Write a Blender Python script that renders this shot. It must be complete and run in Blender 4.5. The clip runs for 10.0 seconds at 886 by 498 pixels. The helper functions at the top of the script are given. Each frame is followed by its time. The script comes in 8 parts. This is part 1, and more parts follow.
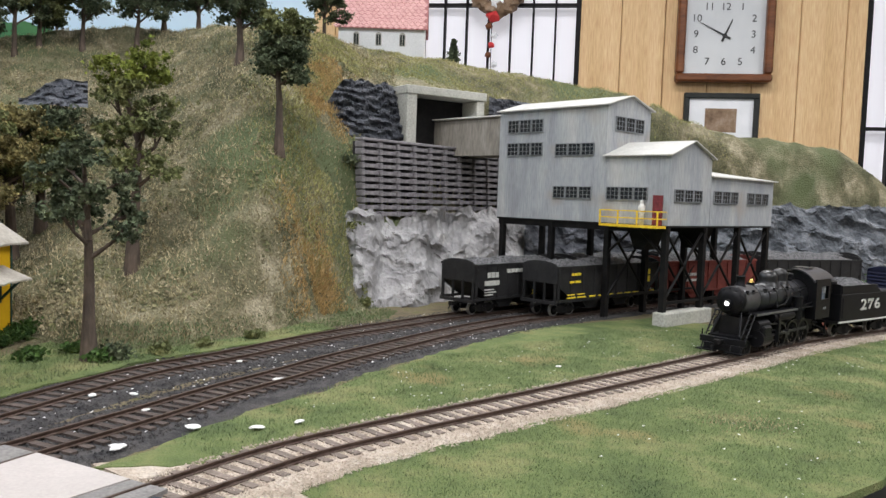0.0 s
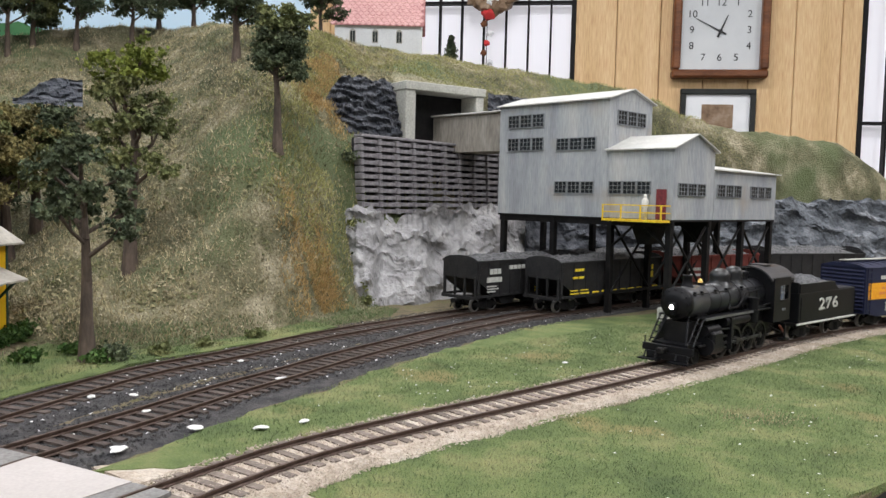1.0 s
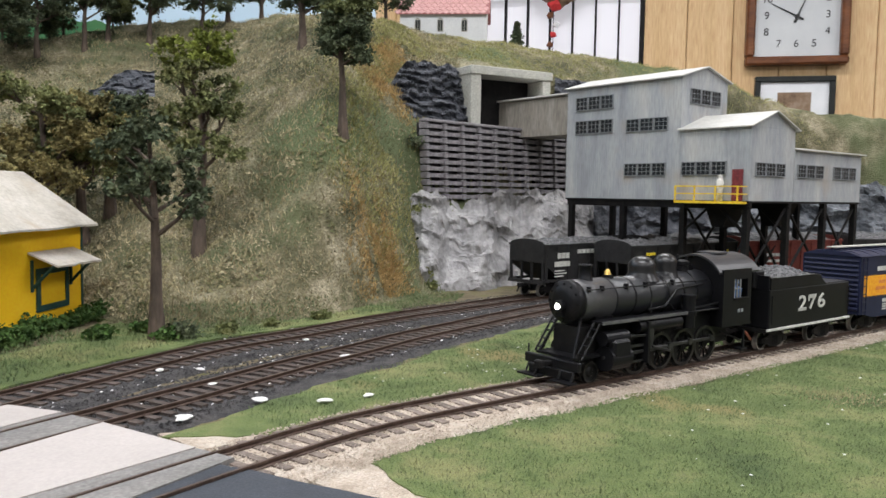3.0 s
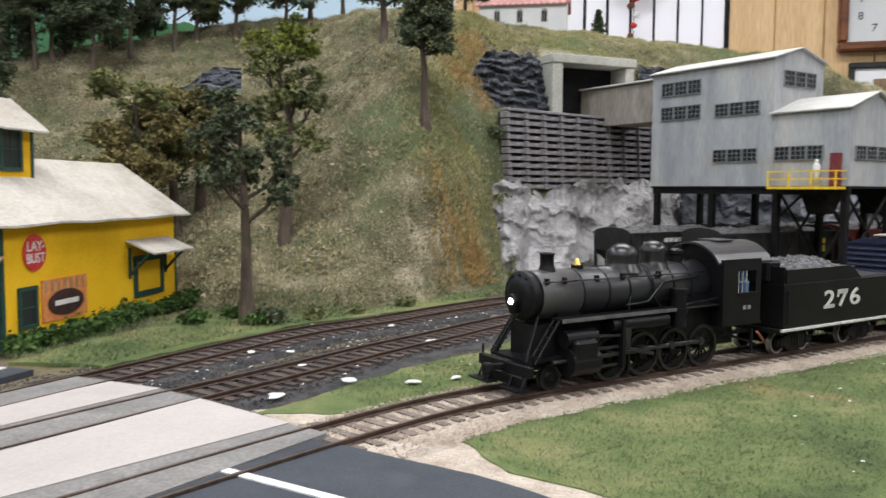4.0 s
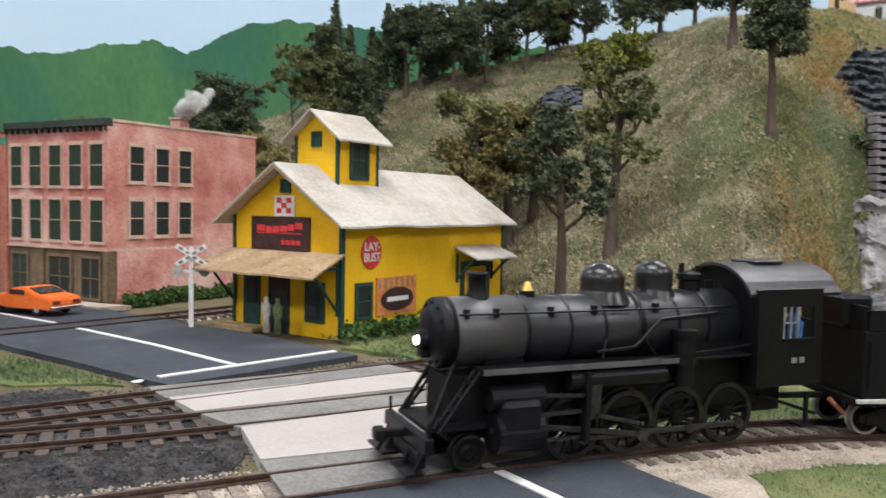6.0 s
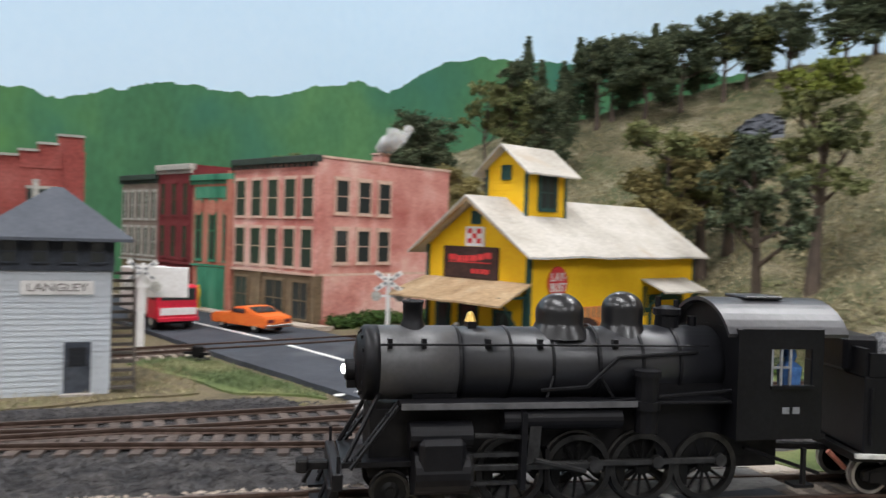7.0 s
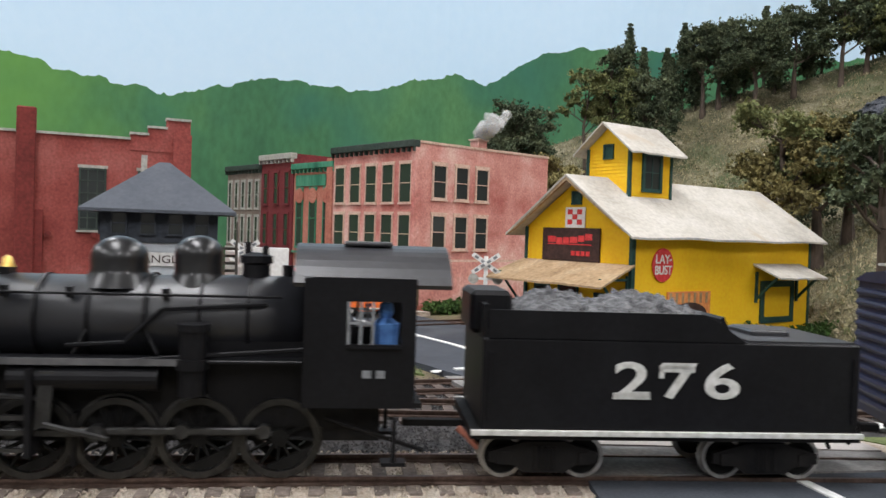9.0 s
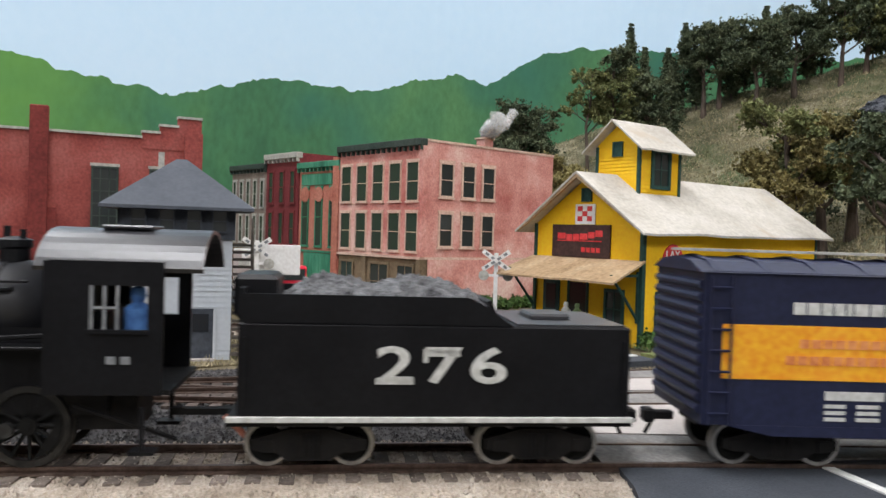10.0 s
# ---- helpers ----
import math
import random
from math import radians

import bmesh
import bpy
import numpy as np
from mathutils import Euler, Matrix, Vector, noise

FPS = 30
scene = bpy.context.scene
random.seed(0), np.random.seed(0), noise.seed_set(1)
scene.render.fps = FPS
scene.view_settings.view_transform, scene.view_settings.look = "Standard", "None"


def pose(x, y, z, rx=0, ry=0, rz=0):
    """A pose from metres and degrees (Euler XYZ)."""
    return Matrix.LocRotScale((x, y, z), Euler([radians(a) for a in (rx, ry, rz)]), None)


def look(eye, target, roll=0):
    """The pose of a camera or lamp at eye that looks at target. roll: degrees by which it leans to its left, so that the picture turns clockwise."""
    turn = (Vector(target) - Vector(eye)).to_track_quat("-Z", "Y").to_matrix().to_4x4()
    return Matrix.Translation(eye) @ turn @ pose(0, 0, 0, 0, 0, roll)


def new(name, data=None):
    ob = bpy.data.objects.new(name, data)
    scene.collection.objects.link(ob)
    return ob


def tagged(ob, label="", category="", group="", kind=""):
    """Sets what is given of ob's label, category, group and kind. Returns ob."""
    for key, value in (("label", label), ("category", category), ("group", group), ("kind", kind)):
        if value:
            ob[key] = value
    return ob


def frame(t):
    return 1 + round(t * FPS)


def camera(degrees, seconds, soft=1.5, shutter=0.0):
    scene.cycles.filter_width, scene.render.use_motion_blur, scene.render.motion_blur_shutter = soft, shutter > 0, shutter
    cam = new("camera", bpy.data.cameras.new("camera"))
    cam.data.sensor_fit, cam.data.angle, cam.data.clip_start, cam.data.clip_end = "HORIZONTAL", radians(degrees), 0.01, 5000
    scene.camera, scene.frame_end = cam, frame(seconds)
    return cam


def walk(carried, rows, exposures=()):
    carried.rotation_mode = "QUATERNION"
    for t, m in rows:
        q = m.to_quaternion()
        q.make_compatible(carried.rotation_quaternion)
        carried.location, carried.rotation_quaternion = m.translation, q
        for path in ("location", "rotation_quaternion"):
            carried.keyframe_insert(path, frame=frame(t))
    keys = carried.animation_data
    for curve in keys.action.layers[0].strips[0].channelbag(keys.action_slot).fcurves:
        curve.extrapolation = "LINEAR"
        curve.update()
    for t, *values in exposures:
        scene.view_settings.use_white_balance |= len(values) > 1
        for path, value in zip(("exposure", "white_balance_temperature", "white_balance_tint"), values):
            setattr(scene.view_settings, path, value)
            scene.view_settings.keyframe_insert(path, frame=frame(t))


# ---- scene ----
# camera and its way
cam = camera(57.8, 10.0, 1.5, 0.5)
PATH = [
    (0, (0.0321, 0.0306, 0.0912), (-0.1100, 1.0184, 0.0274), 1.98),
    (0.5, (0.0284, 0.0346, 0.0901), (-0.1104, 1.0230, 0.0286), 1.80),
    (1, (0.0273, 0.0370, 0.0885), (-0.1103, 1.0254, 0.0243), 1.41),
    (1.5, (0.0276, 0.0387, 0.0862), (-0.1124, 1.0266, 0.0200), 1.06),
    (2, (0.0258, 0.0395, 0.0846), (-0.1441, 1.0226, 0.0167), 1.01),
    (2.5, (0.0264, 0.0426, 0.0817), (-0.1670, 1.0212, 0.0120), 0.76),
    (3.8, (0.0243, 0.0461, 0.0727), (-0.2623, 1.0015, 0.0021), 0.71),
    (4, (0.0221, 0.0460, 0.0719), (-0.2887, 0.9936, -0.0017), 0.34),
    (4.5, (0.0218, 0.0500, 0.0706), (-0.3668, 0.9684, -0.0034), 1.08),
    (5, (0.0217, 0.0596, 0.0695), (-0.4977, 0.9107, -0.0060), 1.51),
    (5.2, (0.0232, 0.0610, 0.0691), (-0.5508, 0.8761, -0.0099), 1.81),
    (6.3, (0.0419, 0.0639, 0.0647), (-0.6830, 0.7519, 0.0316), 1.24),
    (6.5, (0.0442, 0.0630, 0.0645), (-0.7143, 0.7143, 0.0422), 1.70),
    (7, (0.0462, 0.0574, 0.0656), (-0.7911, 0.6038, 0.0471), 1.75),
    (7.5, (0.0416, 0.0574, 0.0626), (-0.8533, 0.5028, 0.0367), 1.75),
    (8, (0.0436, 0.0610, 0.0583), (-0.8570, 0.4948, 0.0351), 1.49),
    (8.5, (0.0451, 0.0634, 0.0559), (-0.8526, 0.5034, 0.0306), 1.66),
    (9, (0.0394, 0.0606, 0.0551), (-0.8570, 0.5033, 0.0342), 1.88),
    (9.5, (0.0339, 0.0565, 0.0532), (-0.8611, 0.5021, 0.0324), 1.81),
    (10, (0.0385, 0.0521, 0.0527), (-0.8555, 0.4997, 0.0334), 1.75),
]
walk(cam, [(t, look(eye, target, roll)) for t, eye, target, roll in PATH], exposures=[(0.0, 0.0), (5.0, 0.0), (6.5, 0.0), (10.0, 0.0)])

# light: a dim indoor world and the ceiling panels of the room
world = bpy.data.worlds.new("room_world")
scene.world = world
world.use_nodes = True
world.node_tree.nodes["Background"].inputs[0].default_value = (0.9, 0.95, 1.0, 1)
world.node_tree.nodes["Background"].inputs[1].default_value = 0.25
PANEL_POWER = 27.0
CEIL_Z = 1.55


# ---- small tools ----
def obj(name, bm, material, parent=None, smooth=False, label=""):
    me = bpy.data.meshes.new(name)
    bm.to_mesh(me)
    bm.free()
    for m in (material if isinstance(material, (list, tuple)) else [material]):
        me.materials.append(m)
    if smooth:
        for p in me.polygons:
            p.use_smooth = True
    ob = new(name, me)
    if parent is not None:
        ob.parent = parent
    if label:
        ob["label"] = label
    return ob


def part(name, bm, material, parent, label="", smooth=False):
    return obj(name, bm, material, parent, smooth, label)


def raw(name, verts, faces, material, parent=None, smooth=False):
    me = bpy.data.meshes.new(name)
    me.from_pydata(verts, [], faces)
    me.materials.append(material)
    if smooth:
        for p in me.polygons:
            p.use_smooth = True
    ob = new(name, me)
    if parent is not None:
        ob.parent = parent
    return ob


def thing(name, m, label, category, group="", kind=""):
    ob = new(name)
    ob.empty_display_size = 0.01
    ob.matrix_basis = m
    return tagged(ob, label, category, group, kind)


def box(x0, x1, y0, y1, z0, z1, bevel=0.0, bm=None):
    own = bm is None
    b = bmesh.new()
    bmesh.ops.create_cube(b, size=1, matrix=Matrix.Translation(((x0 + x1) / 2, (y0 + y1) / 2, (z0 + z1) / 2)) @ Matrix.Diagonal((x1 - x0, y1 - y0, z1 - z0, 1)))
    if bevel:
        bmesh.ops.bevel(b, geom=b.edges[:], offset=bevel, segments=1, affect="EDGES")
    return b if own else merge(bm, b)


def merge(bm, b):
    me = bpy.data.meshes.new("tmp")
    b.to_mesh(me)
    b.free()
    bm.from_mesh(me)
    bpy.data.meshes.remove(me)
    return bm


def turn_to(bm, m):
    bmesh.ops.transform(bm, matrix=m, verts=bm.verts[:])
    return bm


def rod(a, b, r, r2=None, seg=10, bm=None):
    a, b = Vector(a), Vector(b)
    d = b - a
    t = bmesh.new()
    bmesh.ops.create_cone(t, cap_ends=True, segments=seg, radius1=r, radius2=r if r2 is None else r2, depth=d.length)
    turn_to(t, Matrix.Translation((a + b) / 2) @ d.to_track_quat("Z", "Y").to_matrix().to_4x4())
    return t if bm is None else merge(bm, t)


def lathe(profile, seg=20, m=None):
    """A turned body about z from (radius, height) pairs."""
    bm = bmesh.new()
    rings = []
    for r, z in profile:
        if r < 1e-6:
            rings.append([bm.verts.new((0, 0, z))])
        else:
            rings.append([bm.verts.new((r * math.cos(2 * math.pi * i / seg), r * math.sin(2 * math.pi * i / seg), z)) for i in range(seg)])
    for p, q in zip(rings, rings[1:]):
        for i in range(seg):
            j = (i + 1) % seg
            if len(p) == 1 and len(q) > 1:
                bm.faces.new((p[0], q[j], q[i]))
            elif len(q) == 1 and len(p) > 1:
                bm.faces.new((p[i], p[j], q[0]))
            elif len(p) > 1:
                bm.faces.new((p[i], p[j], q[j], q[i]))
    bmesh.ops.recalc_face_normals(bm, faces=bm.faces[:])
    return turn_to(bm, m) if m is not None else bm


def prism(outline, axis, lo, hi, bm=None):
    """A closed outline (pairs) drawn out along an axis: 'x' takes (y, z), 'y' takes (x, z), 'z' takes (x, y)."""
    t = bmesh.new()
    put = {"x": lambda p, h: (h, p[0], p[1]), "y": lambda p, h: (p[0], h, p[1]), "z": lambda p, h: (p[0], p[1], h)}[axis]
    a = [t.verts.new(put(p, lo)) for p in outline]
    b = [t.verts.new(put(p, hi)) for p in outline]
    n = len(outline)
    t.faces.new(a)
    t.faces.new(b[::-1])
    for i in range(n):
        t.faces.new((a[i], b[i], b[(i + 1) % n], a[(i + 1) % n]))
    bmesh.ops.recalc_face_normals(t, faces=t.faces[:])
    return t if bm is None else merge(bm, t)


def sstep(a, b, x):
    u = min(1.0, max(0.0, (x - a) / (b - a)))
    return u * u * (3 - 2 * u)


def fbm(x, y, z=0.0, octaves=4):
    return noise.fractal(Vector((x, y, z)), 1.0, 2.0, octaves)


def spline(points, n=24, smooth=60):
    c = np.array(points, float)
    q = np.vstack([2 * c[0] - c[1], c, 2 * c[-1] - c[-2]])
    out = []
    for i in range(1, len(q) - 2):
        p0, p1, p2, p3 = q[i - 1:i + 3]
        for u in np.arange(n) / n:
            out.append(0.5 * (2 * p1 + (p2 - p0) * u + (2 * p0 - 5 * p1 + 4 * p2 - p3) * u * u + (3 * p1 - p0 - 3 * p2 + p3) * u ** 3))
    line = np.array(out + [c[-1]])
    for _ in range(smooth):
        line[1:-1] = 0.5 * line[1:-1] + 0.25 * (line[:-2] + line[2:])
    return line


class Way:
    """A line on the ground, by its length."""

    def __init__(self, points, n=24, smooth=60):
        self.line = spline(points, n, smooth)
        self.s = np.r_[0, np.cumsum(np.linalg.norm(np.diff(self.line, axis=0), axis=1))]
        self.length = float(self.s[-1])

    def at(self, s):
        return Vector((np.interp(s, self.s, self.line[:, 0]), np.interp(s, self.s, self.line[:, 1])))

    def along(self, s):
        d = (self.at(s + 0.004) - self.at(s - 0.004)).normalized()
        return self.at(s), d, Vector((d.y, -d.x))


# ---- materials ----
def material(name, colors, scale=200.0, rough=0.8, bump=0.2, bump_scale=600.0, metal=0.0, detail=4.0, spots=None, stretch=(1, 1, 1), island=0.0, spec=0.3, dist=0.0006, ramp=(0.32, 0.68), grain=0.55):
    m = bpy.data.materials.new(name)
    m.use_nodes = True
    n, l = m.node_tree.nodes, m.node_tree.links
    b = n["Principled BSDF"]
    b.inputs["Roughness"].default_value = rough
    b.inputs["Metallic"].default_value = metal
    b.inputs["Specular IOR Level"].default_value = spec
    tc = n.new("ShaderNodeTexCoord")
    mp = n.new("ShaderNodeMapping")
    mp.inputs["Scale"].default_value = stretch
    l.new(tc.outputs["Object"], mp.inputs[0])
    nz = n.new("ShaderNodeTexNoise")
    nz.inputs["Scale"].default_value = scale
    nz.inputs["Detail"].default_value = detail
    nz.inputs["Roughness"].default_value = 0.65
    l.new(mp.outputs[0], nz.inputs["Vector"])
    cr = n.new("ShaderNodeValToRGB")
    e = cr.color_ramp.elements
    e[0].position, e[1].position = ramp
    while len(e) < len(colors):
        e.new(0.5)
    for i, c in enumerate(colors):
        e[i].position = ramp[0] + (ramp[1] - ramp[0]) * i / max(1, len(colors) - 1)
        e[i].color = (*c, 1)
    l.new(nz.outputs["Fac"], cr.inputs[0])
    out = cr.outputs[0]
    nf = n.new("ShaderNodeTexNoise")
    nf.inputs["Scale"].default_value = bump_scale
    nf.inputs["Detail"].default_value = 3.0
    l.new(mp.outputs[0], nf.inputs["Vector"])
    # fine grain over the broad tones
    mx = n.new("ShaderNodeMix")
    mx.data_type, mx.blend_type = "RGBA", "OVERLAY"
    mx.inputs[0].default_value = grain
    l.new(out, mx.inputs[6])
    l.new(nf.outputs["Fac"], mx.inputs[7])
    out = mx.outputs[2]
    if spots:
        color, sc, lo, hi = spots
        ns = n.new("ShaderNodeTexNoise")
        ns.inputs["Scale"].default_value = sc
        ns.inputs["Detail"].default_value = 2.0
        l.new(tc.outputs["Object"], ns.inputs["Vector"])
        rs = n.new("ShaderNodeMapRange")
        rs.inputs[1].default_value, rs.inputs[2].default_value = lo, hi
        l.new(ns.outputs["Fac"], rs.inputs[0])
        ms = n.new("ShaderNodeMix")
        ms.data_type = "RGBA"
        ms.inputs[7].default_value = (*color, 1)
        l.new(rs.outputs[0], ms.inputs[0])
        l.new(out, ms.inputs[6])
        out = ms.outputs[2]
    if island:
        src = n.new("ShaderNodeNewGeometry").outputs["Random Per Island"]
        mr = n.new("ShaderNodeMapRange")
        mr.inputs[3].default_value, mr.inputs[4].default_value = 1 - island, 1 + island
        l.new(src, mr.inputs[0])
        hs = n.new("ShaderNodeHueSaturation")
        l.new(mr.outputs[0], hs.inputs["Value"])
        l.new(out, hs.inputs["Color"])
        out = hs.outputs[0]
    l.new(out, b.inputs["Base Color"])
    if bump:
        bp = n.new("ShaderNodeBump")
        bp.inputs["Strength"].default_value = bump
        bp.inputs["Distance"].default_value = dist
        l.new(nf.outputs["Fac"], bp.inputs["Height"])
        l.new(bp.outputs[0], b.inputs["Normal"])
    return m


def glow(name, color, strength):
    m = bpy.data.materials.new(name)
    m.use_nodes = True
    b = m.node_tree.nodes["Principled BSDF"]
    b.inputs["Base Color"].default_value = (*color, 1)
    b.inputs["Emission Color"].default_value = (*color, 1)
    b.inputs["Emission Strength"].default_value = strength
    return m


def glassy(name, color=(0.03, 0.035, 0.035), rough=0.08):
    m = bpy.data.materials.new(name)
    m.use_nodes = True
    b = m.node_tree.nodes["Principled BSDF"]
    b.inputs["Base Color"].default_value = (*color, 1)
    b.inputs["Roughness"].default_value = rough
    b.inputs["Specular IOR Level"].default_value = 0.5
    return m


M = {}
M["clod"] = material("ground_foam", [(0.07, 0.085, 0.035), (0.16, 0.15, 0.075), (0.36, 0.31, 0.20)], 50, 0.95, 0.6, 900, island=0.5)
M["grass"] = material("static_grass", [(0.075, 0.108, 0.04), (0.135, 0.175, 0.062), (0.23, 0.235, 0.10)], 26, 0.95, 0.9, 1500, dist=0.0015, spots=((0.27, 0.20, 0.09), 16, 0.6, 0.75))
M["hill"] = material("hill_turf", [(0.075, 0.078, 0.040), (0.185, 0.168, 0.098), (0.44, 0.385, 0.27)], 30, 0.95, 1.0, 620, dist=0.004, spots=((0.115, 0.140, 0.065), 9, 0.50, 0.64), ramp=(0.36, 0.68), detail=7.0, grain=0.8)
M["coal_ballast"] = material("cinder_ballast", [(0.028, 0.028, 0.03), (0.055, 0.052, 0.053), (0.09, 0.085, 0.082)], 120, 0.95, 0.9, 1400, dist=0.0012)
M["tan_ballast"] = material("tan_ballast", [(0.34, 0.28, 0.22), (0.46, 0.39, 0.32), (0.55, 0.49, 0.42)], 90, 0.95, 0.9, 1300, dist=0.0012)
M["dirt"] = material("layout_soil", [(0.10, 0.085, 0.05), (0.16, 0.13, 0.08), (0.13, 0.13, 0.05)], 60, 0.95, 0.9, 1000, dist=0.0015)
M["tie"] = material("railroad_tie", [(0.055, 0.042, 0.036), (0.10, 0.078, 0.068)], 300, 0.85, 0.4, 900, island=0.25)
M["tie_tan"] = material("dusty_tie", [(0.12, 0.095, 0.08), (0.22, 0.18, 0.155)], 300, 0.85, 0.4, 900, island=0.25)
M["rail"] = material("weathered_rail", [(0.07, 0.045, 0.035), (0.12, 0.085, 0.07)], 200, 0.45, 0.1, 900, metal=0.5)
M["asphalt"] = material("model_asphalt", [(0.035, 0.04, 0.05), (0.055, 0.062, 0.075)], 40, 0.75, 0.25, 1500, spots=((0.10, 0.105, 0.115), 25, 0.6, 0.8))
M["concrete"] = material("pale_concrete", [(0.36, 0.33, 0.31), (0.43, 0.395, 0.375)], 14, 0.85, 0.05, 900, grain=0.15)
M["apron"] = material("grey_apron", [(0.15, 0.145, 0.14), (0.22, 0.21, 0.2)], 60, 0.85, 0.2, 900)
M["white_line"] = material("road_paint", [(0.6, 0.6, 0.58), (0.72, 0.72, 0.7)], 200, 0.7, 0.1)
M["rock_grey"] = material("plaster_rock", [(0.20, 0.196, 0.20), (0.34, 0.333, 0.335), (0.48, 0.47, 0.468)], 36, 0.8, 0.8, 260, dist=0.003, ramp=(0.30, 0.70), grain=0.3)
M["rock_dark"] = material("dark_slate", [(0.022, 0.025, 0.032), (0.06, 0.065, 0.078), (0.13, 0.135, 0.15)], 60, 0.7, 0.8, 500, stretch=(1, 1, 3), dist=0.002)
M["rock_blue"] = material("blue_grey_rock", [(0.04, 0.045, 0.052), (0.115, 0.125, 0.14), (0.26, 0.27, 0.29)], 40, 0.8, 1.0, 300, dist=0.003)
M["crib"] = material("crib_timber", [(0.165, 0.155, 0.165), (0.285, 0.27, 0.28)], 150, 0.85, 0.3, 700)
# near-black backing: shade in the gaps between stretchers, put into the colour
M["crib_back"] = material("crib_gap_shade", [(0.02, 0.02, 0.022), (0.045, 0.043, 0.045)], 150, 0.9, 0.4)
M["portal"] = material("portal_concrete", [(0.36, 0.36, 0.32), (0.47, 0.465, 0.42)], 60, 0.85, 0.15)
M["siding"] = material("weathered_metal_siding", [(0.22, 0.235, 0.255), (0.33, 0.345, 0.36), (0.43, 0.43, 0.42)], 34, 0.7, 0.15, 700, stretch=(1, 1, 0.18), spots=((0.34, 0.30, 0.25), 30, 0.58, 0.85), grain=0.3)
M["siding_roof"] = material("pale_metal_roof", [(0.42, 0.415, 0.39), (0.53, 0.52, 0.49)], 60, 0.7, 0.1, grain=0.2)
M["gallery"] = material("weathered_gallery_boards", [(0.20, 0.18, 0.155), (0.31, 0.285, 0.25)], 60, 0.8, 0.2, 600, stretch=(1, 1, 0.2))
M["mine_window"] = glassy("mine_window_dark", (0.018, 0.02, 0.024), 0.25)
M["muntin"] = material("grey_muntin", [(0.16, 0.17, 0.18), (0.24, 0.25, 0.26)], 200, 0.7, 0.0)
M["black_steel"] = material("black_steel", [(0.004, 0.004, 0.005), (0.012, 0.011, 0.0105)], 120, 0.6, 0.15, spec=0.16)
M["yellow_rail"] = material("yellow_railing", [(0.68, 0.45, 0.02), (0.75, 0.52, 0.04)], 200, 0.6, 0.0)
M["dark_red"] = material("dark_red_paint", [(0.12, 0.02, 0.025), (0.18, 0.035, 0.04)], 200, 0.6, 0.1)
M["yellow"] = material("yellow_clapboard", [(0.76, 0.43, 0.009), (0.84, 0.50, 0.011), (0.88, 0.55, 0.022)], 35, 0.65, 0.08, 500, ramp=(0.25, 0.75), grain=0.2)
M["green_trim"] = material("dark_green_trim", [(0.012, 0.045, 0.04), (0.025, 0.07, 0.06)], 200, 0.6, 0.05)
M["paper_roof"] = material("aged_paper_roof", [(0.36, 0.33, 0.285), (0.45, 0.42, 0.37), (0.51, 0.48, 0.435)], 40, 0.85, 0.2, 500, spots=((0.42, 0.36, 0.29), 60, 0.62, 0.8), grain=0.3)
M["brown_roof"] = material("brown_porch_roof", [(0.27, 0.18, 0.10), (0.38, 0.26, 0.15), (0.44, 0.33, 0.21)], 50, 0.85, 0.2, 500)
M["wood_bare"] = material("bare_wood", [(0.42, 0.29, 0.15), (0.52, 0.38, 0.22)], 80, 0.8, 0.1)
M["dark_glass"] = glassy("dark_window_glass")
M["pink_brick"] = material("washed_pink_brick", [(0.40, 0.125, 0.105), (0.58, 0.27, 0.23), (0.70, 0.48, 0.42)], 20, 0.85, 0.15, 700, ramp=(0.34, 0.66))
M["pink_trim"] = material("pale_pink_trim", [(0.52, 0.34, 0.27), (0.62, 0.46, 0.37)], 70, 0.85, 0.1)
M["salmon"] = material("salmon_brick", [(0.36, 0.11, 0.075), (0.50, 0.21, 0.15)], 50, 0.85, 0.15)
M["storefront"] = material("brown_storefront", [(0.14, 0.10, 0.06), (0.22, 0.16, 0.10)], 60, 0.8, 0.1)
M["maroon"] = material("maroon_brick", [(0.12, 0.018, 0.022), (0.19, 0.035, 0.038)], 60, 0.85, 0.15)
M["greybrown"] = material("grey_brown_stone", [(0.17, 0.13, 0.11), (0.26, 0.21, 0.18)], 60, 0.85, 0.15)
M["cornice"] = material("green_black_cornice", [(0.02, 0.035, 0.028), (0.045, 0.06, 0.05)], 100, 0.7, 0.1)
M["green_front"] = material("green_shopfront", [(0.02, 0.12, 0.07), (0.05, 0.22, 0.13), (0.12, 0.30, 0.2)], 60, 0.7, 0.1, stretch=(1, 1, 0.2))
M["red_brick"] = material("red_factory_brick", [(0.19, 0.036, 0.031), (0.27, 0.062, 0.053), (0.34, 0.105, 0.09)], 30, 0.85, 0.15, 700)
M["red_dark"] = material("dark_red_brick", [(0.13, 0.022, 0.02), (0.19, 0.035, 0.03)], 50, 0.85, 0.15)
M["stone_cap"] = material("grey_stone_cap", [(0.32, 0.31, 0.28), (0.42, 0.41, 0.37)], 60, 0.85, 0.1)
M["tower_wall"] = material("pale_grey_clapboard", [(0.42, 0.46, 0.50), (0.50, 0.53, 0.56)], 25, 0.75, 0.05, grain=0.12)
M["tower_dark"] = material("slate_blue_paint", [(0.035, 0.042, 0.055), (0.06, 0.068, 0.082)], 80, 0.75, 0.1)
M["tower_roof"] = material("grey_shingle", [(0.060, 0.068, 0.083), (0.085, 0.093, 0.110)], 60, 0.85, 0.1, grain=0.2)
M["stair_wood"] = material("weathered_stair", [(0.06, 0.052, 0.045), (0.12, 0.105, 0.09)], 100, 0.85, 0.2)
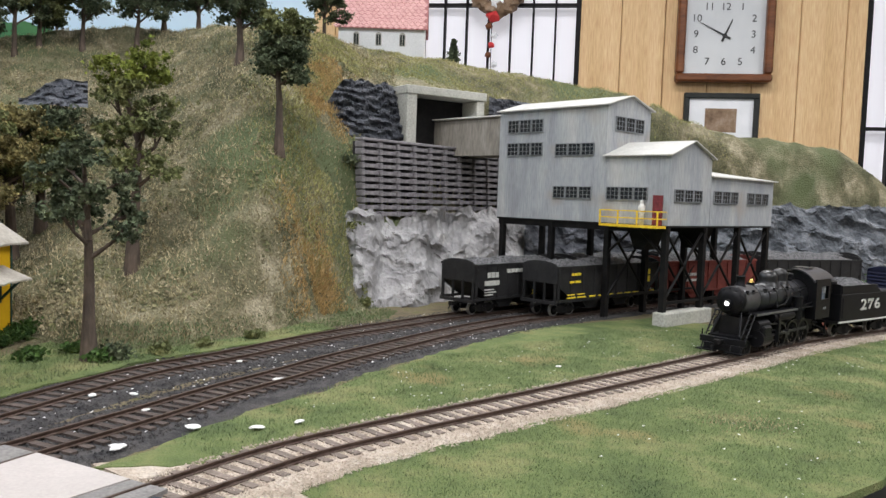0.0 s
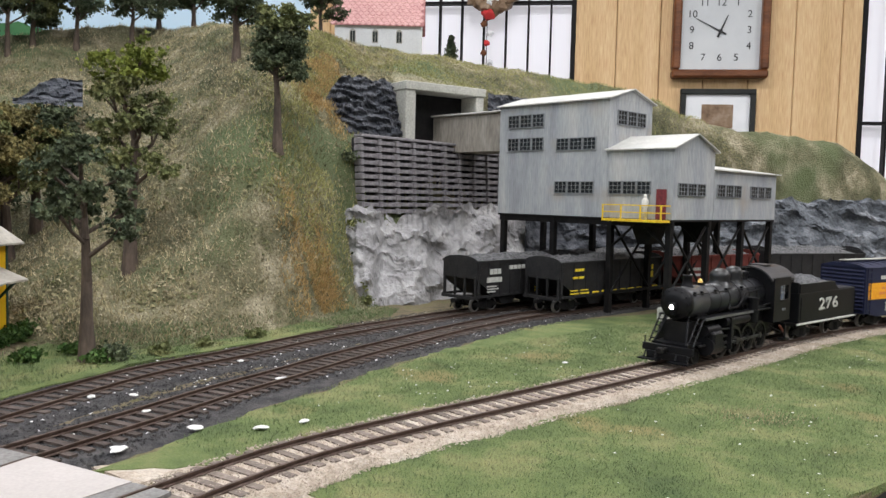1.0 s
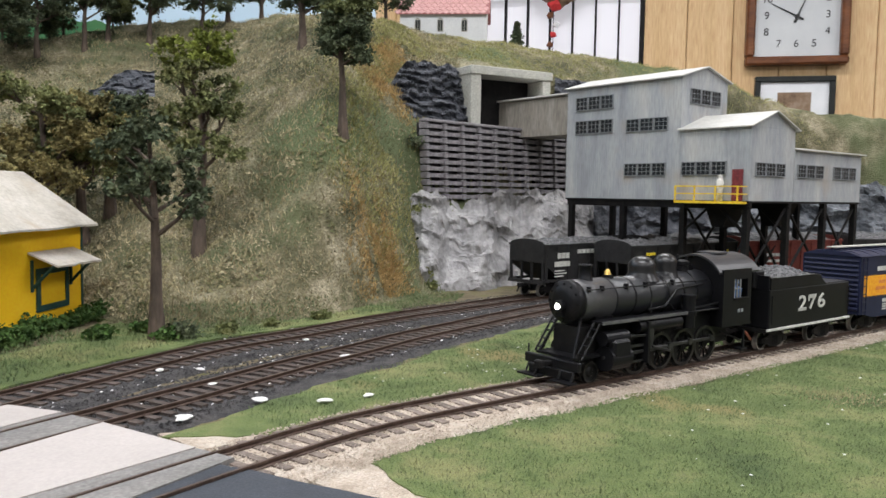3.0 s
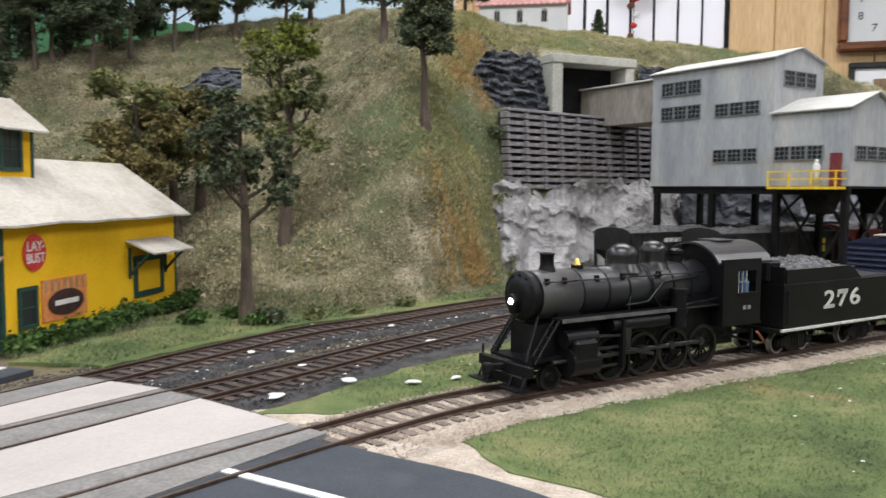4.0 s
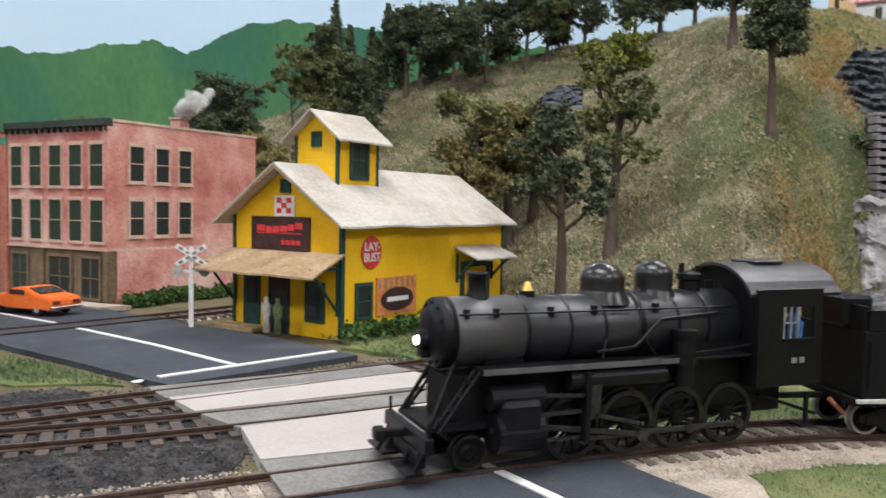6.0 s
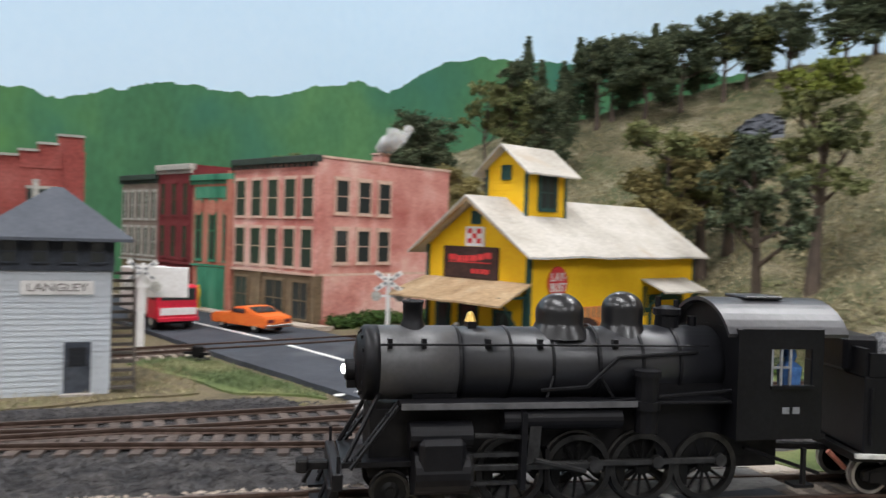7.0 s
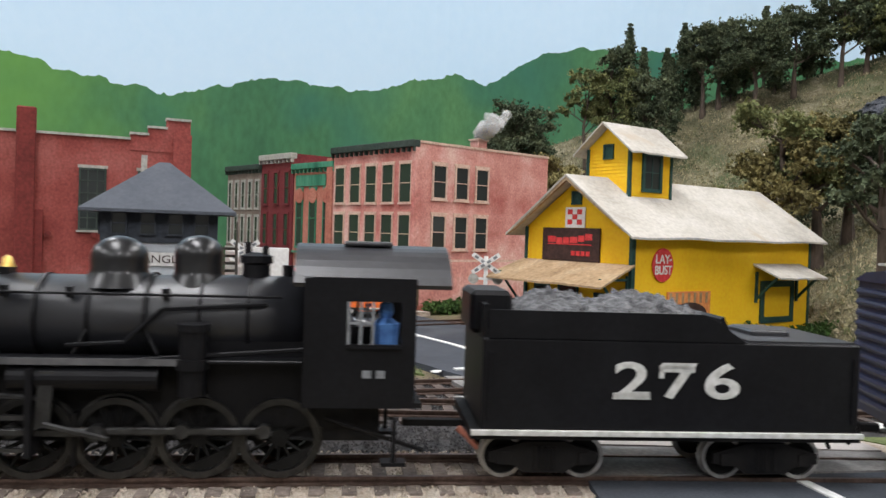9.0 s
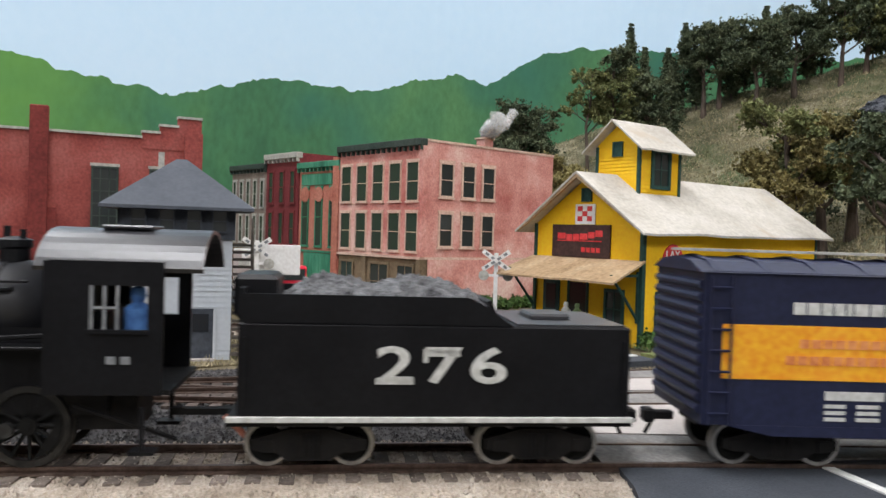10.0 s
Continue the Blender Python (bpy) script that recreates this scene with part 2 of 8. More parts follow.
M["sign_white"] = material("white_sign", [(0.68, 0.66, 0.64), (0.76, 0.75, 0.73)], 120, 0.6, 0.0)
M["letter_dark"] = material("brown_black_lettering", [(0.05, 0.035, 0.03), (0.08, 0.06, 0.05)], 200, 0.7, 0.0)
M["sign_red"] = material("red_sign_paint", [(0.55, 0.03, 0.035), (0.62, 0.06, 0.06)], 150, 0.6, 0.0)
M["sign_black"] = material("brown_black_sign", [(0.035, 0.018, 0.016), (0.06, 0.03, 0.026)], 150, 0.6, 0.0)
M["sign_orange"] = material("orange_sign", [(0.62, 0.20, 0.06), (0.70, 0.28, 0.10)], 150, 0.6, 0.0)
M["trunk"] = material("bark", [(0.055, 0.042, 0.034), (0.12, 0.09, 0.07)], 150, 0.9, 0.6, 500, stretch=(1, 1, 0.3))
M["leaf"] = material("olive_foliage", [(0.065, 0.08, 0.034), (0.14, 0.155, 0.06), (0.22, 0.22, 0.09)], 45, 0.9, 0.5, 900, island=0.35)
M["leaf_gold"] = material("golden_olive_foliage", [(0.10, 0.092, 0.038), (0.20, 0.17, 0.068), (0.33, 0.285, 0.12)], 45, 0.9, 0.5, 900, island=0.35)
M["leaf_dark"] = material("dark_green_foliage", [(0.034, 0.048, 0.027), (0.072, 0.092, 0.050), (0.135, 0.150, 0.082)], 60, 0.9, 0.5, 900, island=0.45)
# lime tone for crown tops, light from above put into the leaf colour
M["leaf_lit"] = material("lit_lime_foliage", [(0.07, 0.09, 0.015), (0.15, 0.18, 0.03), (0.24, 0.27, 0.06)], 45, 0.9, 0.5, 900, island=0.35)
M["bush"] = material("bush_green", [(0.02, 0.05, 0.012), (0.05, 0.10, 0.022), (0.09, 0.14, 0.04)], 80, 0.9, 0.5, 900, island=0.3)
M["engine"] = material("satin_black_engine", [(0.004, 0.004, 0.005), (0.008, 0.008, 0.0095)], 60, 0.42, 0.04, 900, spec=0.18)
M["smokebox"] = material("graphite_smokebox", [(0.035, 0.035, 0.037), (0.052, 0.052, 0.055)], 60, 0.46, 0.04, 900, spec=0.8)
M["engine_roof"] = material("dusty_black_roof", [(0.018, 0.018, 0.021), (0.034, 0.034, 0.038)], 60, 0.36, 0.08, spec=0.6)
# paler running board edge, its bright highlight put into the colour
M["board_edge"] = material("board_edge_highlight", [(0.05, 0.05, 0.053), (0.11, 0.11, 0.115)], 120, 0.4, 0.0, spec=0.7)
M["boiler"] = material("dusty_black_boiler", [(0.009, 0.0095, 0.012), (0.018, 0.019, 0.023)], 40, 0.40, 0.04, 900, spec=0.68)
M["gloss_black"] = material("gloss_black_dome", [(0.005, 0.005, 0.006), (0.009, 0.009, 0.010)], 60, 0.3, 0.0, spec=0.5)
M["wheel"] = material("dark_wheel", [(0.004, 0.004, 0.004), (0.009, 0.009, 0.0085)], 200, 0.55, 0.05, metal=0.0, spec=0.14)
M["tyre"] = material("bright_tyre", [(0.30, 0.29, 0.28), (0.42, 0.41, 0.39)], 200, 0.4, 0.0, metal=0.8)
M["driver_tyre"] = material("dark_worn_tyre", [(0.02, 0.02, 0.02), (0.06, 0.058, 0.055)], 200, 0.35, 0.0, metal=0.7)
M["figure"] = material("painted_figure", [(0.35, 0.3, 0.27), (0.5, 0.45, 0.4)], 300, 0.7, 0.0)
M["rodsteel"] = material("side_rod_steel", [(0.035, 0.035, 0.035), (0.07, 0.07, 0.07)], 200, 0.4, 0.0, metal=0.7)
M["brass"] = material("brass_bell", [(0.5, 0.33, 0.08), (0.65, 0.45, 0.14)], 200, 0.3, 0.0, metal=0.9)
M["lettering"] = material("cream_lettering", [(0.48, 0.48, 0.46), (0.56, 0.56, 0.53)], 200, 0.6, 0.0)
M["headlight"] = glow("headlight_glow", (1.0, 0.96, 0.88), 18.0)
M["coal"] = material("coal_load", [(0.035, 0.035, 0.038), (0.10, 0.10, 0.104), (0.19, 0.19, 0.195)], 400, 0.6, 1.0, 900, dist=0.002)
M["boxcar_blue"] = material("navy_boxcar", [(0.008, 0.010, 0.032), (0.014, 0.018, 0.048)], 60, 0.5, 0.05)
M["boxcar_orange"] = material("orange_band", [(0.78, 0.33, 0.015), (0.84, 0.38, 0.03)], 60, 0.5, 0.03)
M["hopper"] = material("black_hopper", [(0.011, 0.011, 0.012), (0.026, 0.025, 0.026)], 80, 0.6, 0.1)
M["hopper_red"] = material("oxide_red_hopper", [(0.13, 0.028, 0.022), (0.20, 0.045, 0.035)], 80, 0.7, 0.1)
M["yellow_paint"] = material("yellow_lettering", [(0.72, 0.55, 0.03), (0.78, 0.6, 0.05)], 200, 0.6, 0.0)
M["pine_wall"] = material("pine_panelling", [(0.52, 0.33, 0.155), (0.66, 0.45, 0.24), (0.74, 0.54, 0.31)], 2.2, 0.55, 0.05, 60, stretch=(5, 5, 0.35), ramp=(0.25, 0.75))
M["clock_wood"] = material("walnut_clock_frame", [(0.10, 0.035, 0.014), (0.20, 0.075, 0.03)], 9, 0.4, 0.05, 60, stretch=(1, 1, 4))
M["clock_face"] = material("silver_clock_face", [(0.50, 0.52, 0.54), (0.62, 0.64, 0.65)], 4, 0.45, 0.0)
M["clock_ink"] = material("dark_clock_ink", [(0.02, 0.02, 0.022), (0.04, 0.04, 0.04)], 50, 0.5, 0.0)
M["mat_board"] = material("white_mat_board", [(0.72, 0.74, 0.76), (0.8, 0.81, 0.83)], 20, 0.7, 0.0)
M["print"] = material("sepia_print", [(0.10, 0.06, 0.035), (0.24, 0.16, 0.10), (0.35, 0.27, 0.2)], 22, 0.5, 0.0)
M["window_white"] = glow("bright_window_pane", (0.72, 0.71, 0.76), 0.56)
M["sky_paint"] = material("painted_sky", [(0.47, 0.65, 0.80), (0.53, 0.69, 0.83), (0.58, 0.73, 0.85)], 1.2, 0.9, 0.01, 80, detail=2.0, grain=0.06)
M["hill_paint"] = material("painted_green_hills", [(0.036, 0.115, 0.058), (0.052, 0.155, 0.072), (0.080, 0.20, 0.080)], 4.0, 0.9, 0.05, 130, stretch=(1, 1, 0.6), spots=((0.035, 0.14, 0.10), 6, 0.52, 0.75), grain=0.3)


def sunny_end(m):
    """The painted hills turn to a sunny yellow-green towards the backdrop's near end."""
    n, l = m.node_tree.nodes, m.node_tree.links
    b = n["Principled BSDF"]
    old = b.inputs["Base Color"].links[0].from_socket
    tc = n.new("ShaderNodeTexCoord")
    sep = n.new("ShaderNodeSeparateXYZ")
    l.new(tc.outputs["Object"], sep.inputs[0])
    nz = n.new("ShaderNodeTexNoise")
    nz.inputs["Scale"].default_value = 14.0
    nz.inputs["Detail"].default_value = 5.0
    l.new(tc.outputs["Object"], nz.inputs["Vector"])
    add = n.new("ShaderNodeMath")
    add.operation = "MULTIPLY_ADD"
    add.inputs[1].default_value = 0.35
    l.new(nz.outputs["Fac"], add.inputs[0])
    l.new(sep.outputs["Y"], add.inputs[2])
    mr = n.new("ShaderNodeMapRange")
    mr.inputs[1].default_value, mr.inputs[2].default_value = 0.40, 0.12
    mr.inputs[4].default_value = 0.75
    l.new(add.outputs[0], mr.inputs[0])
    mx = n.new("ShaderNodeMix")
    mx.data_type = "RGBA"
    mx.inputs[7].default_value = (0.13, 0.31, 0.06, 1)
    l.new(mr.outputs[0], mx.inputs[0])
    l.new(old, mx.inputs[6])
    l.new(mx.outputs[2], b.inputs["Base Color"])


sunny_end(M["hill_paint"])
M["plain_wall"] = material("beige_plaster", [(0.34, 0.33, 0.31), (0.40, 0.39, 0.36)], 3, 0.9, 0.02, 80, grain=0.15)
M["carpet"] = material("grey_floor", [(0.09, 0.085, 0.08), (0.13, 0.125, 0.12)], 40, 0.95, 0.2, 300)
M["ceiling"] = material("white_ceiling", [(0.72, 0.72, 0.7), (0.78, 0.78, 0.76)], 20, 0.95, 0.05, 100)
M["fascia"] = material("black_fascia", [(0.012, 0.014, 0.013), (0.025, 0.027, 0.025)], 30, 0.6, 0.05)
M["figure_blue"] = material("blue_figure", [(0.05, 0.13, 0.35), (0.08, 0.2, 0.45)], 300, 0.7, 0.0)
M["figure_white"] = material("pale_figure", [(0.55, 0.55, 0.52), (0.68, 0.67, 0.64)], 300, 0.7, 0.0)
M["figure_green"] = material("green_figure", [(0.10, 0.16, 0.07), (0.16, 0.22, 0.10)], 300, 0.7, 0.0)
M["car_orange"] = material("orange_car_paint", [(0.78, 0.16, 0.03), (0.82, 0.19, 0.04)], 100, 0.3, 0.0, spec=0.6)
M["truck_red"] = material("red_truck_paint", [(0.55, 0.015, 0.04), (0.62, 0.02, 0.05)], 100, 0.3, 0.0, spec=0.6)
M["rubber"] = material("black_rubber", [(0.012, 0.012, 0.012), (0.02, 0.02, 0.02)], 100, 0.8, 0.0)
M["cotton"] = material("cotton_smoke", [(0.80, 0.80, 0.79), (0.9, 0.9, 0.89)], 100, 1.0, 0.5, 300)
M["cotton"].node_tree.nodes["Principled BSDF"].inputs["Alpha"].default_value = 0.2
M["debris"] = material("white_chips", [(0.62, 0.62, 0.6), (0.75, 0.75, 0.74)], 300, 0.8, 0.3)
M["church_wall"] = material("white_church_wall", [(0.64, 0.65, 0.66), (0.72, 0.73, 0.74)], 50, 0.8, 0.1)
M["church_shingle"] = material("pink_diamond_shingle", [(0.47, 0.25, 0.24), (0.56, 0.33, 0.31)], 60, 0.8, 0.1)
M["church_roof"] = material("dusky_roof_felt", [(0.26, 0.10, 0.10), (0.32, 0.14, 0.14)], 60, 0.8, 0.1)
M["scatter"] = material("pale_gravel_bits", [(0.28, 0.24, 0.15), (0.42, 0.37, 0.26)], 400, 0.9, 0.2, island=0.4)

# ---- the ways of the tracks ----
MAIN = Way([(-0.29, -0.3), (-0.22, -0.137), (-0.1524, 0.0489), (-0.1138, 0.1602), (-0.0658, 0.2755), (-0.0312, 0.3265), (0.0073, 0.3727), (0.0615, 0.4383), (0.1212, 0.5115), (0.1882, 0.5972), (0.2723, 0.6823), (0.3711, 0.758), (0.5008, 0.8182)], 40)
TRACK_A = Way([(-0.275, -0.16), (-0.253, -0.05), (-0.234, 0.046), (-0.224, 0.095), (-0.2145, 0.144), (-0.206, 0.19), (-0.181, 0.320), (-0.1686, 0.382), (-0.1565, 0.413), (-0.140, 0.443), (-0.1235, 0.487), (-0.1015, 0.532), (-0.074, 0.580), (-0.048, 0.626), (-0.003, 0.692), (0.045, 0.752), (0.093, 0.807), (0.18, 0.885), (0.30, 0.96), (0.46, 1.01)], 24, 120)
TRACK_B = Way([(-0.235, 0.03), (-0.213, 0.09), (-0.19, 0.138), (-0.168, 0.19), (-0.1435, 0.272), (-0.1275, 0.318), (-0.1125, 0.37), (-0.0985, 0.405), (-0.0835, 0.452), (-0.062, 0.50), (-0.0365, 0.56), (-0.0025, 0.622), (0.032, 0.668), (0.078, 0.725), (0.124, 0.779), (0.215, 0.857), (0.335, 0.925), (0.49, 0.97)], 24, 120)
TRACK_C = Way([(-0.34, -0.16), (-0.352, -0.06), (-0.363, 0.041), (-0.367, 0.10), (-0.374, 0.154), (-0.376, 0.21), (-0.379, 0.266), (-0.387, 0.331), (-0.40, 0.42), (-0.42, 0.50)], 24)
GAUGE = 0.0168
RAIL_TOP = 0.0030

# ---- the room ----
ROOM = (-3.6, 3.6, -3.2, 2.80)
obj("floor", box(ROOM[0], ROOM[1], ROOM[2], ROOM[3], -1.15, -1.10), M["carpet"])
tagged(bpy.data.objects["floor"], "grey carpeted room floor", "floor", kind="structure")
tagged(obj("ceiling", box(ROOM[0], ROOM[1], ROOM[2], ROOM[3], CEIL_Z, CEIL_Z + 0.05), M["ceiling"]), "white room ceiling", "ceiling", kind="structure")
tagged(obj("wall_west", box(ROOM[0] - 0.1, ROOM[0], ROOM[2], ROOM[3], -1.1, CEIL_Z), M["plain_wall"]), "plain off-white wall", "wall", kind="structure")
tagged(obj("wall_east", box(ROOM[1], ROOM[1] + 0.1, ROOM[2], ROOM[3], -1.1, CEIL_Z), M["plain_wall"]), "plain off-white wall", "wall", kind="structure")
tagged(obj("wall_south", box(ROOM[0] - 0.1, ROOM[1] + 0.1, ROOM[2] - 0.1, ROOM[2], -1.1, CEIL_Z), M["plain_wall"]), "plain off-white wall", "wall", kind="structure")
for i in range(3):
    for j in range(3):
        lamp = bpy.data.lights.new("ceiling_panel", "AREA")
        lamp.shape, lamp.size, lamp.size_y, lamp.energy = "RECTANGLE", 1.15, 0.3, PANEL_POWER
        lamp.color = (0.97, 0.97, 1.0)
        ob = new("ceiling_panel", lamp)
        ob.location = (-2.0 + 2.0 * i, -1.9 + 1.65 * j, CEIL_Z - 0.01)

# ---- benchwork, ground and hill ----
E0 = Vector((0.03, 0.04))
EDGE_P, EDGE_D = Vector((0.127, 0.299)), Vector((0.632, 0.775))
edge_a, edge_b = EDGE_P - EDGE_D * 1.25, EDGE_P + EDGE_D * 1.05
TABLE = [(edge_a.x, edge_a.y), (edge_b.x, edge_b.y), (0.95, 1.45), (-1.15, 1.45), (-1.15, edge_a.y)]
bench = obj("layout_benchwork", prism(TABLE, "z", -0.11, -0.0035), M["fascia"])
tagged(bench, "black-edged benchwork carrying the model railway", "table", kind="structure")
for lx, ly in ((-1.0, -0.5), (-1.0, 1.3), (0.75, 1.3), (-0.45, -0.35), (0.55, 1.1)):
    part("bench_leg", box(lx - 0.04, lx + 0.04, ly - 0.04, ly + 0.04, -1.1, -0.11), M["fascia"], bench)
tagged(obj("ground", prism([(x * 0.998, y * 0.998) for x, y in TABLE], "z", -0.0035, -0.0004), M["dirt"]), "scenic soil sheet on the layout", "ground", kind="structure")

CREST_T = [-24, -21.5, -20, -17.8, -12.7, -8.6, -5.9, -4.4, 0, 6, 12, 17.6, 21, 24, 28, 31, 34.5, 38, 42, 47, 51, 55.5, 62, 68, 74]
CREST_Z = [0.06, 0.10, 0.138, 0.172, 0.18, 0.195, 0.216, 0.23, 0.241, 0.255, 0.268, 0.275, 0.279, 0.283, 0.281, 0.276, 0.266, 0.249, 0.234, 0.212, 0.193, 0.165, 0.115, 0.05, 0.0]
SLOPE_T = [14, 20, 22, 24, 27, 30, 34, 42]
SLOPE_P = [2.3, 2.3, 1.95, 1.7, 1.15, 0.76, 0.85, 0.98]
FOOT_T = [14, 17, 21.5, 27.3, 32.4, 37.5, 42, 48, 56, 64, 74]
FOOT_R = [0.60, 0.565, 0.50, 0.462, 0.452, 0.54, 0.585, 0.63, 0.70, 0.74, 0.78]
ROCK_T = [-26, -20, -10, 0, 6, 9.8, 14, 17]
ROCK_R = [1.12, 1.05, 0.955, 0.82, 0.71, 0.655, 0.61, 0.60]
WALL_T = [-10, 0, 4.4, 9, 14.1, 17]
WALL_R = [0.95, 0.89, 0.828, 0.745, 0.682, 0.655]


def hill_z(th, r):
    crest = float(np.interp(th, CREST_T, CREST_Z))
    r0, r1 = float(np.interp(th, FOOT_T, FOOT_R)), 1.02
    u = min(1.0, max(0.0, (r - r0) / (r1 - r0)))
    power = float(np.interp(th, SLOPE_T, SLOPE_P))
    za = crest * (1 - (1 - u) ** power)
    za += 0.018 * math.exp(-((th - 20.5) / 4.0) ** 2) * sstep(0.0, 0.12, u) * sstep(0.75, 0.3, u)
    rc, rw = float(np.interp(th, ROCK_T, ROCK_R)), float(np.interp(th, WALL_T, WALL_R))
    terrace = sstep(-9, -3, th)
    zb = 0.073 * sstep(rc + 0.055, rc + 0.072, r)
    zb += terrace * (0.064 * sstep(rw + 0.004, rw + 0.016, r) + 0.066 * sstep(rw + 0.05, rw + 0.085, r))
    rise = rw + 0.07 if terrace > 0.5 else rc + 0.03
    zb += max(0.0, crest - 0.073 - 0.130 * terrace) * sstep(rise, max(1.02, rise + 0.07), r)
    w = sstep(13.2, 16.5, th)
    z = za * w + zb * (1 - w)
    x, y = E0.x - r * math.sin(radians(th)), E0.y + r * math.cos(radians(th))
    return z + (0.006 * fbm(x * 14, y * 14, 3.1) + 0.0034 * fbm(x * 55, y * 55, 1.7)) * sstep(0.0, 0.03, z)


def hill_at(x, y):
    d = Vector((x, y)) - E0
    return hill_z(math.degrees(math.atan2(-d.x, d.y)), d.length)


def polar(th, r):
    return E0.x - r * math.sin(radians(th)), E0.y + r * math.cos(radians(th))


ths = np.arange(-25, 75, 0.42)
rs = np.r_[np.arange(0.44, 1.04, 0.0058), np.arange(1.045, 1.36, 0.02)]
verts, faces = [], []
for th in ths:
    for r in rs:
        x, y = polar(th, r)
        verts.append((x, y, hill_z(th, r) - 0.0012))
n = len(rs)
for i in range(len(ths) - 1):
    for j in range(n - 1):
        q = (i * n + j, i * n + j + 1, (i + 1) * n + j + 1, (i + 1) * n + j)
        if max(verts[k][2] for k in q) > -0.0008 and all(verts[k][1] < 1.44 and verts[k][0] > -1.1 for k in q):
            faces.append(q)
hill = raw("hillside", verts, faces, M["hill"], smooth=True)
tagged(hill, "steep turf-covered model hillside with dry brown patches", "hill", kind="structure")


def ribbon(name, way, s0, s1, left, right, z, mat, label, rough=0.004, step=0.005, kind="structure"):
    """A strip of ground cover beside a line, with uneven edges."""
    vs, fs = [], []
    count = max(2, int((s1 - s0) / step))
    cols = 7
    for i in range(count + 1):
        p, d, nn = way.along(s0 + (s1 - s0) * i / count)
        a = -left + rough * fbm(i * 0.35, 1.0, left * 99)
        b = right + rough * fbm(i * 0.35, 7.0, right * 99)
        for k in range(cols):
            u = k / (cols - 1)
            q = p + nn * (a + (b - a) * u)
            vs.append((q.x, q.y, z - (0.0016 if k in (0, cols - 1) else 0.0) + 0.0003 * fbm(q.x * 200, q.y * 200)))
    for i in range(count):
        for k in range(cols - 1):
            fs.append((i * cols + k, i * cols + k + 1, (i + 1) * cols + k + 1, (i + 1) * cols + k))
    return tagged(raw(name, vs, fs, mat, smooth=True), label, "ground", kind=kind)


def patch(name, outline, z, mat, label, rough=0.004, thick=0.003, n=10, category="ground"):
    """A flat piece of ground cover with a wandering outline."""
    pts = []
    for i in range(len(outline)):
        a, b = Vector(outline[i]), Vector(outline[(i + 1) % len(outline)])
        nn = Vector(((b - a).y, -(b - a).x)).normalized()
        for k in range(n):
            q = a.lerp(b, k / n)
            pts.append(tuple(q + nn * rough * fbm(q.x * 45, q.y * 45, z * 900)))
    return tagged(obj(name, prism(pts, "z", z - thick, z), mat), label, category, kind="structure")


ribbon("cinder_roadbed", TRACK_A, 0.0, TRACK_A.length, 0.026, 0.03, 0.0006, M["coal_ballast"], "black cinder roadbed under the coal tracks")
ribbon("cinder_yard", TRACK_B, 0.0, TRACK_B.length, 0.03, 0.034, 0.0003, M["coal_ballast"], "black cinder yard between and beside the coal tracks")
ribbon("tan_roadbed", MAIN, 0.0, MAIN.length, 0.0165, 0.027, 0.0008, M["tan_ballast"], "pale tan gravel roadbed under the main track")
ribbon("grey_roadbed", TRACK_C, 0.0, TRACK_C.length, 0.016, 0.016, 0.0006, M["tan_ballast"], "tan gravel roadbed of the far track")
patch("cinder_apron", [(-0.262, -0.10), (-0.20, -0.10), (-0.14, 0.05), (-0.128, 0.17), (-0.165, 0.19), (-0.25, 0.175), (-0.272, 0.06)], 0.0, M["coal_ballast"], "black cinder ground around the yard tracks")

# turf: between the lines, before the main line, at the hill's foot
gs = [MAIN.along(s) for s in np.linspace(0.615, 1.02, 12)]
bs = [TRACK_B.along(s) for s in np.linspace(0.262, 0.66, 12)]
mid_out = [tuple(p - nn * 0.015) for p, d, nn in gs] + [(0.18, 0.655), (0.11, 0.69)] + [tuple(p + nn * 0.03) for p, d, nn in reversed(bs)]
turf_mid = patch("turf_strip", mid_out, 0.0006, M["grass"], "bright green turf between the tracks", 0.005, n=6)
near_out = [tuple(p + nn * 0.0265) for p, d, nn in [MAIN.along(s) for s in np.linspace(0.615, 1.15, 18)]]
near_out += [tuple(EDGE_P + EDGE_D * k) for k in (0.45, 0.3, 0.15, 0.0, -0.06)] + [(0.03, 0.218), (-0.022, 0.243)]
turf_near = patch("turf_front", near_out, 0.0006, M["grass"], "bright green turf at the layout's edge", 0.005, n=6)
patch("turf_hill_foot", [(-0.2, 0.30), (-0.195, 0.36), (-0.175, 0.42), (-0.135, 0.495), (-0.115, 0.55), (-0.16, 0.58), (-0.30, 0.50), (-0.30, 0.47), (-0.255, 0.45), (-0.245, 0.30)], 0.0013, M["grass"], "green turf at the hill's foot", 0.006)
patch("turf_corner", [(-0.24, 0.193), (-0.262, 0.165), (-0.35, 0.14), (-0.358, 0.176)], 0.0005, M["grass"], "small triangle of turf beside the road", 0.004)
patch("turf_tower", [(-0.262, 0.03), (-0.335, 0.02), (-0.34, 0.155), (-0.31, 0.16), (-0.27, 0.15)], 0.0004, M["dirt"], "patchy turf and soil beneath the tower", 0.005)
patch("turf_far", [(-0.40, -0.2), (-0.43, 0.06), (-0.43, 0.14), (-0.385, 0.12), (-0.378, -0.2)], 0.0004, M["grass"], "turf strip before the red factory", 0.004)

patch("tan_corner", [(-0.075, 0.252), (-0.03, 0.308), (0.012, 0.345), (0.05, 0.30), (0.06, 0.235), (0.02, 0.205), (-0.03, 0.234)], 0.0002, M["tan_ballast"], "pale tan gravel corner between road and turf", 0.003)

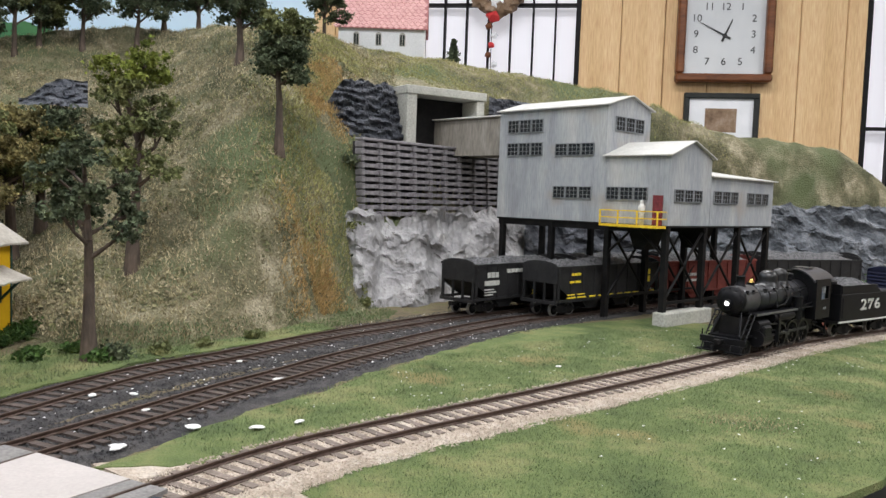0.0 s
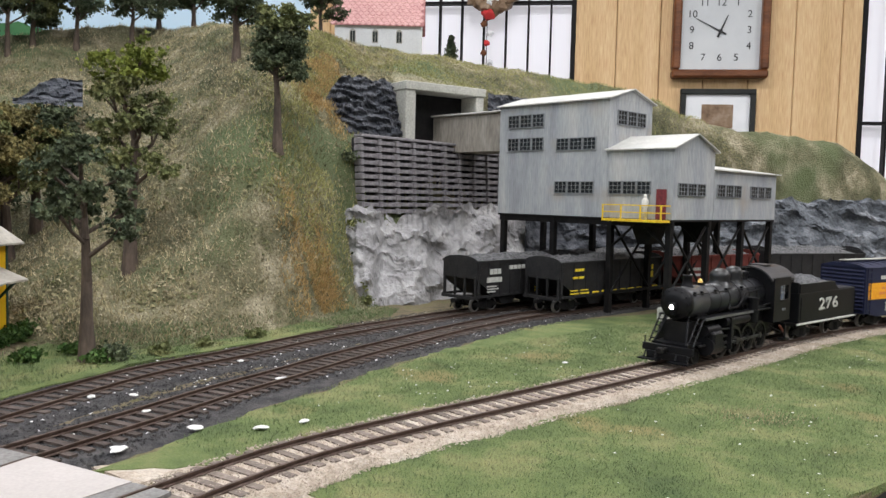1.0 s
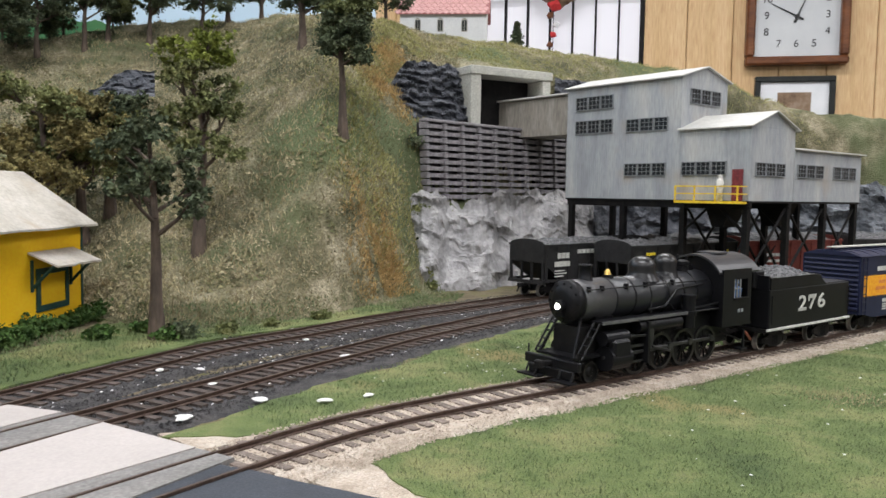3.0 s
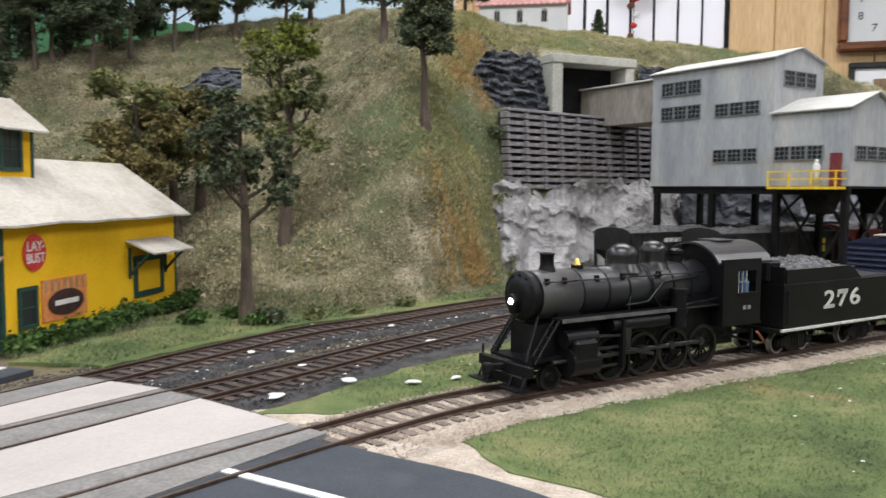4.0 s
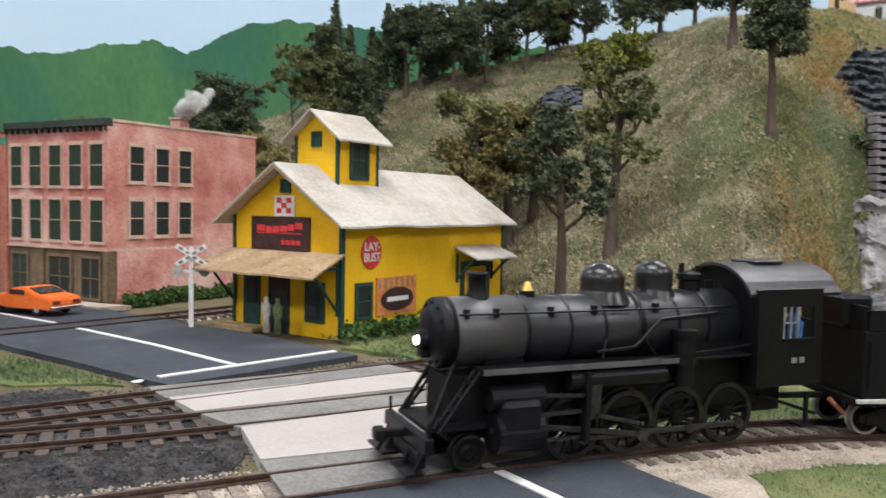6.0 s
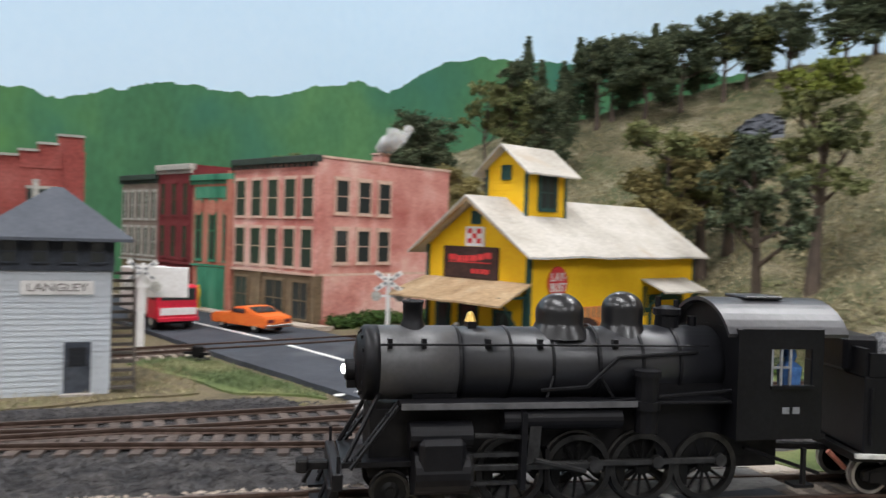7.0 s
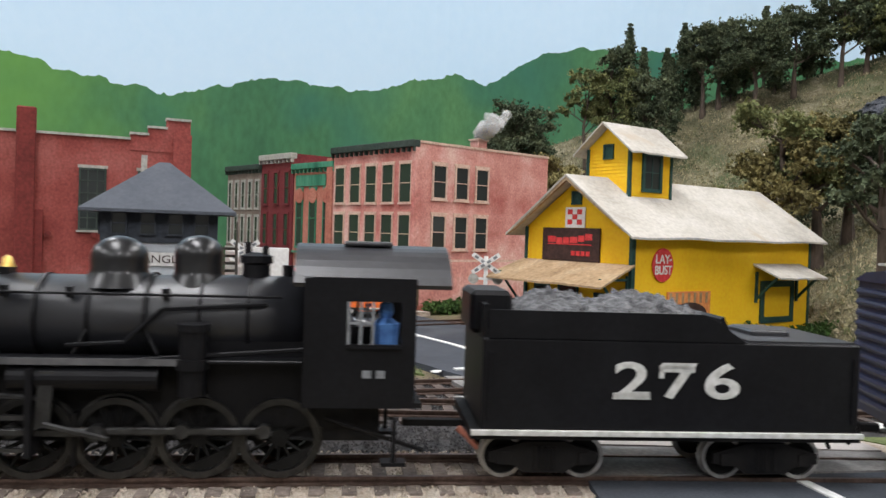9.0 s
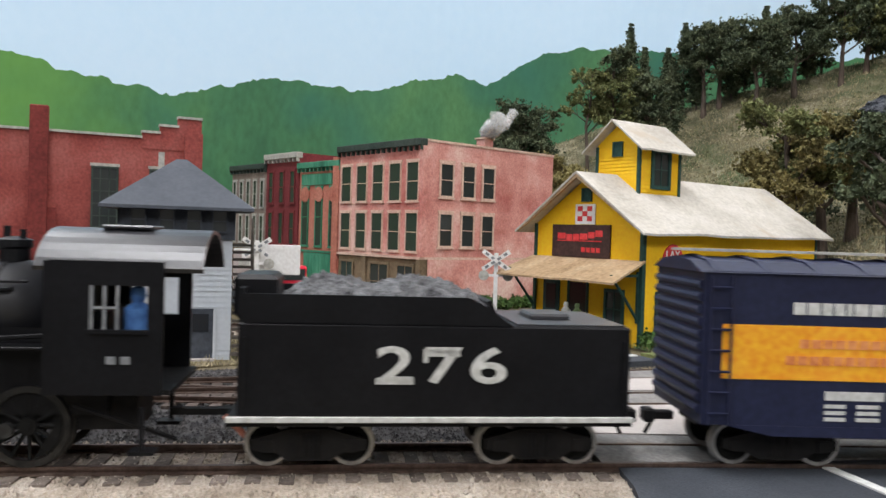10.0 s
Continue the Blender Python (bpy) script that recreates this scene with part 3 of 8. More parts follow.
patch("tan_wedge", [(-0.116, 0.270), (-0.094, 0.258), (-0.066, 0.298), (-0.075, 0.306), (-0.098, 0.282)], 0.0003, M["tan_ballast"], "pale gravel wedge beside the crossing", 0.003)

# roads
patch("road", [(-0.105, 0.169), (-0.083, 0.245), (-0.03, 0.232), (0.02, 0.21), (-0.03, 0.13)], 0.0021, M["asphalt"], "dark asphalt road running to the layout's edge", 0.0012, category="road")
patch("road", [(-0.222, 0.2), (-0.222, 0.286), (-0.30, 0.285), (-0.375, 0.275), (-0.44, 0.268), (-0.47, 0.262), (-0.70, 0.203), (-0.70, 0.135), (-0.50, 0.17), (-0.36, 0.183)], 0.0021, M["asphalt"], "dark asphalt street leading into the town", 0.001, category="road")
patch("sidewalk", [(-0.43, 0.266), (-0.43, 0.285), (-0.448, 0.276), (-0.73, 0.205), (-0.73, 0.193)], 0.0032, M["tan_ballast"], "pale pavement before the shop row", 0.0004, category="pavement")


def strip(name, a, b, w, z, mat, label):
    a, b = Vector(a), Vector(b)
    d = (b - a).normalized()
    nn = Vector((d.y, -d.x)) * w / 2
    return tagged(obj(name, prism([tuple(a - nn), tuple(b - nn), tuple(b + nn), tuple(a + nn)], "z", z - 0.001, z), mat), label, "road marking", kind="structure")


strip("centre_line", (-0.0945, 0.215), (-0.045, 0.2035), 0.0027, 0.0025, M["white_line"], "white painted centre line on the road")
strip("centre_line", (-0.2375, 0.2355), (-0.30, 0.2335), 0.0026, 0.0025, M["white_line"], "white painted centre line on the road")
strip("centre_line", (-0.30, 0.2335), (-0.366, 0.2275), 0.0026, 0.0025, M["white_line"], "white painted centre line on the road")
strip("centre_line", (-0.392, 0.226), (-0.50, 0.208), 0.0024, 0.0025, M["white_line"], "white painted centre line on the street")
strip("stop_line", (-0.2355, 0.203), (-0.2345, 0.284), 0.0028, 0.0026, M["white_line"], "white stop line before the rails")
for name, q, mat, z, label in (
        ("crossing_panel", [(-0.157, 0.1875), (-0.135, 0.2685), (-0.0936, 0.2535), (-0.1287, 0.175)], M["concrete"], 0.0029, "pale concrete crossing panel between the tracks"),
        ("crossing_panel", [(-0.2023, 0.1896), (-0.179, 0.278), (-0.1559, 0.2755), (-0.1812, 0.187)], M["concrete"], 0.0029, "pale concrete crossing panel between the tracks"),
        ("crossing_filler", [(-0.222, 0.192), (-0.198, 0.281), (-0.1795, 0.279), (-0.2027, 0.189)], M["apron"], 0.0026, "grey crossing filler around the rails"),
        ("crossing_filler", [(-0.1808, 0.187), (-0.1555, 0.2757), (-0.1355, 0.269), (-0.1575, 0.1872)], M["apron"], 0.0026, "grey crossing filler around the rails"),
        ("crossing_filler", [(-0.1285, 0.1747), (-0.0932, 0.2535), (-0.079, 0.249), (-0.104, 0.165)], M["apron"], 0.0026, "grey crossing filler around the rails")):
    tagged(obj(name, prism(q, "z", -0.001, z), mat), label, "level crossing", kind="structure")


# ---- tracks ----
def track(way, s0, s1, tie_mat, label, pitch=0.0068):
    holder = thing("railway_track", Matrix.Identity(4), label, "track", kind="structure")
    vs, fs = [], []
    k = 0
    s = s0
    while s < s1:
        p, d, nn = way.along(s)
        L, Wd = 0.0148 + 0.0005 * random.uniform(-1, 1), 0.00155
        b = len(vs)
        for zz in (-0.001, 0.0013):
            for u, v in ((-1, -1), (1, -1), (1, 1), (-1, 1)):
                q = p + nn * (u * L) + d * (v * Wd)
                vs.append((q.x, q.y, zz))
        fs += [(b + 4, b + 5, b + 6, b + 7), (b, b + 1, b + 5, b + 4), (b + 1, b + 2, b + 6, b + 5), (b + 2, b + 3, b + 7, b + 6), (b + 3, b, b + 4, b + 7)]
        s += pitch
    ties = raw("ties", vs, fs, tie_mat, holder)
    ties["kind"] = "stuff"
    prof = [(-0.0011, 0.0012), (0.0011, 0.0012), (0.0011, 0.0015), (0.0003, 0.0018), (0.00055, 0.0024), (0.00055, RAIL_TOP), (-0.00055, RAIL_TOP), (-0.00055, 0.0024), (-0.0003, 0.0018), (-0.0011, 0.0015)]
    for side in (-1, 1):
        vs, fs = [], []
        count = int((s1 - s0) / 0.006)
        for i in range(count + 1):
            p, d, nn = way.along(s0 + (s1 - s0) * i / count)
            for u, zz in prof:
                q = p + nn * (side * GAUGE / 2 + u)
                vs.append((q.x, q.y, zz))
        m = len(prof)
        for i in range(count):
            for k in range(m):
                fs.append((i * m + k, i * m + (k + 1) % m, (i + 1) * m + (k + 1) % m, (i + 1) * m + k))
        raw("rail", vs, fs, M["rail"], holder)
    return holder


track(MAIN, 0.01, MAIN.length - 0.01, M["tie_tan"], "main track with brown rails on dusty ties")
track(TRACK_A, 0.01, TRACK_A.length - 0.01, M["tie"], "coal track with rusty rails on dark ties")
track(TRACK_B, 0.01, TRACK_B.length - 0.01, M["tie"], "coal siding with rusty rails on dark ties")
track(TRACK_C, 0.01, TRACK_C.length - 0.01, M["tie_tan"], "far track with brown rails passing the town")


# ---- rock faces ----
def rock_sheet(name, t0, t1, nt, z0, z1, nz, radius, lean, rough, freq, mat, label, layered=0.0):
    vs, fs = [], []
    for i in range(nt + 1):
        th = t0 + (t1 - t0) * i / nt
        top = z1(th) if callable(z1) else z1
        for j in range(nz + 1):
            u = j / nz
            z = z0 + (top - z0) * u
            r = radius(th) + lean * u
            x, y = polar(th, r)
            nzv = noise.ridged_multi_fractal(Vector((x * freq, y * freq, z * freq * (1.9 + 1.1 * layered))), 0.9, 2.1, 5, 0.9, 2.0)
            dr = -rough * (nzv - 1.0) - (layered * 0.004 * (1 if int(z * 260 + 2 * fbm(x * 30, y * 30)) % 2 else 0))
            x, y = polar(th, r + dr)
            vs.append((x, y, z + 0.3 * rough * fbm(x * 60, y * 60, z * 60)))
    m = nz + 1
    for i in range(nt):
        for j in range(nz):
            fs.append((i * m + j, i * m + j + 1, (i + 1) * m + j + 1, (i + 1) * m + j))
    return tagged(raw(name, vs, fs, mat, smooth=False), label, "rock", kind="structure")


rock_sheet("rock_face_west", 2.0, 18.4, 160, -0.004, lambda th: 0.079 - 0.055 * sstep(16.0, 18.4, th) - 0.012 * math.exp(-((th - 11.5) / 1.2) ** 2) + 0.010 * fbm(th * 0.7, 3.0), 54, lambda th: float(np.interp(th, ROCK_T, ROCK_R)) + 0.010 + 0.014 * fbm(th * 0.45, 6.0), 0.052, 0.0155, 13, M["rock_grey"], "grey-white plaster rock cut beside the track")
rock_sheet("rock_face_east", -25, -5.3, 120, -0.004, lambda th: 0.085 + 0.008 * fbm(th * 0.6, 9.0) + 0.012 * sstep(-10, -15, th), 36, lambda th: float(np.interp(th, ROCK_T, ROCK_R)) + 0.004, 0.048, 0.016, 19, M["rock_blue"], "blue-grey plaster rock cut behind the hoppers")
# dark slate tone paints in the shadow beneath the tipple
rock_sheet("rock_face_under", -5.5, 2.3, 60, -0.004, lambda th: 0.083 + 0.006 * fbm(th * 0.6, 9.0), 30, lambda th: float(np.interp(th, ROCK_T, ROCK_R)) + 0.006, 0.048, 0.014, 19, M["rock_dark"], "dark rock behind the tipple's legs, the shade there put into its colour")
rock_sheet("slate_outcrop", 10.4, 17.9, 110, 0.134, lambda th: 0.197 - 0.04 * sstep(15.2, 17.9, th) + 0.004 * fbm(th, 2.0), 34, lambda th: float(np.interp(th, WALL_T, WALL_R)) + 0.035, 0.03, 0.006, 40, M["rock_dark"], "dark layered slate outcrop above the crib wall", 1.0)
rock_sheet("slate_outcrop", -3.0, 5.2, 60, 0.150, 0.203, 20, lambda th: float(np.interp(th, WALL_T, WALL_R)) + 0.04, 0.03, 0.006, 40, M["rock_dark"], "dark layered slate outcrop behind the mine", 1.0)
rock_sheet("slate_outcrop", 32.4, 36.4, 50, 0.160, lambda th: 0.189 - 0.02 * sstep(34.0, 36.4, th), 16, lambda th: 0.775 + 0.004 * (th - 33), 0.05, 0.006, 40, M["rock_dark"], "small dark slate outcrop on the hillside", 1.0)

# ---- painted backdrop ----
back = Way([(-0.98, -0.66), (-0.98, -0.2), (-0.98, 0.3), (-0.97, 0.62), (-0.86, 0.92), (-0.62, 1.13), (-0.36, 1.275)], 20, 10)
vs, fs = [], []
cnt = 120
for i in range(cnt + 1):
    p, d, nn = back.along(0.004 + (back.length - 0.008) * i / cnt)
    for off, z in ((0, -0.01), (0, 0.78), (-0.012, 0.78), (-0.012, -0.01)):
        q = p + nn * off
        vs.append((q.x, q.y, z))
for i in range(cnt):
    for k in range(4):
        fs.append((i * 4 + k, (i + 1) * 4 + k, (i + 1) * 4 + (k + 1) % 4, i * 4 + (k + 1) % 4))
fs += [(0, 1, 2, 3), (cnt * 4, cnt * 4 + 3, cnt * 4 + 2, cnt * 4 + 1)]
sky_board = raw("backdrop", vs, fs, M["sky_paint"], smooth=False)
tagged(sky_board, "pale blue painted sky backdrop board", "backdrop", kind="structure")


def painted_ridge(name, s0, s1, height, off, mat, label):
    vs, fs = [], []
    c = int((s1 - s0) / 0.004)
    for i in range(c + 1):
        s = s0 + (s1 - s0) * i / c
        p, d, nn = back.along(s)
        q = p + nn * off
        h = height(s) + 0.006 * fbm(s * 45, off * 900) + 0.002 * fbm(s * 200, 5)
        for z in (0.0, h * 0.5, h):
            vs.append((q.x, q.y, z))
    for i in range(c):
        for k in range(2):
            fs.append((i * 3 + k, (i + 1) * 3 + k, (i + 1) * 3 + k + 1, i * 3 + k + 1))
    return tagged(raw(name, vs, fs, mat), label, "backdrop", kind="structure")


painted_ridge("backdrop_hills", 0.006, back.length - 0.3, lambda s: float(np.interp(s + 0.64, [0.1, 1.1, 1.315, 1.40, 1.49, 1.62, 1.74, 1.87, 1.92, 2.0, 2.06, 2.3, 2.7], [0.25, 0.262, 0.24, 0.222, 0.211, 0.244, 0.241, 0.277, 0.266, 0.315, 0.330, 0.33, 0.28])), 0.002, M["hill_paint"], "painted green forest hills on the backdrop")

# ---- panelled wall with its windows ----
wall = tagged(new("wall_north"), "yellow pine panelled wall with tall windows", "wall", kind="structure")
WY = ROOM[3]
WINS = [(-0.463, 0.066), (0.985, 1.55), (-1.9, -1.2), (2.1, 2.7)]
edges = sorted(WINS)
xs = [ROOM[0]] + [v for w in edges for v in w] + [ROOM[1]]
for a, b in zip(xs[::2], xs[1::2]):
    x = a
    while x < b - 1e-6:
        x2 = min(b, x + 0.142)
        part("panel_board", box(x + 0.001, x2 - 0.001, WY, WY + 0.1, -1.1, CEIL_Z, 0.0025), M["pine_wall"], wall)
        x = x2
for a, b in edges:
    part("panel_below", box(a, b, WY, WY + 0.1, -1.1, -0.35 if a < 0.9 else 0.0), M["pine_wall"], wall)
    part("panel_above", box(a, b, WY, WY + 0.1, 1.25, CEIL_Z), M["pine_wall"], wall)
for k, (a, b) in enumerate(edges):
    low = -0.35 if a < 0.9 else 0.0
    w = tagged(new("window_%d" % (k + 1)), "tall bright window with thin black bars", "window", kind="structure")
    part("pane", box(a, b, WY + 0.045, WY + 0.055, low, 1.25), M["window_white"], w)
    nb = max(3, round((b - a) / 0.0755))
    for i in range(nb + 1):
        x = a + (b - a) * i / nb
        wd = 0.008 if i in (0, nb) else 0.0034
        part("window_bar", box(x - wd, x + wd, WY - 0.004, WY + 0.03, low, 1.25, 0.002), M["black_steel"], w)
    for z in (low + 0.006, 0.752 if a < 0.9 else 0.36, 1.244):
        part("window_bar", box(a, b, WY + 0.001, WY + 0.026, z - 0.005, z + 0.005), M["black_steel"], w)

orn = thing("window_ornament", Matrix.Translation((-0.222, WY - 0.03, 0.50)), "string of red and white paper ornaments hanging at the window", "ornament")
part("cord", rod((0, 0, 0), (0, 0, 0.42), 0.0015, seg=6), M["clock_ink"], orn)
part("hook", box(-0.004, 0.004, -0.002, 0.03, 0.415, 0.423), M["clock_ink"], orn)
for i in range(8):
    b = bmesh.new()
    bmesh.ops.create_icosphere(b, subdivisions=2, radius=0.011 + 0.011 * (i > 5))
    for v in b.verts:
        v.co *= 1 + 0.5 * fbm(v.co.x * 120 + i, v.co.y * 120, v.co.z * 120)
    turn_to(b, Matrix.Translation((0.012 * math.sin(i * 2.1), 0, 0.014 + 0.032 * i)))
    part("bauble", b, (M["sign_red"], M["mat_board"], M["clock_wood"])[i % 3], orn)
wre = thing("wreath", Matrix.Translation((-0.205, WY - 0.03, 0.80)), "dried brown wreath hanging at the window", "wreath")
for i in range(26):
    a = i * 0.2417
    c = bmesh.new()
    bmesh.ops.create_icosphere(c, subdivisions=1, radius=0.026)
    for v in c.verts:
        v.co *= 1 + 0.6 * fbm(v.co.x * 70 + i, v.co.y * 70, v.co.z * 70)
    turn_to(c, Matrix.Translation((0.075 * math.cos(a), 0, 0.07 * math.sin(a))))
    part("twig", c, M["print"], wre)
part("hanger", box(-0.003, 0.003, 0.0, 0.03, 0.08, 0.088), M["clock_ink"], wre)


# ---- building kit ----
def axes(o, f):
    f = Vector((f[0], f[1], 0)).normalized()
    return Matrix(((f.x, -f.y, 0, o[0]), (f.y, f.x, 0, o[1]), (0, 0, 1, o[2] if len(o) > 2 else 0), (0, 0, 0, 1)))


FACE = {"-y": lambda a, z, o: (a, -o, z), "+y": lambda a, z, o: (a, o, z), "-x": lambda a, z, o: (-o, a, z), "+x": lambda a, z, o: (o, a, z)}


def slab(face, base, a0, a1, z0, z1, o0, o1, bm=None, bevel=0.0):
    """A box on a wall face at base: a along the wall, o outwards."""
    s = 1 if face[0] == "+" else -1
    n0, n1 = sorted((base + s * o0, base + s * o1))
    if face[1] == "y":
        return box(a0, a1, n0, n1, z0, z1, bevel, bm)
    return box(n0, n1, a0, a1, z0, z1, bevel, bm)


def window(parent, face, base, a0, a1, z0, z1, frame_mat, glass_mat, cols=2, rows=2, fr=0.0009, sill=None, lintel=None, mun=0.00028):
    w = part("window", slab(face, base, a0 + fr * 0.5, a1 - fr * 0.5, z0 + fr * 0.5, z1 - fr * 0.5, 0.0, 0.00055), glass_mat, parent)
    b = bmesh.new()
    slab(face, base, a0, a0 + fr, z0, z1, 0, 0.0012, b)
    slab(face, base, a1 - fr, a1, z0, z1, 0, 0.0012, b)
    slab(face, base, a0 + fr, a1 - fr, z0, z0 + fr, 0, 0.0012, b)
    slab(face, base, a0 + fr, a1 - fr, z1 - fr, z1, 0, 0.0012, b)
    for i in range(1, cols):
        c = a0 + (a1 - a0) * i / cols
        slab(face, base, c - mun, c + mun, z0 + fr, z1 - fr, 0, 0.0008, b)
    for j in range(1, rows):
        c = z0 + (z1 - z0) * j / rows
        slab(face, base, a0 + fr, a1 - fr, c - mun, c + mun, 0, 0.00085, b)
    part("window_frame", b, frame_mat, w)
    if sill:
        part("window_sill", slab(face, base, a0 - 0.0008, a1 + 0.0008, z0 - 0.0011, z0, 0, 0.0013), sill, w)
    if lintel:
        part("window_lintel", slab(face, base, a0 - 0.0006, a1 + 0.0006, z1, z1 + 0.0016, 0, 0.0009), lintel, w)
    return w


def lap_wall(face, base, a0, a1, z0, z1, pitch, lip=0.00035, thick=0.0016):
    """Lapped boards as one saw-toothed sheet."""
    s = 1 if face[0] == "+" else -1
    out = [(base - s * thick, z0)]
    z = z0
    while z < z1 - 1e-6:
        z2 = min(z1, z + pitch)
        out += [(base + s * lip, z), (base, z2)]
        z = z2
    out.append((base - s * thick, z1))
    return prism(out, "x" if face[1] == "y" else "y", a0, a1)


def gable_wall(face, base, a0, a1, z0, z1, peak, pitch, lip=0.0004):
    bm = lap_wall(face, base, a0, a1, z0, z1, pitch, lip)
    s = 1 if face[0] == "+" else -1
    n0, n1 = sorted((base - s * 0.0016, base + s * lip * 0.4))
    return prism([(a0, z1 - 0.0002), (a1, z1 - 0.0002), ((a0 + a1) / 2, peak)], face[1], n0, n1, bm)


def roof_plane(p0, p1, q1, q0, thick, wave=0.0, seed=0):
    """A roof sheet through four corners (eave p0-p1, ridge q0-q1), with a slightly ragged eave."""
    bm = bmesh.new()
    n = 16
    p0, p1, q0, q1 = map(Vector, (p0, p1, q0, q1))
    top, bot = [], []
    for i in range(n + 1):
        u = i / n
        e, r = p0.lerp(p1, u), q0.lerp(q1, u)
        e = e + (e - r).normalized() * wave * fbm(u * 5, seed)
        e.z += wave * 0.6 * fbm(u * 4, seed + 3.3)
        top.append((bm.verts.new(e), bm.verts.new(e.lerp(r, 0.5) + Vector((0, 0, wave * 0.4 * fbm(u * 3, seed + 9)))), bm.verts.new(r)))
        bot.append(tuple(bm.verts.new(v.co - Vector((0, 0, thick))) for v in top[-1]))
    for i in range(n):
        for k in range(2):
            bm.faces.new((top[i][k], top[i + 1][k], top[i + 1][k + 1], top[i][k + 1]))
            bm.faces.new((bot[i][k], bot[i][k + 1], bot[i + 1][k + 1], bot[i + 1][k]))
        bm.faces.new((top[i][0], bot[i][0], bot[i + 1][0], top[i + 1][0]))
        bm.faces.new((top[i][2], top[i + 1][2], bot[i + 1][2], bot[i][2]))
    for k in range(2):
        bm.faces.new((top[0][k], top[0][k + 1], bot[0][k + 1], bot[0][k]))
        bm.faces.new((top[n][k], bot[n][k], bot[n][k + 1], top[n][k + 1]))
    bmesh.ops.recalc_face_normals(bm, faces=bm.faces[:])
    return bm


def letters(text, size, mat, parent, m, name="lettering", extrude=0.0001, space=1.0, bold=0.0, width=None):
    c = bpy.data.curves.new(name, "FONT")
    c.body, c.size, c.extrude, c.align_x, c.align_y, c.space_character, c.offset = text, size, extrude, "CENTER", "CENTER", space, bold
    t = bpy.data.objects.new(name, c)
    scene.collection.objects.link(t)
    bpy.context.view_layer.update()
    me = bpy.data.meshes.new_from_object(t.evaluated_get(bpy.context.evaluated_depsgraph_get()))
    bpy.data.objects.remove(t)
    bpy.data.curves.remove(c)
    if width:
        xs_ = [v.co.x for v in me.vertices]
        k = width / (max(xs_) - min(xs_))
        me.transform(Matrix.Diagonal((k, 1, 1, 1)))
    me.transform(m)
    me.materials.clear()
    me.materials.append(mat)
    ob = new(name, me)
    ob.parent = parent
    return ob


def on_face(face, base, a, z, o=0.0006):
    """The matrix that stands writing upright on a wall face, read from outside."""
    turn = {"-y": 0, "+x": 90, "+y": 180, "-x": -90}[face]
    s = 1 if face[0] == "+" else -1
    p = (a, base + s * o, z) if face[1] == "y" else (base + s * o, a, z)
    return Matrix.Translation(p) @ pose(0, 0, 0, 90, 0, turn)


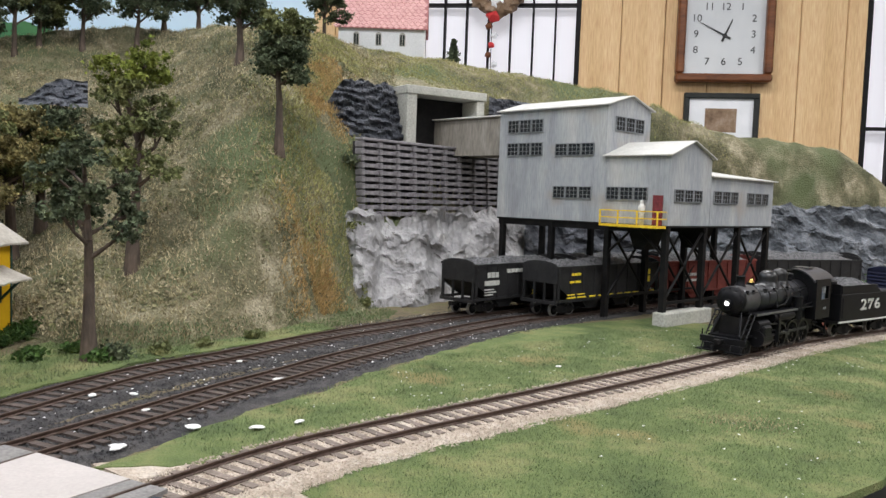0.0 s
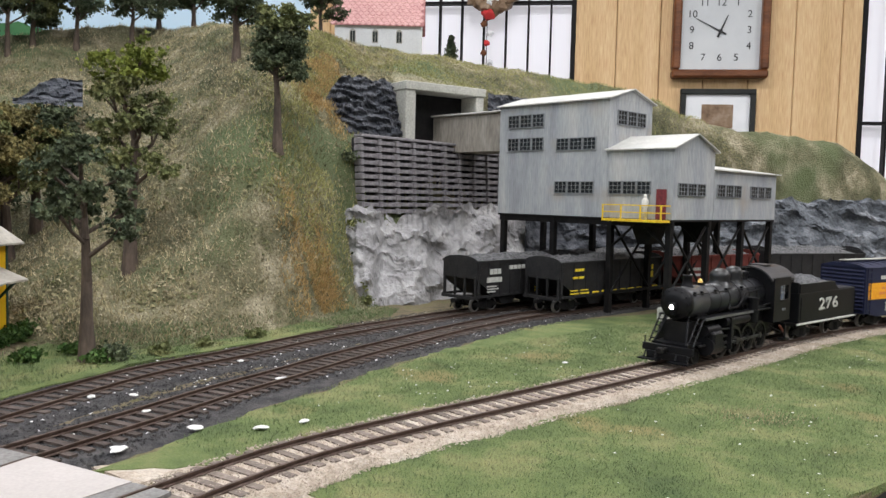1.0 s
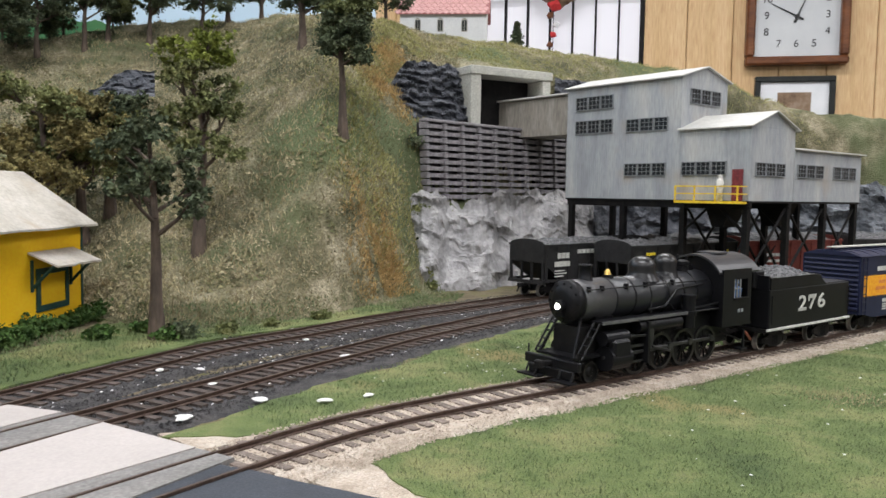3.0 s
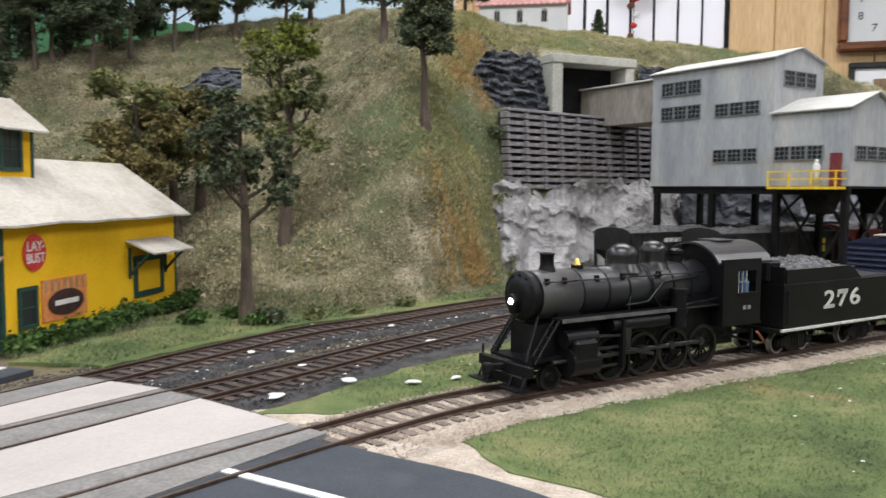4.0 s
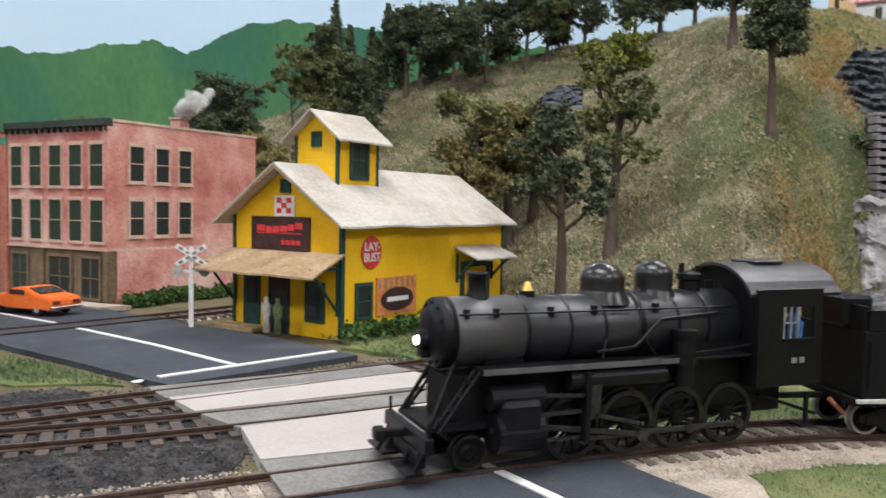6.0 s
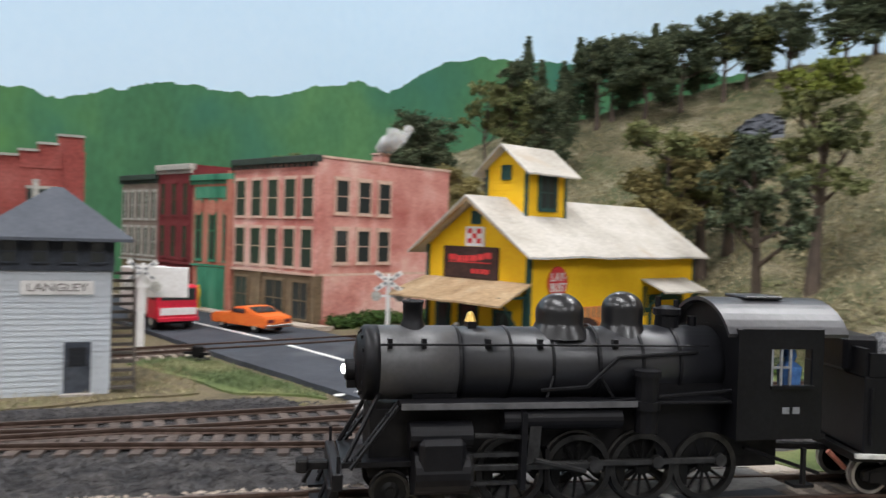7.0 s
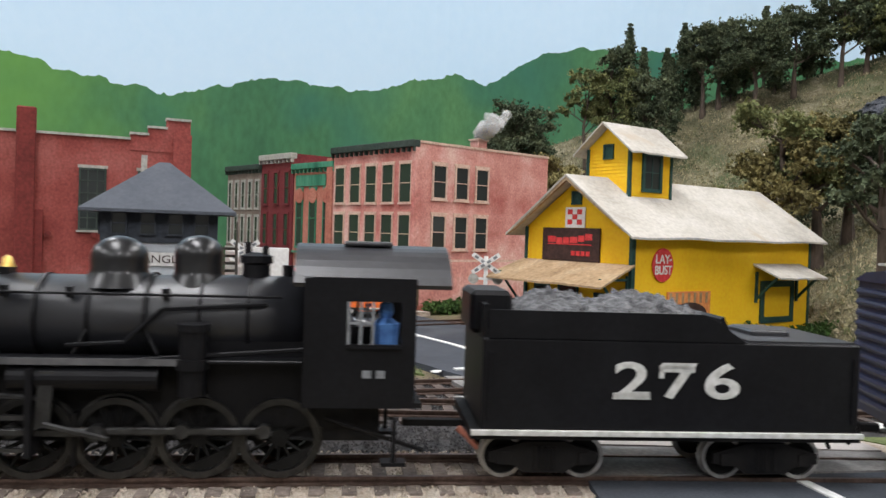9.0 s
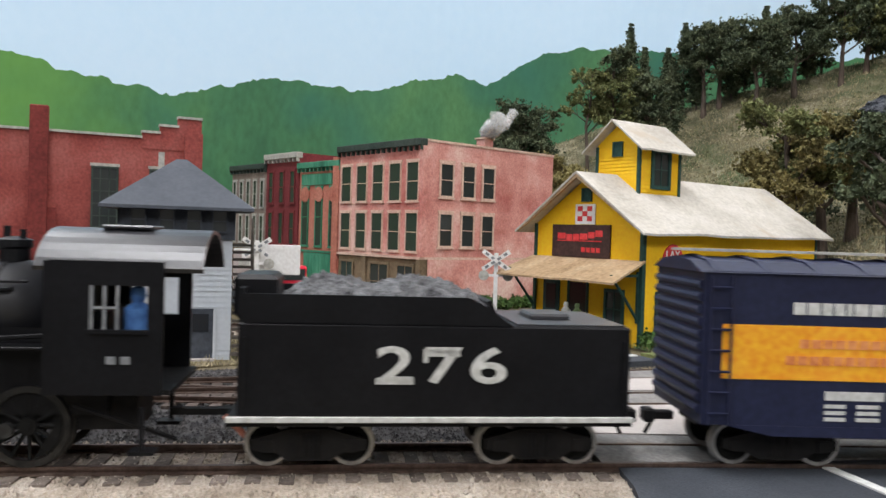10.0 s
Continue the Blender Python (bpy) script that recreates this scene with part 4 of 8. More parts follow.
# ---- the yellow feed store ----
def feed_store():
    h = thing("feed_store", axes((-0.2635, 0.311), (-0.155, 0.988)), "bright yellow clapboard feed store with pale sheet roof and cupola", "building")
    L, Wd, E, R = 0.152, 0.0765, 0.060, 0.0855
    mid = Wd / 2
    y, g, dk = M["yellow"], M["green_trim"], M["dark_glass"]
    part("wall", lap_wall("-y", 0, 0.001, L, 0, E, 0.0019, 0.00022), y, h)
    part("wall", lap_wall("+y", Wd, 0.001, L, 0, E, 0.0019, 0.00022), y, h)
    part("wall", gable_wall("-x", 0, 0, Wd, 0, E, R - 0.001, 0.0019, 0.00022), y, h)
    part("wall", gable_wall("+x", L, 0, Wd, 0, E, R - 0.001, 0.0019, 0.00022), y, h)
    k = (R - E) / mid
    ov = 0.0075
    for s, e in ((0, -ov), (1, Wd + ov)):
        ez = E - ov * k + 0.0012
        r = part("roof", roof_plane((-0.009, e, ez), (L + 0.006, e, ez), (L + 0.006, mid, R + 0.0014), (-0.009, mid, R + 0.0014), 0.0011, 0.0011, s * 7.7), M["paper_roof"], h, "pale weathered paper roof")
    for e in (0, Wd):
        bm = bmesh.new()
        prism([(e, E - 0.001), (e + (-1 if e == 0 else 1) * 0.0068, E - 0.0045), (mid, R + 0.0002), (mid, R - 0.0018)], "x", -0.0085, -0.0072, bm)
        part("barge_board", bm, M["brown_roof"], h)
    for a in (0, Wd):
        part("corner_board", box(-0.0008, 0.0016, a - 0.0006 if a == 0 else a - 0.0015, a + 0.0015 if a == 0 else a + 0.0006, 0, E), g, h, "dark green corner board")
    part("corner_board", box(L - 0.0012, L + 0.0006, -0.0006, 0.001, 0, E), g, h)
    # porch roof over the front, on brackets
    part("porch_roof", roof_plane((-0.027, -0.006, 0.0325), (-0.027, Wd + 0.004, 0.0325), (0.0, Wd + 0.002, 0.0425), (0.0, -0.002, 0.0425), 0.001, 0.0006, 4.0), M["brown_roof"], h, "brown planked porch roof")
    for a in (0.0012, Wd - 0.002):
        bm = box(-0.0016, -0.0002, a, a + 0.0012, 0.012, 0.037)
        rod((-0.001, a + 0.0006, 0.014), (-0.019, a + 0.0006, 0.0345), 0.0008, seg=6, bm=bm)
        box(-0.02, -0.001, a, a + 0.0012, 0.0345, 0.0357, bm=bm)
        part("bracket", bm, g, h, "dark green porch bracket")
    d = part("door", slab("-x", 0, 0.056, 0.0685, 0.0, 0.0295, 0, 0.0008), g, h, "dark green front door")
    part("door_pane", slab("-x", 0, 0.0585, 0.066, 0.014, 0.0275, 0.0008, 0.0011), M["dark_glass"], d)
    d = part("door", slab("-x", 0, 0.036, 0.0485, 0.0, 0.0295, 0, 0.0006), M["dark_glass"], h, "dark open doorway")
    part("door_frame", slab("-x", 0, 0.0348, 0.0362, 0.0, 0.0305, 0, 0.001), g, d)
    part("door_frame", slab("-x", 0, 0.0484, 0.0498, 0.0, 0.0305, 0, 0.001), g, d)
    window(h, "-x", 0, 0.0105, 0.0235, 0.0075, 0.0275, g, dk, 2, 2, 0.0015)
    window(h, "-x", 0, 0.0345, 0.0415, 0.0715, 0.0785, g, g, 1, 1, 0.001)
    part("step", box(-0.012, -0.001, 0.05, Wd + 0.002, 0, 0.0028, 0.0004), M["wood_bare"], h, "bare wood loading step")
    # signs on the gable
    s = part("sign", slab("-x", 0, 0.0205, 0.0622, 0.0425, 0.0595, 0.0004, 0.0012), M["sign_black"], h, "dark brown sign with red writing bars")
    for i, (a0, a1, zc) in enumerate(((0.052, 0.058, 0.0535), (0.047, 0.0515, 0.0528), (0.042, 0.0465, 0.053), (0.036, 0.0415, 0.0533), (0.031, 0.0355, 0.0541), (0.0255, 0.0305, 0.055))):
        part("sign_bar", slab("-x", 0, a0, a1, zc - 0.0016, zc + 0.0016, 0.0012, 0.0014, bevel=0.0001), M["sign_red"], s)
    part("sign_bar", slab("-x", 0, 0.026, 0.058, 0.0508, 0.0513, 0.0012, 0.0014), M["sign_red"], s)
    for a in (0.027, 0.0305, 0.034, 0.0375):
        part("sign_bar", slab("-x", 0, a, a + 0.0026, 0.0453, 0.0477, 0.0012, 0.0014), M["sign_red"], s)
    s = part("sign", slab("-x", 0, 0.0315, 0.0455, 0.0597, 0.0702, 0.0004, 0.001), M["sign_white"], h, "white sign with a red chequer mark")
    for i in range(3):
        for j in range(3):
            if (i + j) % 2 == 0:
                a0, z0 = 0.0335 + i * 0.0034, 0.0613 + j * 0.0026
                part("check", slab("-x", 0, a0, a0 + 0.0034, z0, z0 + 0.0026, 0.001, 0.0012), M["sign_red"], s)
    # the long side
    c = lathe([(0, 0), (0.0083, 0), (0.0083, 0.0006), (0, 0.0006)], 28, Matrix.Translation((0.0212, -0.0005, 0.0425)) @ pose(0, 0, 0, 90) @ Matrix.Diagonal((0.92, 1, 1, 1)))
    s = part("round_sign", c, M["sign_red"], h, "round red sign with white words")
    letters("LAY", 0.0062, M["sign_white"], s, on_face("-y", 0, 0.0205, 0.0452, 0.0013), width=0.0105, bold=0.0001)
    letters("or", 0.0026, M["sign_white"], s, on_face("-y", 0, 0.0265, 0.0452, 0.0013), width=0.002)
    letters("BUST", 0.0062, M["sign_white"], s, on_face("-y", 0, 0.0212, 0.0398, 0.0013), width=0.0125, bold=0.0001)
    s = part("sign", slab("-y", 0, 0.0255, 0.0595, 0.0095, 0.0292, 0.0003, 0.001), M["sign_orange"], h, "orange sign with a dark oval emblem")
    for i in range(7):
        part("sign_stripe", slab("-y", 0, 0.027 + i * 0.0047, 0.0288 + i * 0.0047, 0.0232, 0.0285, 0.001, 0.0011), M["brown_roof"], s)
    ov_ = lathe([(0, 0), (0.0062, 0), (0.0062, 0.0003), (0, 0.0003)], 26, Matrix.Translation((0.0425, -0.0012, 0.0175)) @ pose(0, 0, 0, 90) @ Matrix.Diagonal((2.2, 1, 1, 1)))
    part("emblem", ov_, M["sign_black"], s)
    part("sign_bar", slab("-y", 0, 0.0335, 0.0515, 0.0164, 0.0188, 0.0016, 0.0018), M["sign_white"], s)
    window(h, "-y", 0, 0.0095, 0.0225, 0.0085, 0.0275, g, dk, 1, 2, 0.0018)
    w = window(h, "-y", 0, 0.104, 0.136, 0.0105, 0.034, g, M["yellow"], 1, 1, 0.0034)
    part("awning", roof_plane((0.097, -0.017, 0.0365), (0.143, -0.017, 0.0365), (0.143, 0.0, 0.0435), (0.097, 0.0, 0.0435), 0.001, 0.0007, 2.0), M["paper_roof"], h, "pale paper awning over the hatch")
    for a in (0.1, 0.139):
        bm = rod((a, -0.0008, 0.024), (a, -0.013, 0.0365), 0.0009, seg=6)
        box(a - 0.0008, a + 0.0008, -0.0012, 0, 0.022, 0.039, bm=bm)
        part("awning_bracket", bm, g, h)
    # cupola
    x0, x1, y0, y1, ce, cr = 0.022, 0.054, 0.0235, 0.0527, 0.1035, 0.115
    cu = part("cupola", box(x0, x1, y0, y1, 0.062, ce), y, h, "yellow cupola with a pale gabled roof")
    part("cupola_gable", gable_wall("-x", x0, y0, y1, 0.07, ce, cr - 0.001, 0.0019, 0.0003), y, cu)
    part("cupola_gable", gable_wall("+x", x1, y0, y1, 0.07, ce, cr - 0.001, 0.0019, 0.0003), y, cu)
    part("cupola_side", lap_wall("-y", y0, x0, x1, 0.07, ce, 0.0019, 0.0003), y, cu)
    cm = (y0 + y1) / 2
    for e in (y0 - 0.0065, y1 + 0.0065):
        part("cupola_roof", roof_plane((x0 - 0.006, e, ce - 0.004), (x1 + 0.006, e, ce - 0.004), (x1 + 0.006, cm, cr + 0.001), (x0 - 0.006, cm, cr + 0.001), 0.001, 0.0007, e * 99), M["paper_roof"], cu)
    for a, b in ((x0, y0), (x1, y0), (x0, y1)):
        part("corner_board", box(a - 0.0008, a + 0.0009, b - 0.0008, b + 0.0009, 0.07, ce - 0.001), g, cu)
    window(cu, "-y", y0, 0.031, 0.0465, 0.0795, 0.1005, g, dk, 2, 2, 0.002)
    window(cu, "-x", x0, 0.0345, 0.0415, 0.0965, 0.1045, g, g, 1, 1, 0.001)
    return h


feed_store()


# ---- the coal mine ----
def mine():
    h = thing("mine_building", axes((0.1116, 0.6448, 0.076), (-0.782, 0.623)), "grey weathered corrugated metal coal tipple on steel legs", "building")
    sd, rf, gl, mu, bk = M["siding"], M["siding_roof"], M["mine_window"], M["muntin"], M["black_steel"]

    def section(x0, x1, y0, y1, eave, ridge):
        def corr(face, base, a0, a1, z0, z1):
            s = 1 if face[0] == "+" else -1
            out, a = [], a0
            k = 0
            while a <= a1 + 1e-9:
                out.append((a, base + s * (0.0003 if k % 2 else 0.0)))
                a += 0.0011
                k += 1
            out[-1] = (a1, out[-1][1])
            out += [(a1, base - s * 0.001), (a0, base - s * 0.001)]
            if face[1] == "x":
                out = [(b, a) for a, b in out]
            return prism(out, "z", z0, z1)
        part("wall", corr("+y", y1, x0, x1, 0, eave), sd, h)
        part("wall", corr("-y", y0, x0, x1, 0, eave), sd, h)
        for f, b in (("-x", x0), ("+x", x1)):
            bm = corr(f, b, y0, y1, 0, eave)
            if ridge > eave:
                s = 1 if f[0] == "+" else -1
                n0, n1 = sorted((b - s * 0.001, b + s * 0.0002))
                prism([(y0, eave), (y1, eave), ((y0 + y1) / 2, ridge)], "x", n0, n1, bm)
            part("wall", bm, sd, h)
        mid = (y0 + y1) / 2
        if ridge > eave:
            k = (ridge - eave) / (y1 - mid)
            for e, sg in ((y1, 1), (y0, -1)):
                part("roof", roof_plane((x0 - 0.003, e + sg * 0.003, eave - 0.003 * k + 0.0008), (x1 + 0.002, e + sg * 0.003, eave - 0.003 * k + 0.0008), (x1 + 0.002, mid, ridge + 0.0008), (x0 - 0.003, mid, ridge + 0.0008), 0.0009), rf, h, "pale metal roof sheet")
        part("floor_deck", box(x0, x1, y0, y1, -0.0015, 0.0006), bk, h)

    section(0.058, 0.173, -0.061, 0.0, 0.0935, 0.1025)
    section(0.0, 0.0575, -0.061, -0.0003, 0.0533, 0.0645)
    section(0.0, 0.056, -0.171, -0.0615, 0.0385, 0.0385)
    part("roof", roof_plane((-0.003, -0.174, 0.0395), (-0.003, -0.061, 0.0395), (0.058, -0.061, 0.0475), (0.058, -0.174, 0.0475), 0.0009), rf, h, "pale lean-to roof sheet")

    def triple(face, base, a0, a1, z0, z1):
        w = (a1 - a0 - 0.0016) / 3
        for i in range(3):
            s = a0 + i * (w + 0.0008)
            window(h, face, base + (0.0003 if face[0] == "+" else -0.0003), s, s + w, z0, z1, mu, gl, 3, 3, 0.0005, mun=0.00016)

    triple("+y", 0, 0.1227, 0.1627, 0.0737, 0.0848)
    triple("+y", 0, 0.1227, 0.1627, 0.0540, 0.0650)
    triple("+y", 0, 0.0690, 0.1087, 0.0534, 0.0634)
    triple("+y", 0, 0.0700, 0.1095, 0.0184, 0.0282)
    triple("+y", 0, 0.0180, 0.0555, 0.0184, 0.0284)
    triple("-x", 0.058, -0.0500, -0.0105, 0.0735, 0.0850)
    triple("-x", 0, -0.0465, -0.0065, 0.0180, 0.0275)
    triple("-x", 0, -0.1050, -0.0650, 0.0180, 0.0280)
    triple("-x", 0, -0.1600, -0.1220, 0.0180, 0.0280)
    part("door", slab("+y", 0, 0.0045, 0.013, 0.0, 0.0225, 0.0003, 0.0009), M["dark_red"], h, "dark red door")
    # balcony
    yl = M["yellow_rail"]
    bal = part("balcony", box(0.001, 0.053, 0.0005, 0.0125, -0.0022, -0.0004), yl, h, "yellow steel balcony with a railing")
    for x in (0.0015, 0.019, 0.036, 0.0525):
        part("baluster", box(x - 0.0005, x + 0.0005, 0.0115, 0.0125, -0.0004, 0.0105), yl, bal)
    for z in (0.0048, 0.0102):
        part("handrail", box(0.001, 0.053, 0.0117, 0.0123, z - 0.0004, z + 0.0004), yl, bal)
        part("handrail", box(0.0008, 0.0018, 0.0005, 0.0123, z - 0.0004, z + 0.0004), yl, bal)
        part("handrail", box(0.0522, 0.0532, 0.0005, 0.0123, z - 0.0004, z + 0.0004), yl, bal)
    # legs, bents and braces
    G = -0.0768
    for x in (0.003, 0.055, 0.112, 0.168):
        for y in (-0.003, -0.058):
            part("leg", box(x - 0.0022, x + 0.0022, y - 0.0022, y + 0.0022, G, -0.0012), bk, h)
    for y in (-0.115, -0.168):
        for x in (0.003, 0.052):
            part("leg", box(x - 0.0022, x + 0.0022, y - 0.0022, y + 0.0022, G, -0.0012), bk, h)
    for x in (0.003, 0.053):
        for ya, yb in ((-0.003, -0.058), (-0.058, -0.115), (-0.115, -0.168)):
            part("brace", rod((x, ya, G + 0.018), (x, yb, -0.004), 0.0011, seg=6), bk, h)
            part("brace", rod((x, yb, G + 0.018), (x, ya, -0.004), 0.0011, seg=6), bk, h)
            part("tie_beam", box(x - 0.0012, x + 0.0012, yb, ya, G + 0.017, G + 0.019), bk, h)
    for y in (-0.003, -0.058):
        part("brace", rod((0.003, y, -0.024), (0.028, y, -0.002), 0.0011, seg=6), bk, h)
        part("brace", rod((0.055, y, -0.024), (0.03, y, -0.002), 0.0011, seg=6), bk, h)
        part("girder", box(0, 0.172, y - 0.0016, y + 0.0016, -0.006, -0.0012), bk, h)
    part("chute", prism([(0.018, -0.001), (0.044, -0.001), (0.036, -0.02), (0.027, -0.02)], "y", -0.03, -0.012), bk, h, "dark steel loading chute")
    part("chute", prism([(0.018, -0.001), (0.044, -0.001), (0.036, -0.02), (0.027, -0.02)], "y", -0.105, -0.085), bk, h)
    part("footing", box(-0.004, 0.008, -0.066, 0.002, G - 0.001, G + 0.0115, 0.0008), M["portal"], h, "pale concrete footing")
    part("footing", box(-0.004, 0.008, -0.172, -0.110, G - 0.001, G + 0.0085, 0.0008), M["portal"], h)
    # covered conveyor to the portal
    part("conveyor_gallery", box(0.1725, 0.338, -0.052, -0.014, 0.056, 0.0905), M["gallery"], h, "weathered covered conveyor gallery")
    part("roof", box(0.1728, 0.338, -0.055, -0.011, 0.0908, 0.0925, 0.0004), rf, h)
    return h


mine()


def portal():
    h = thing("mine_portal", axes((-0.114, 0.777, 0.1345), (0.755, 0.656)), "pale concrete mine portal frame above the crib wall", "portal")
    c = M["portal"]
    part("post", box(0.0, 0.011, 0.0, 0.03, 0, 0.055, 0.0006), c, h)
    part("post", box(0.080, 0.0892, 0.0, 0.03, 0, 0.053, 0.0006), c, h)
    part("lintel", box(-0.001, 0.0907, -0.0015, 0.031, 0.0535, 0.0615, 0.0006), c, h)
    # flat black slab paints the darkness inside the portal
    part("dark_opening", box(0.011, 0.080, 0.026, 0.03, 0.0, 0.0535), M["black_steel"], h, "black slab standing in for the dark inside the portal")


portal()


def crib_wall():
    a, b = Vector((-0.137, 0.7015)), Vector((-0.0198, 0.8864))
    L = (b - a).length
    h = tagged(new("crib_wall"), "grey crib retaining wall of stacked concrete stretchers", "retaining wall", kind="structure")
    h.matrix_basis = axes((a.x, a.y, 0.0735), (b - a).normalized())
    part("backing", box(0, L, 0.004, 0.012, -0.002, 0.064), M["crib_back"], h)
    rows, cols = 11, 10
    st = prism([(-0.0004, 0), (-0.0004, 0.0031), (0.006, 0.0035), (0.006, 0)], "x", 0, L / cols - 0.0030)
    me = bpy.data.meshes.new("stretcher")
    st.to_mesh(me)
    st.free()
    me.materials.append(M["crib"])
    hd = box(-0.0017, 0.0017, -0.0030, 0.006, 0, 0.0050, 0.0004)
    mh = bpy.data.meshes.new("header")
    hd.to_mesh(mh)
    hd.free()
    mh.materials.append(M["crib"])
    for j in range(rows):
        z = 0.0655 * j / rows
        lean = 0.004 * j / rows
        for i in range(cols):
            o = new("stretcher", me)
            o.parent, o.location = h, (L * i / cols + 0.0015, lean - 0.002 + random.uniform(-0.0003, 0.0003), z + random.uniform(-0.0002, 0.0002))
            o = new("header_block", mh)
            o.parent, o.location = h, (L * i / cols, lean - 0.002, z - 0.0008)
    part("cap", box(0, L, 0.0, 0.01, 0.0645, 0.067, 0.0005), M["crib"], h)


crib_wall()


# ---- foliage and fluff ----
def flecks(centres, per, rng, size, name, mat, parent):
    """Foliage: many tiny leaf chips gathered round clump centres."""
    c = np.array([p for p, r in centres])
    rad = np.array([r for p, r in centres])
    n = len(c) * per
    idx = np.repeat(np.arange(len(c)), per)
    d = rng.normal(size=(n, 3))
    d /= np.linalg.norm(d, axis=1, keepdims=True)
    pos = c[idx] + d * (rad[idx] * np.minimum(1.7, np.abs(rng.normal(0.0, 0.75, n)) + 0.12))[:, None] * np.array([1.1, 1.1, 0.75])
    u = rng.normal(size=(n, 3))
    u /= np.linalg.norm(u, axis=1, keepdims=True)
    v = np.cross(u, rng.normal(size=(n, 3)))
    v /= np.linalg.norm(v, axis=1, keepdims=True)
    s = (size * rng.uniform(0.6, 1.5, n))[:, None]
    w = np.cross(u, v) * s * 0.4
    pts = np.concatenate([pos - u * s, pos + v * s * 0.8 + w, pos + u * s * 0.9, pos - v * s * 0.8 + w], axis=1).reshape(-1, 3)
    fs = np.arange(n * 4).reshape(-1, 4)
    return raw(name, pts.tolist(), fs.tolist(), mat, parent)


# ---- the town row ----
TOWN_O, TOWN_S = (-0.452, 0.281), (-0.25, 0.968)


def shop(name, label, y0, y1, height, depth, mat, trim, cols, rows, lower, glass, cornice, setback=0.0, wide=0.60):
    """A flat-roofed brick building; its street front faces -x, the street running along y."""
    h = thing(name, axes(TOWN_O, TOWN_S) @ Matrix.Translation((setback, 0, 0)), label, "building")
    part("wall", box(0, depth, y0, y1, 0.036, height - 0.002), mat, h)
    part("shopfront", box(0.0006, depth - 0.0004, y0 + 0.0004, y1 - 0.0004, 0, 0.036), lower, h)
    bm = box(-0.0012, depth + 0.0005, y0 - 0.0002, y1 + 0.0002, 0.0345, 0.0362)
    part("belt_course", bm, trim, h)
    cb = box(-0.0032, 0.003, y0 - 0.0008, y1 + 0.0008, height - 0.0048, height, 0.0004)
    n = int((y1 - y0) / 0.006)
    for i in range(n + 1):
        c = y0 + (y1 - y0) * i / n
        box(-0.0026, 0.0, c - 0.0006, c + 0.0006, height - 0.0078, height - 0.0046, bm=cb)
    part("cornice", cb, cornice, h)
    part("parapet", box(0.003, depth, y0, y0 + 0.002, height - 0.002, height - 0.0005), trim, h)
    part("parapet", box(0.003, depth, y1 - 0.002, y1, height - 0.002, height - 0.0005), trim, h)
    part("flat_roof", box(0.0, depth, y0 + 0.002, y1 - 0.002, height - 0.0035, height - 0.002), M["apron"], h)
    fl = (height - 0.0095 - 0.0375) / rows
    for r in range(rows):
        for c in range(cols):
            w = (y1 - y0) / cols
            a = y0 + w * (c + 0.5)
            window(h, "-x", 0, a - w * wide / 2, a + w * wide / 2, 0.0395 + r * fl, 0.0395 + r * fl + fl * 0.78, trim, glass, 1, 2, 0.0007, trim, trim)
    return h


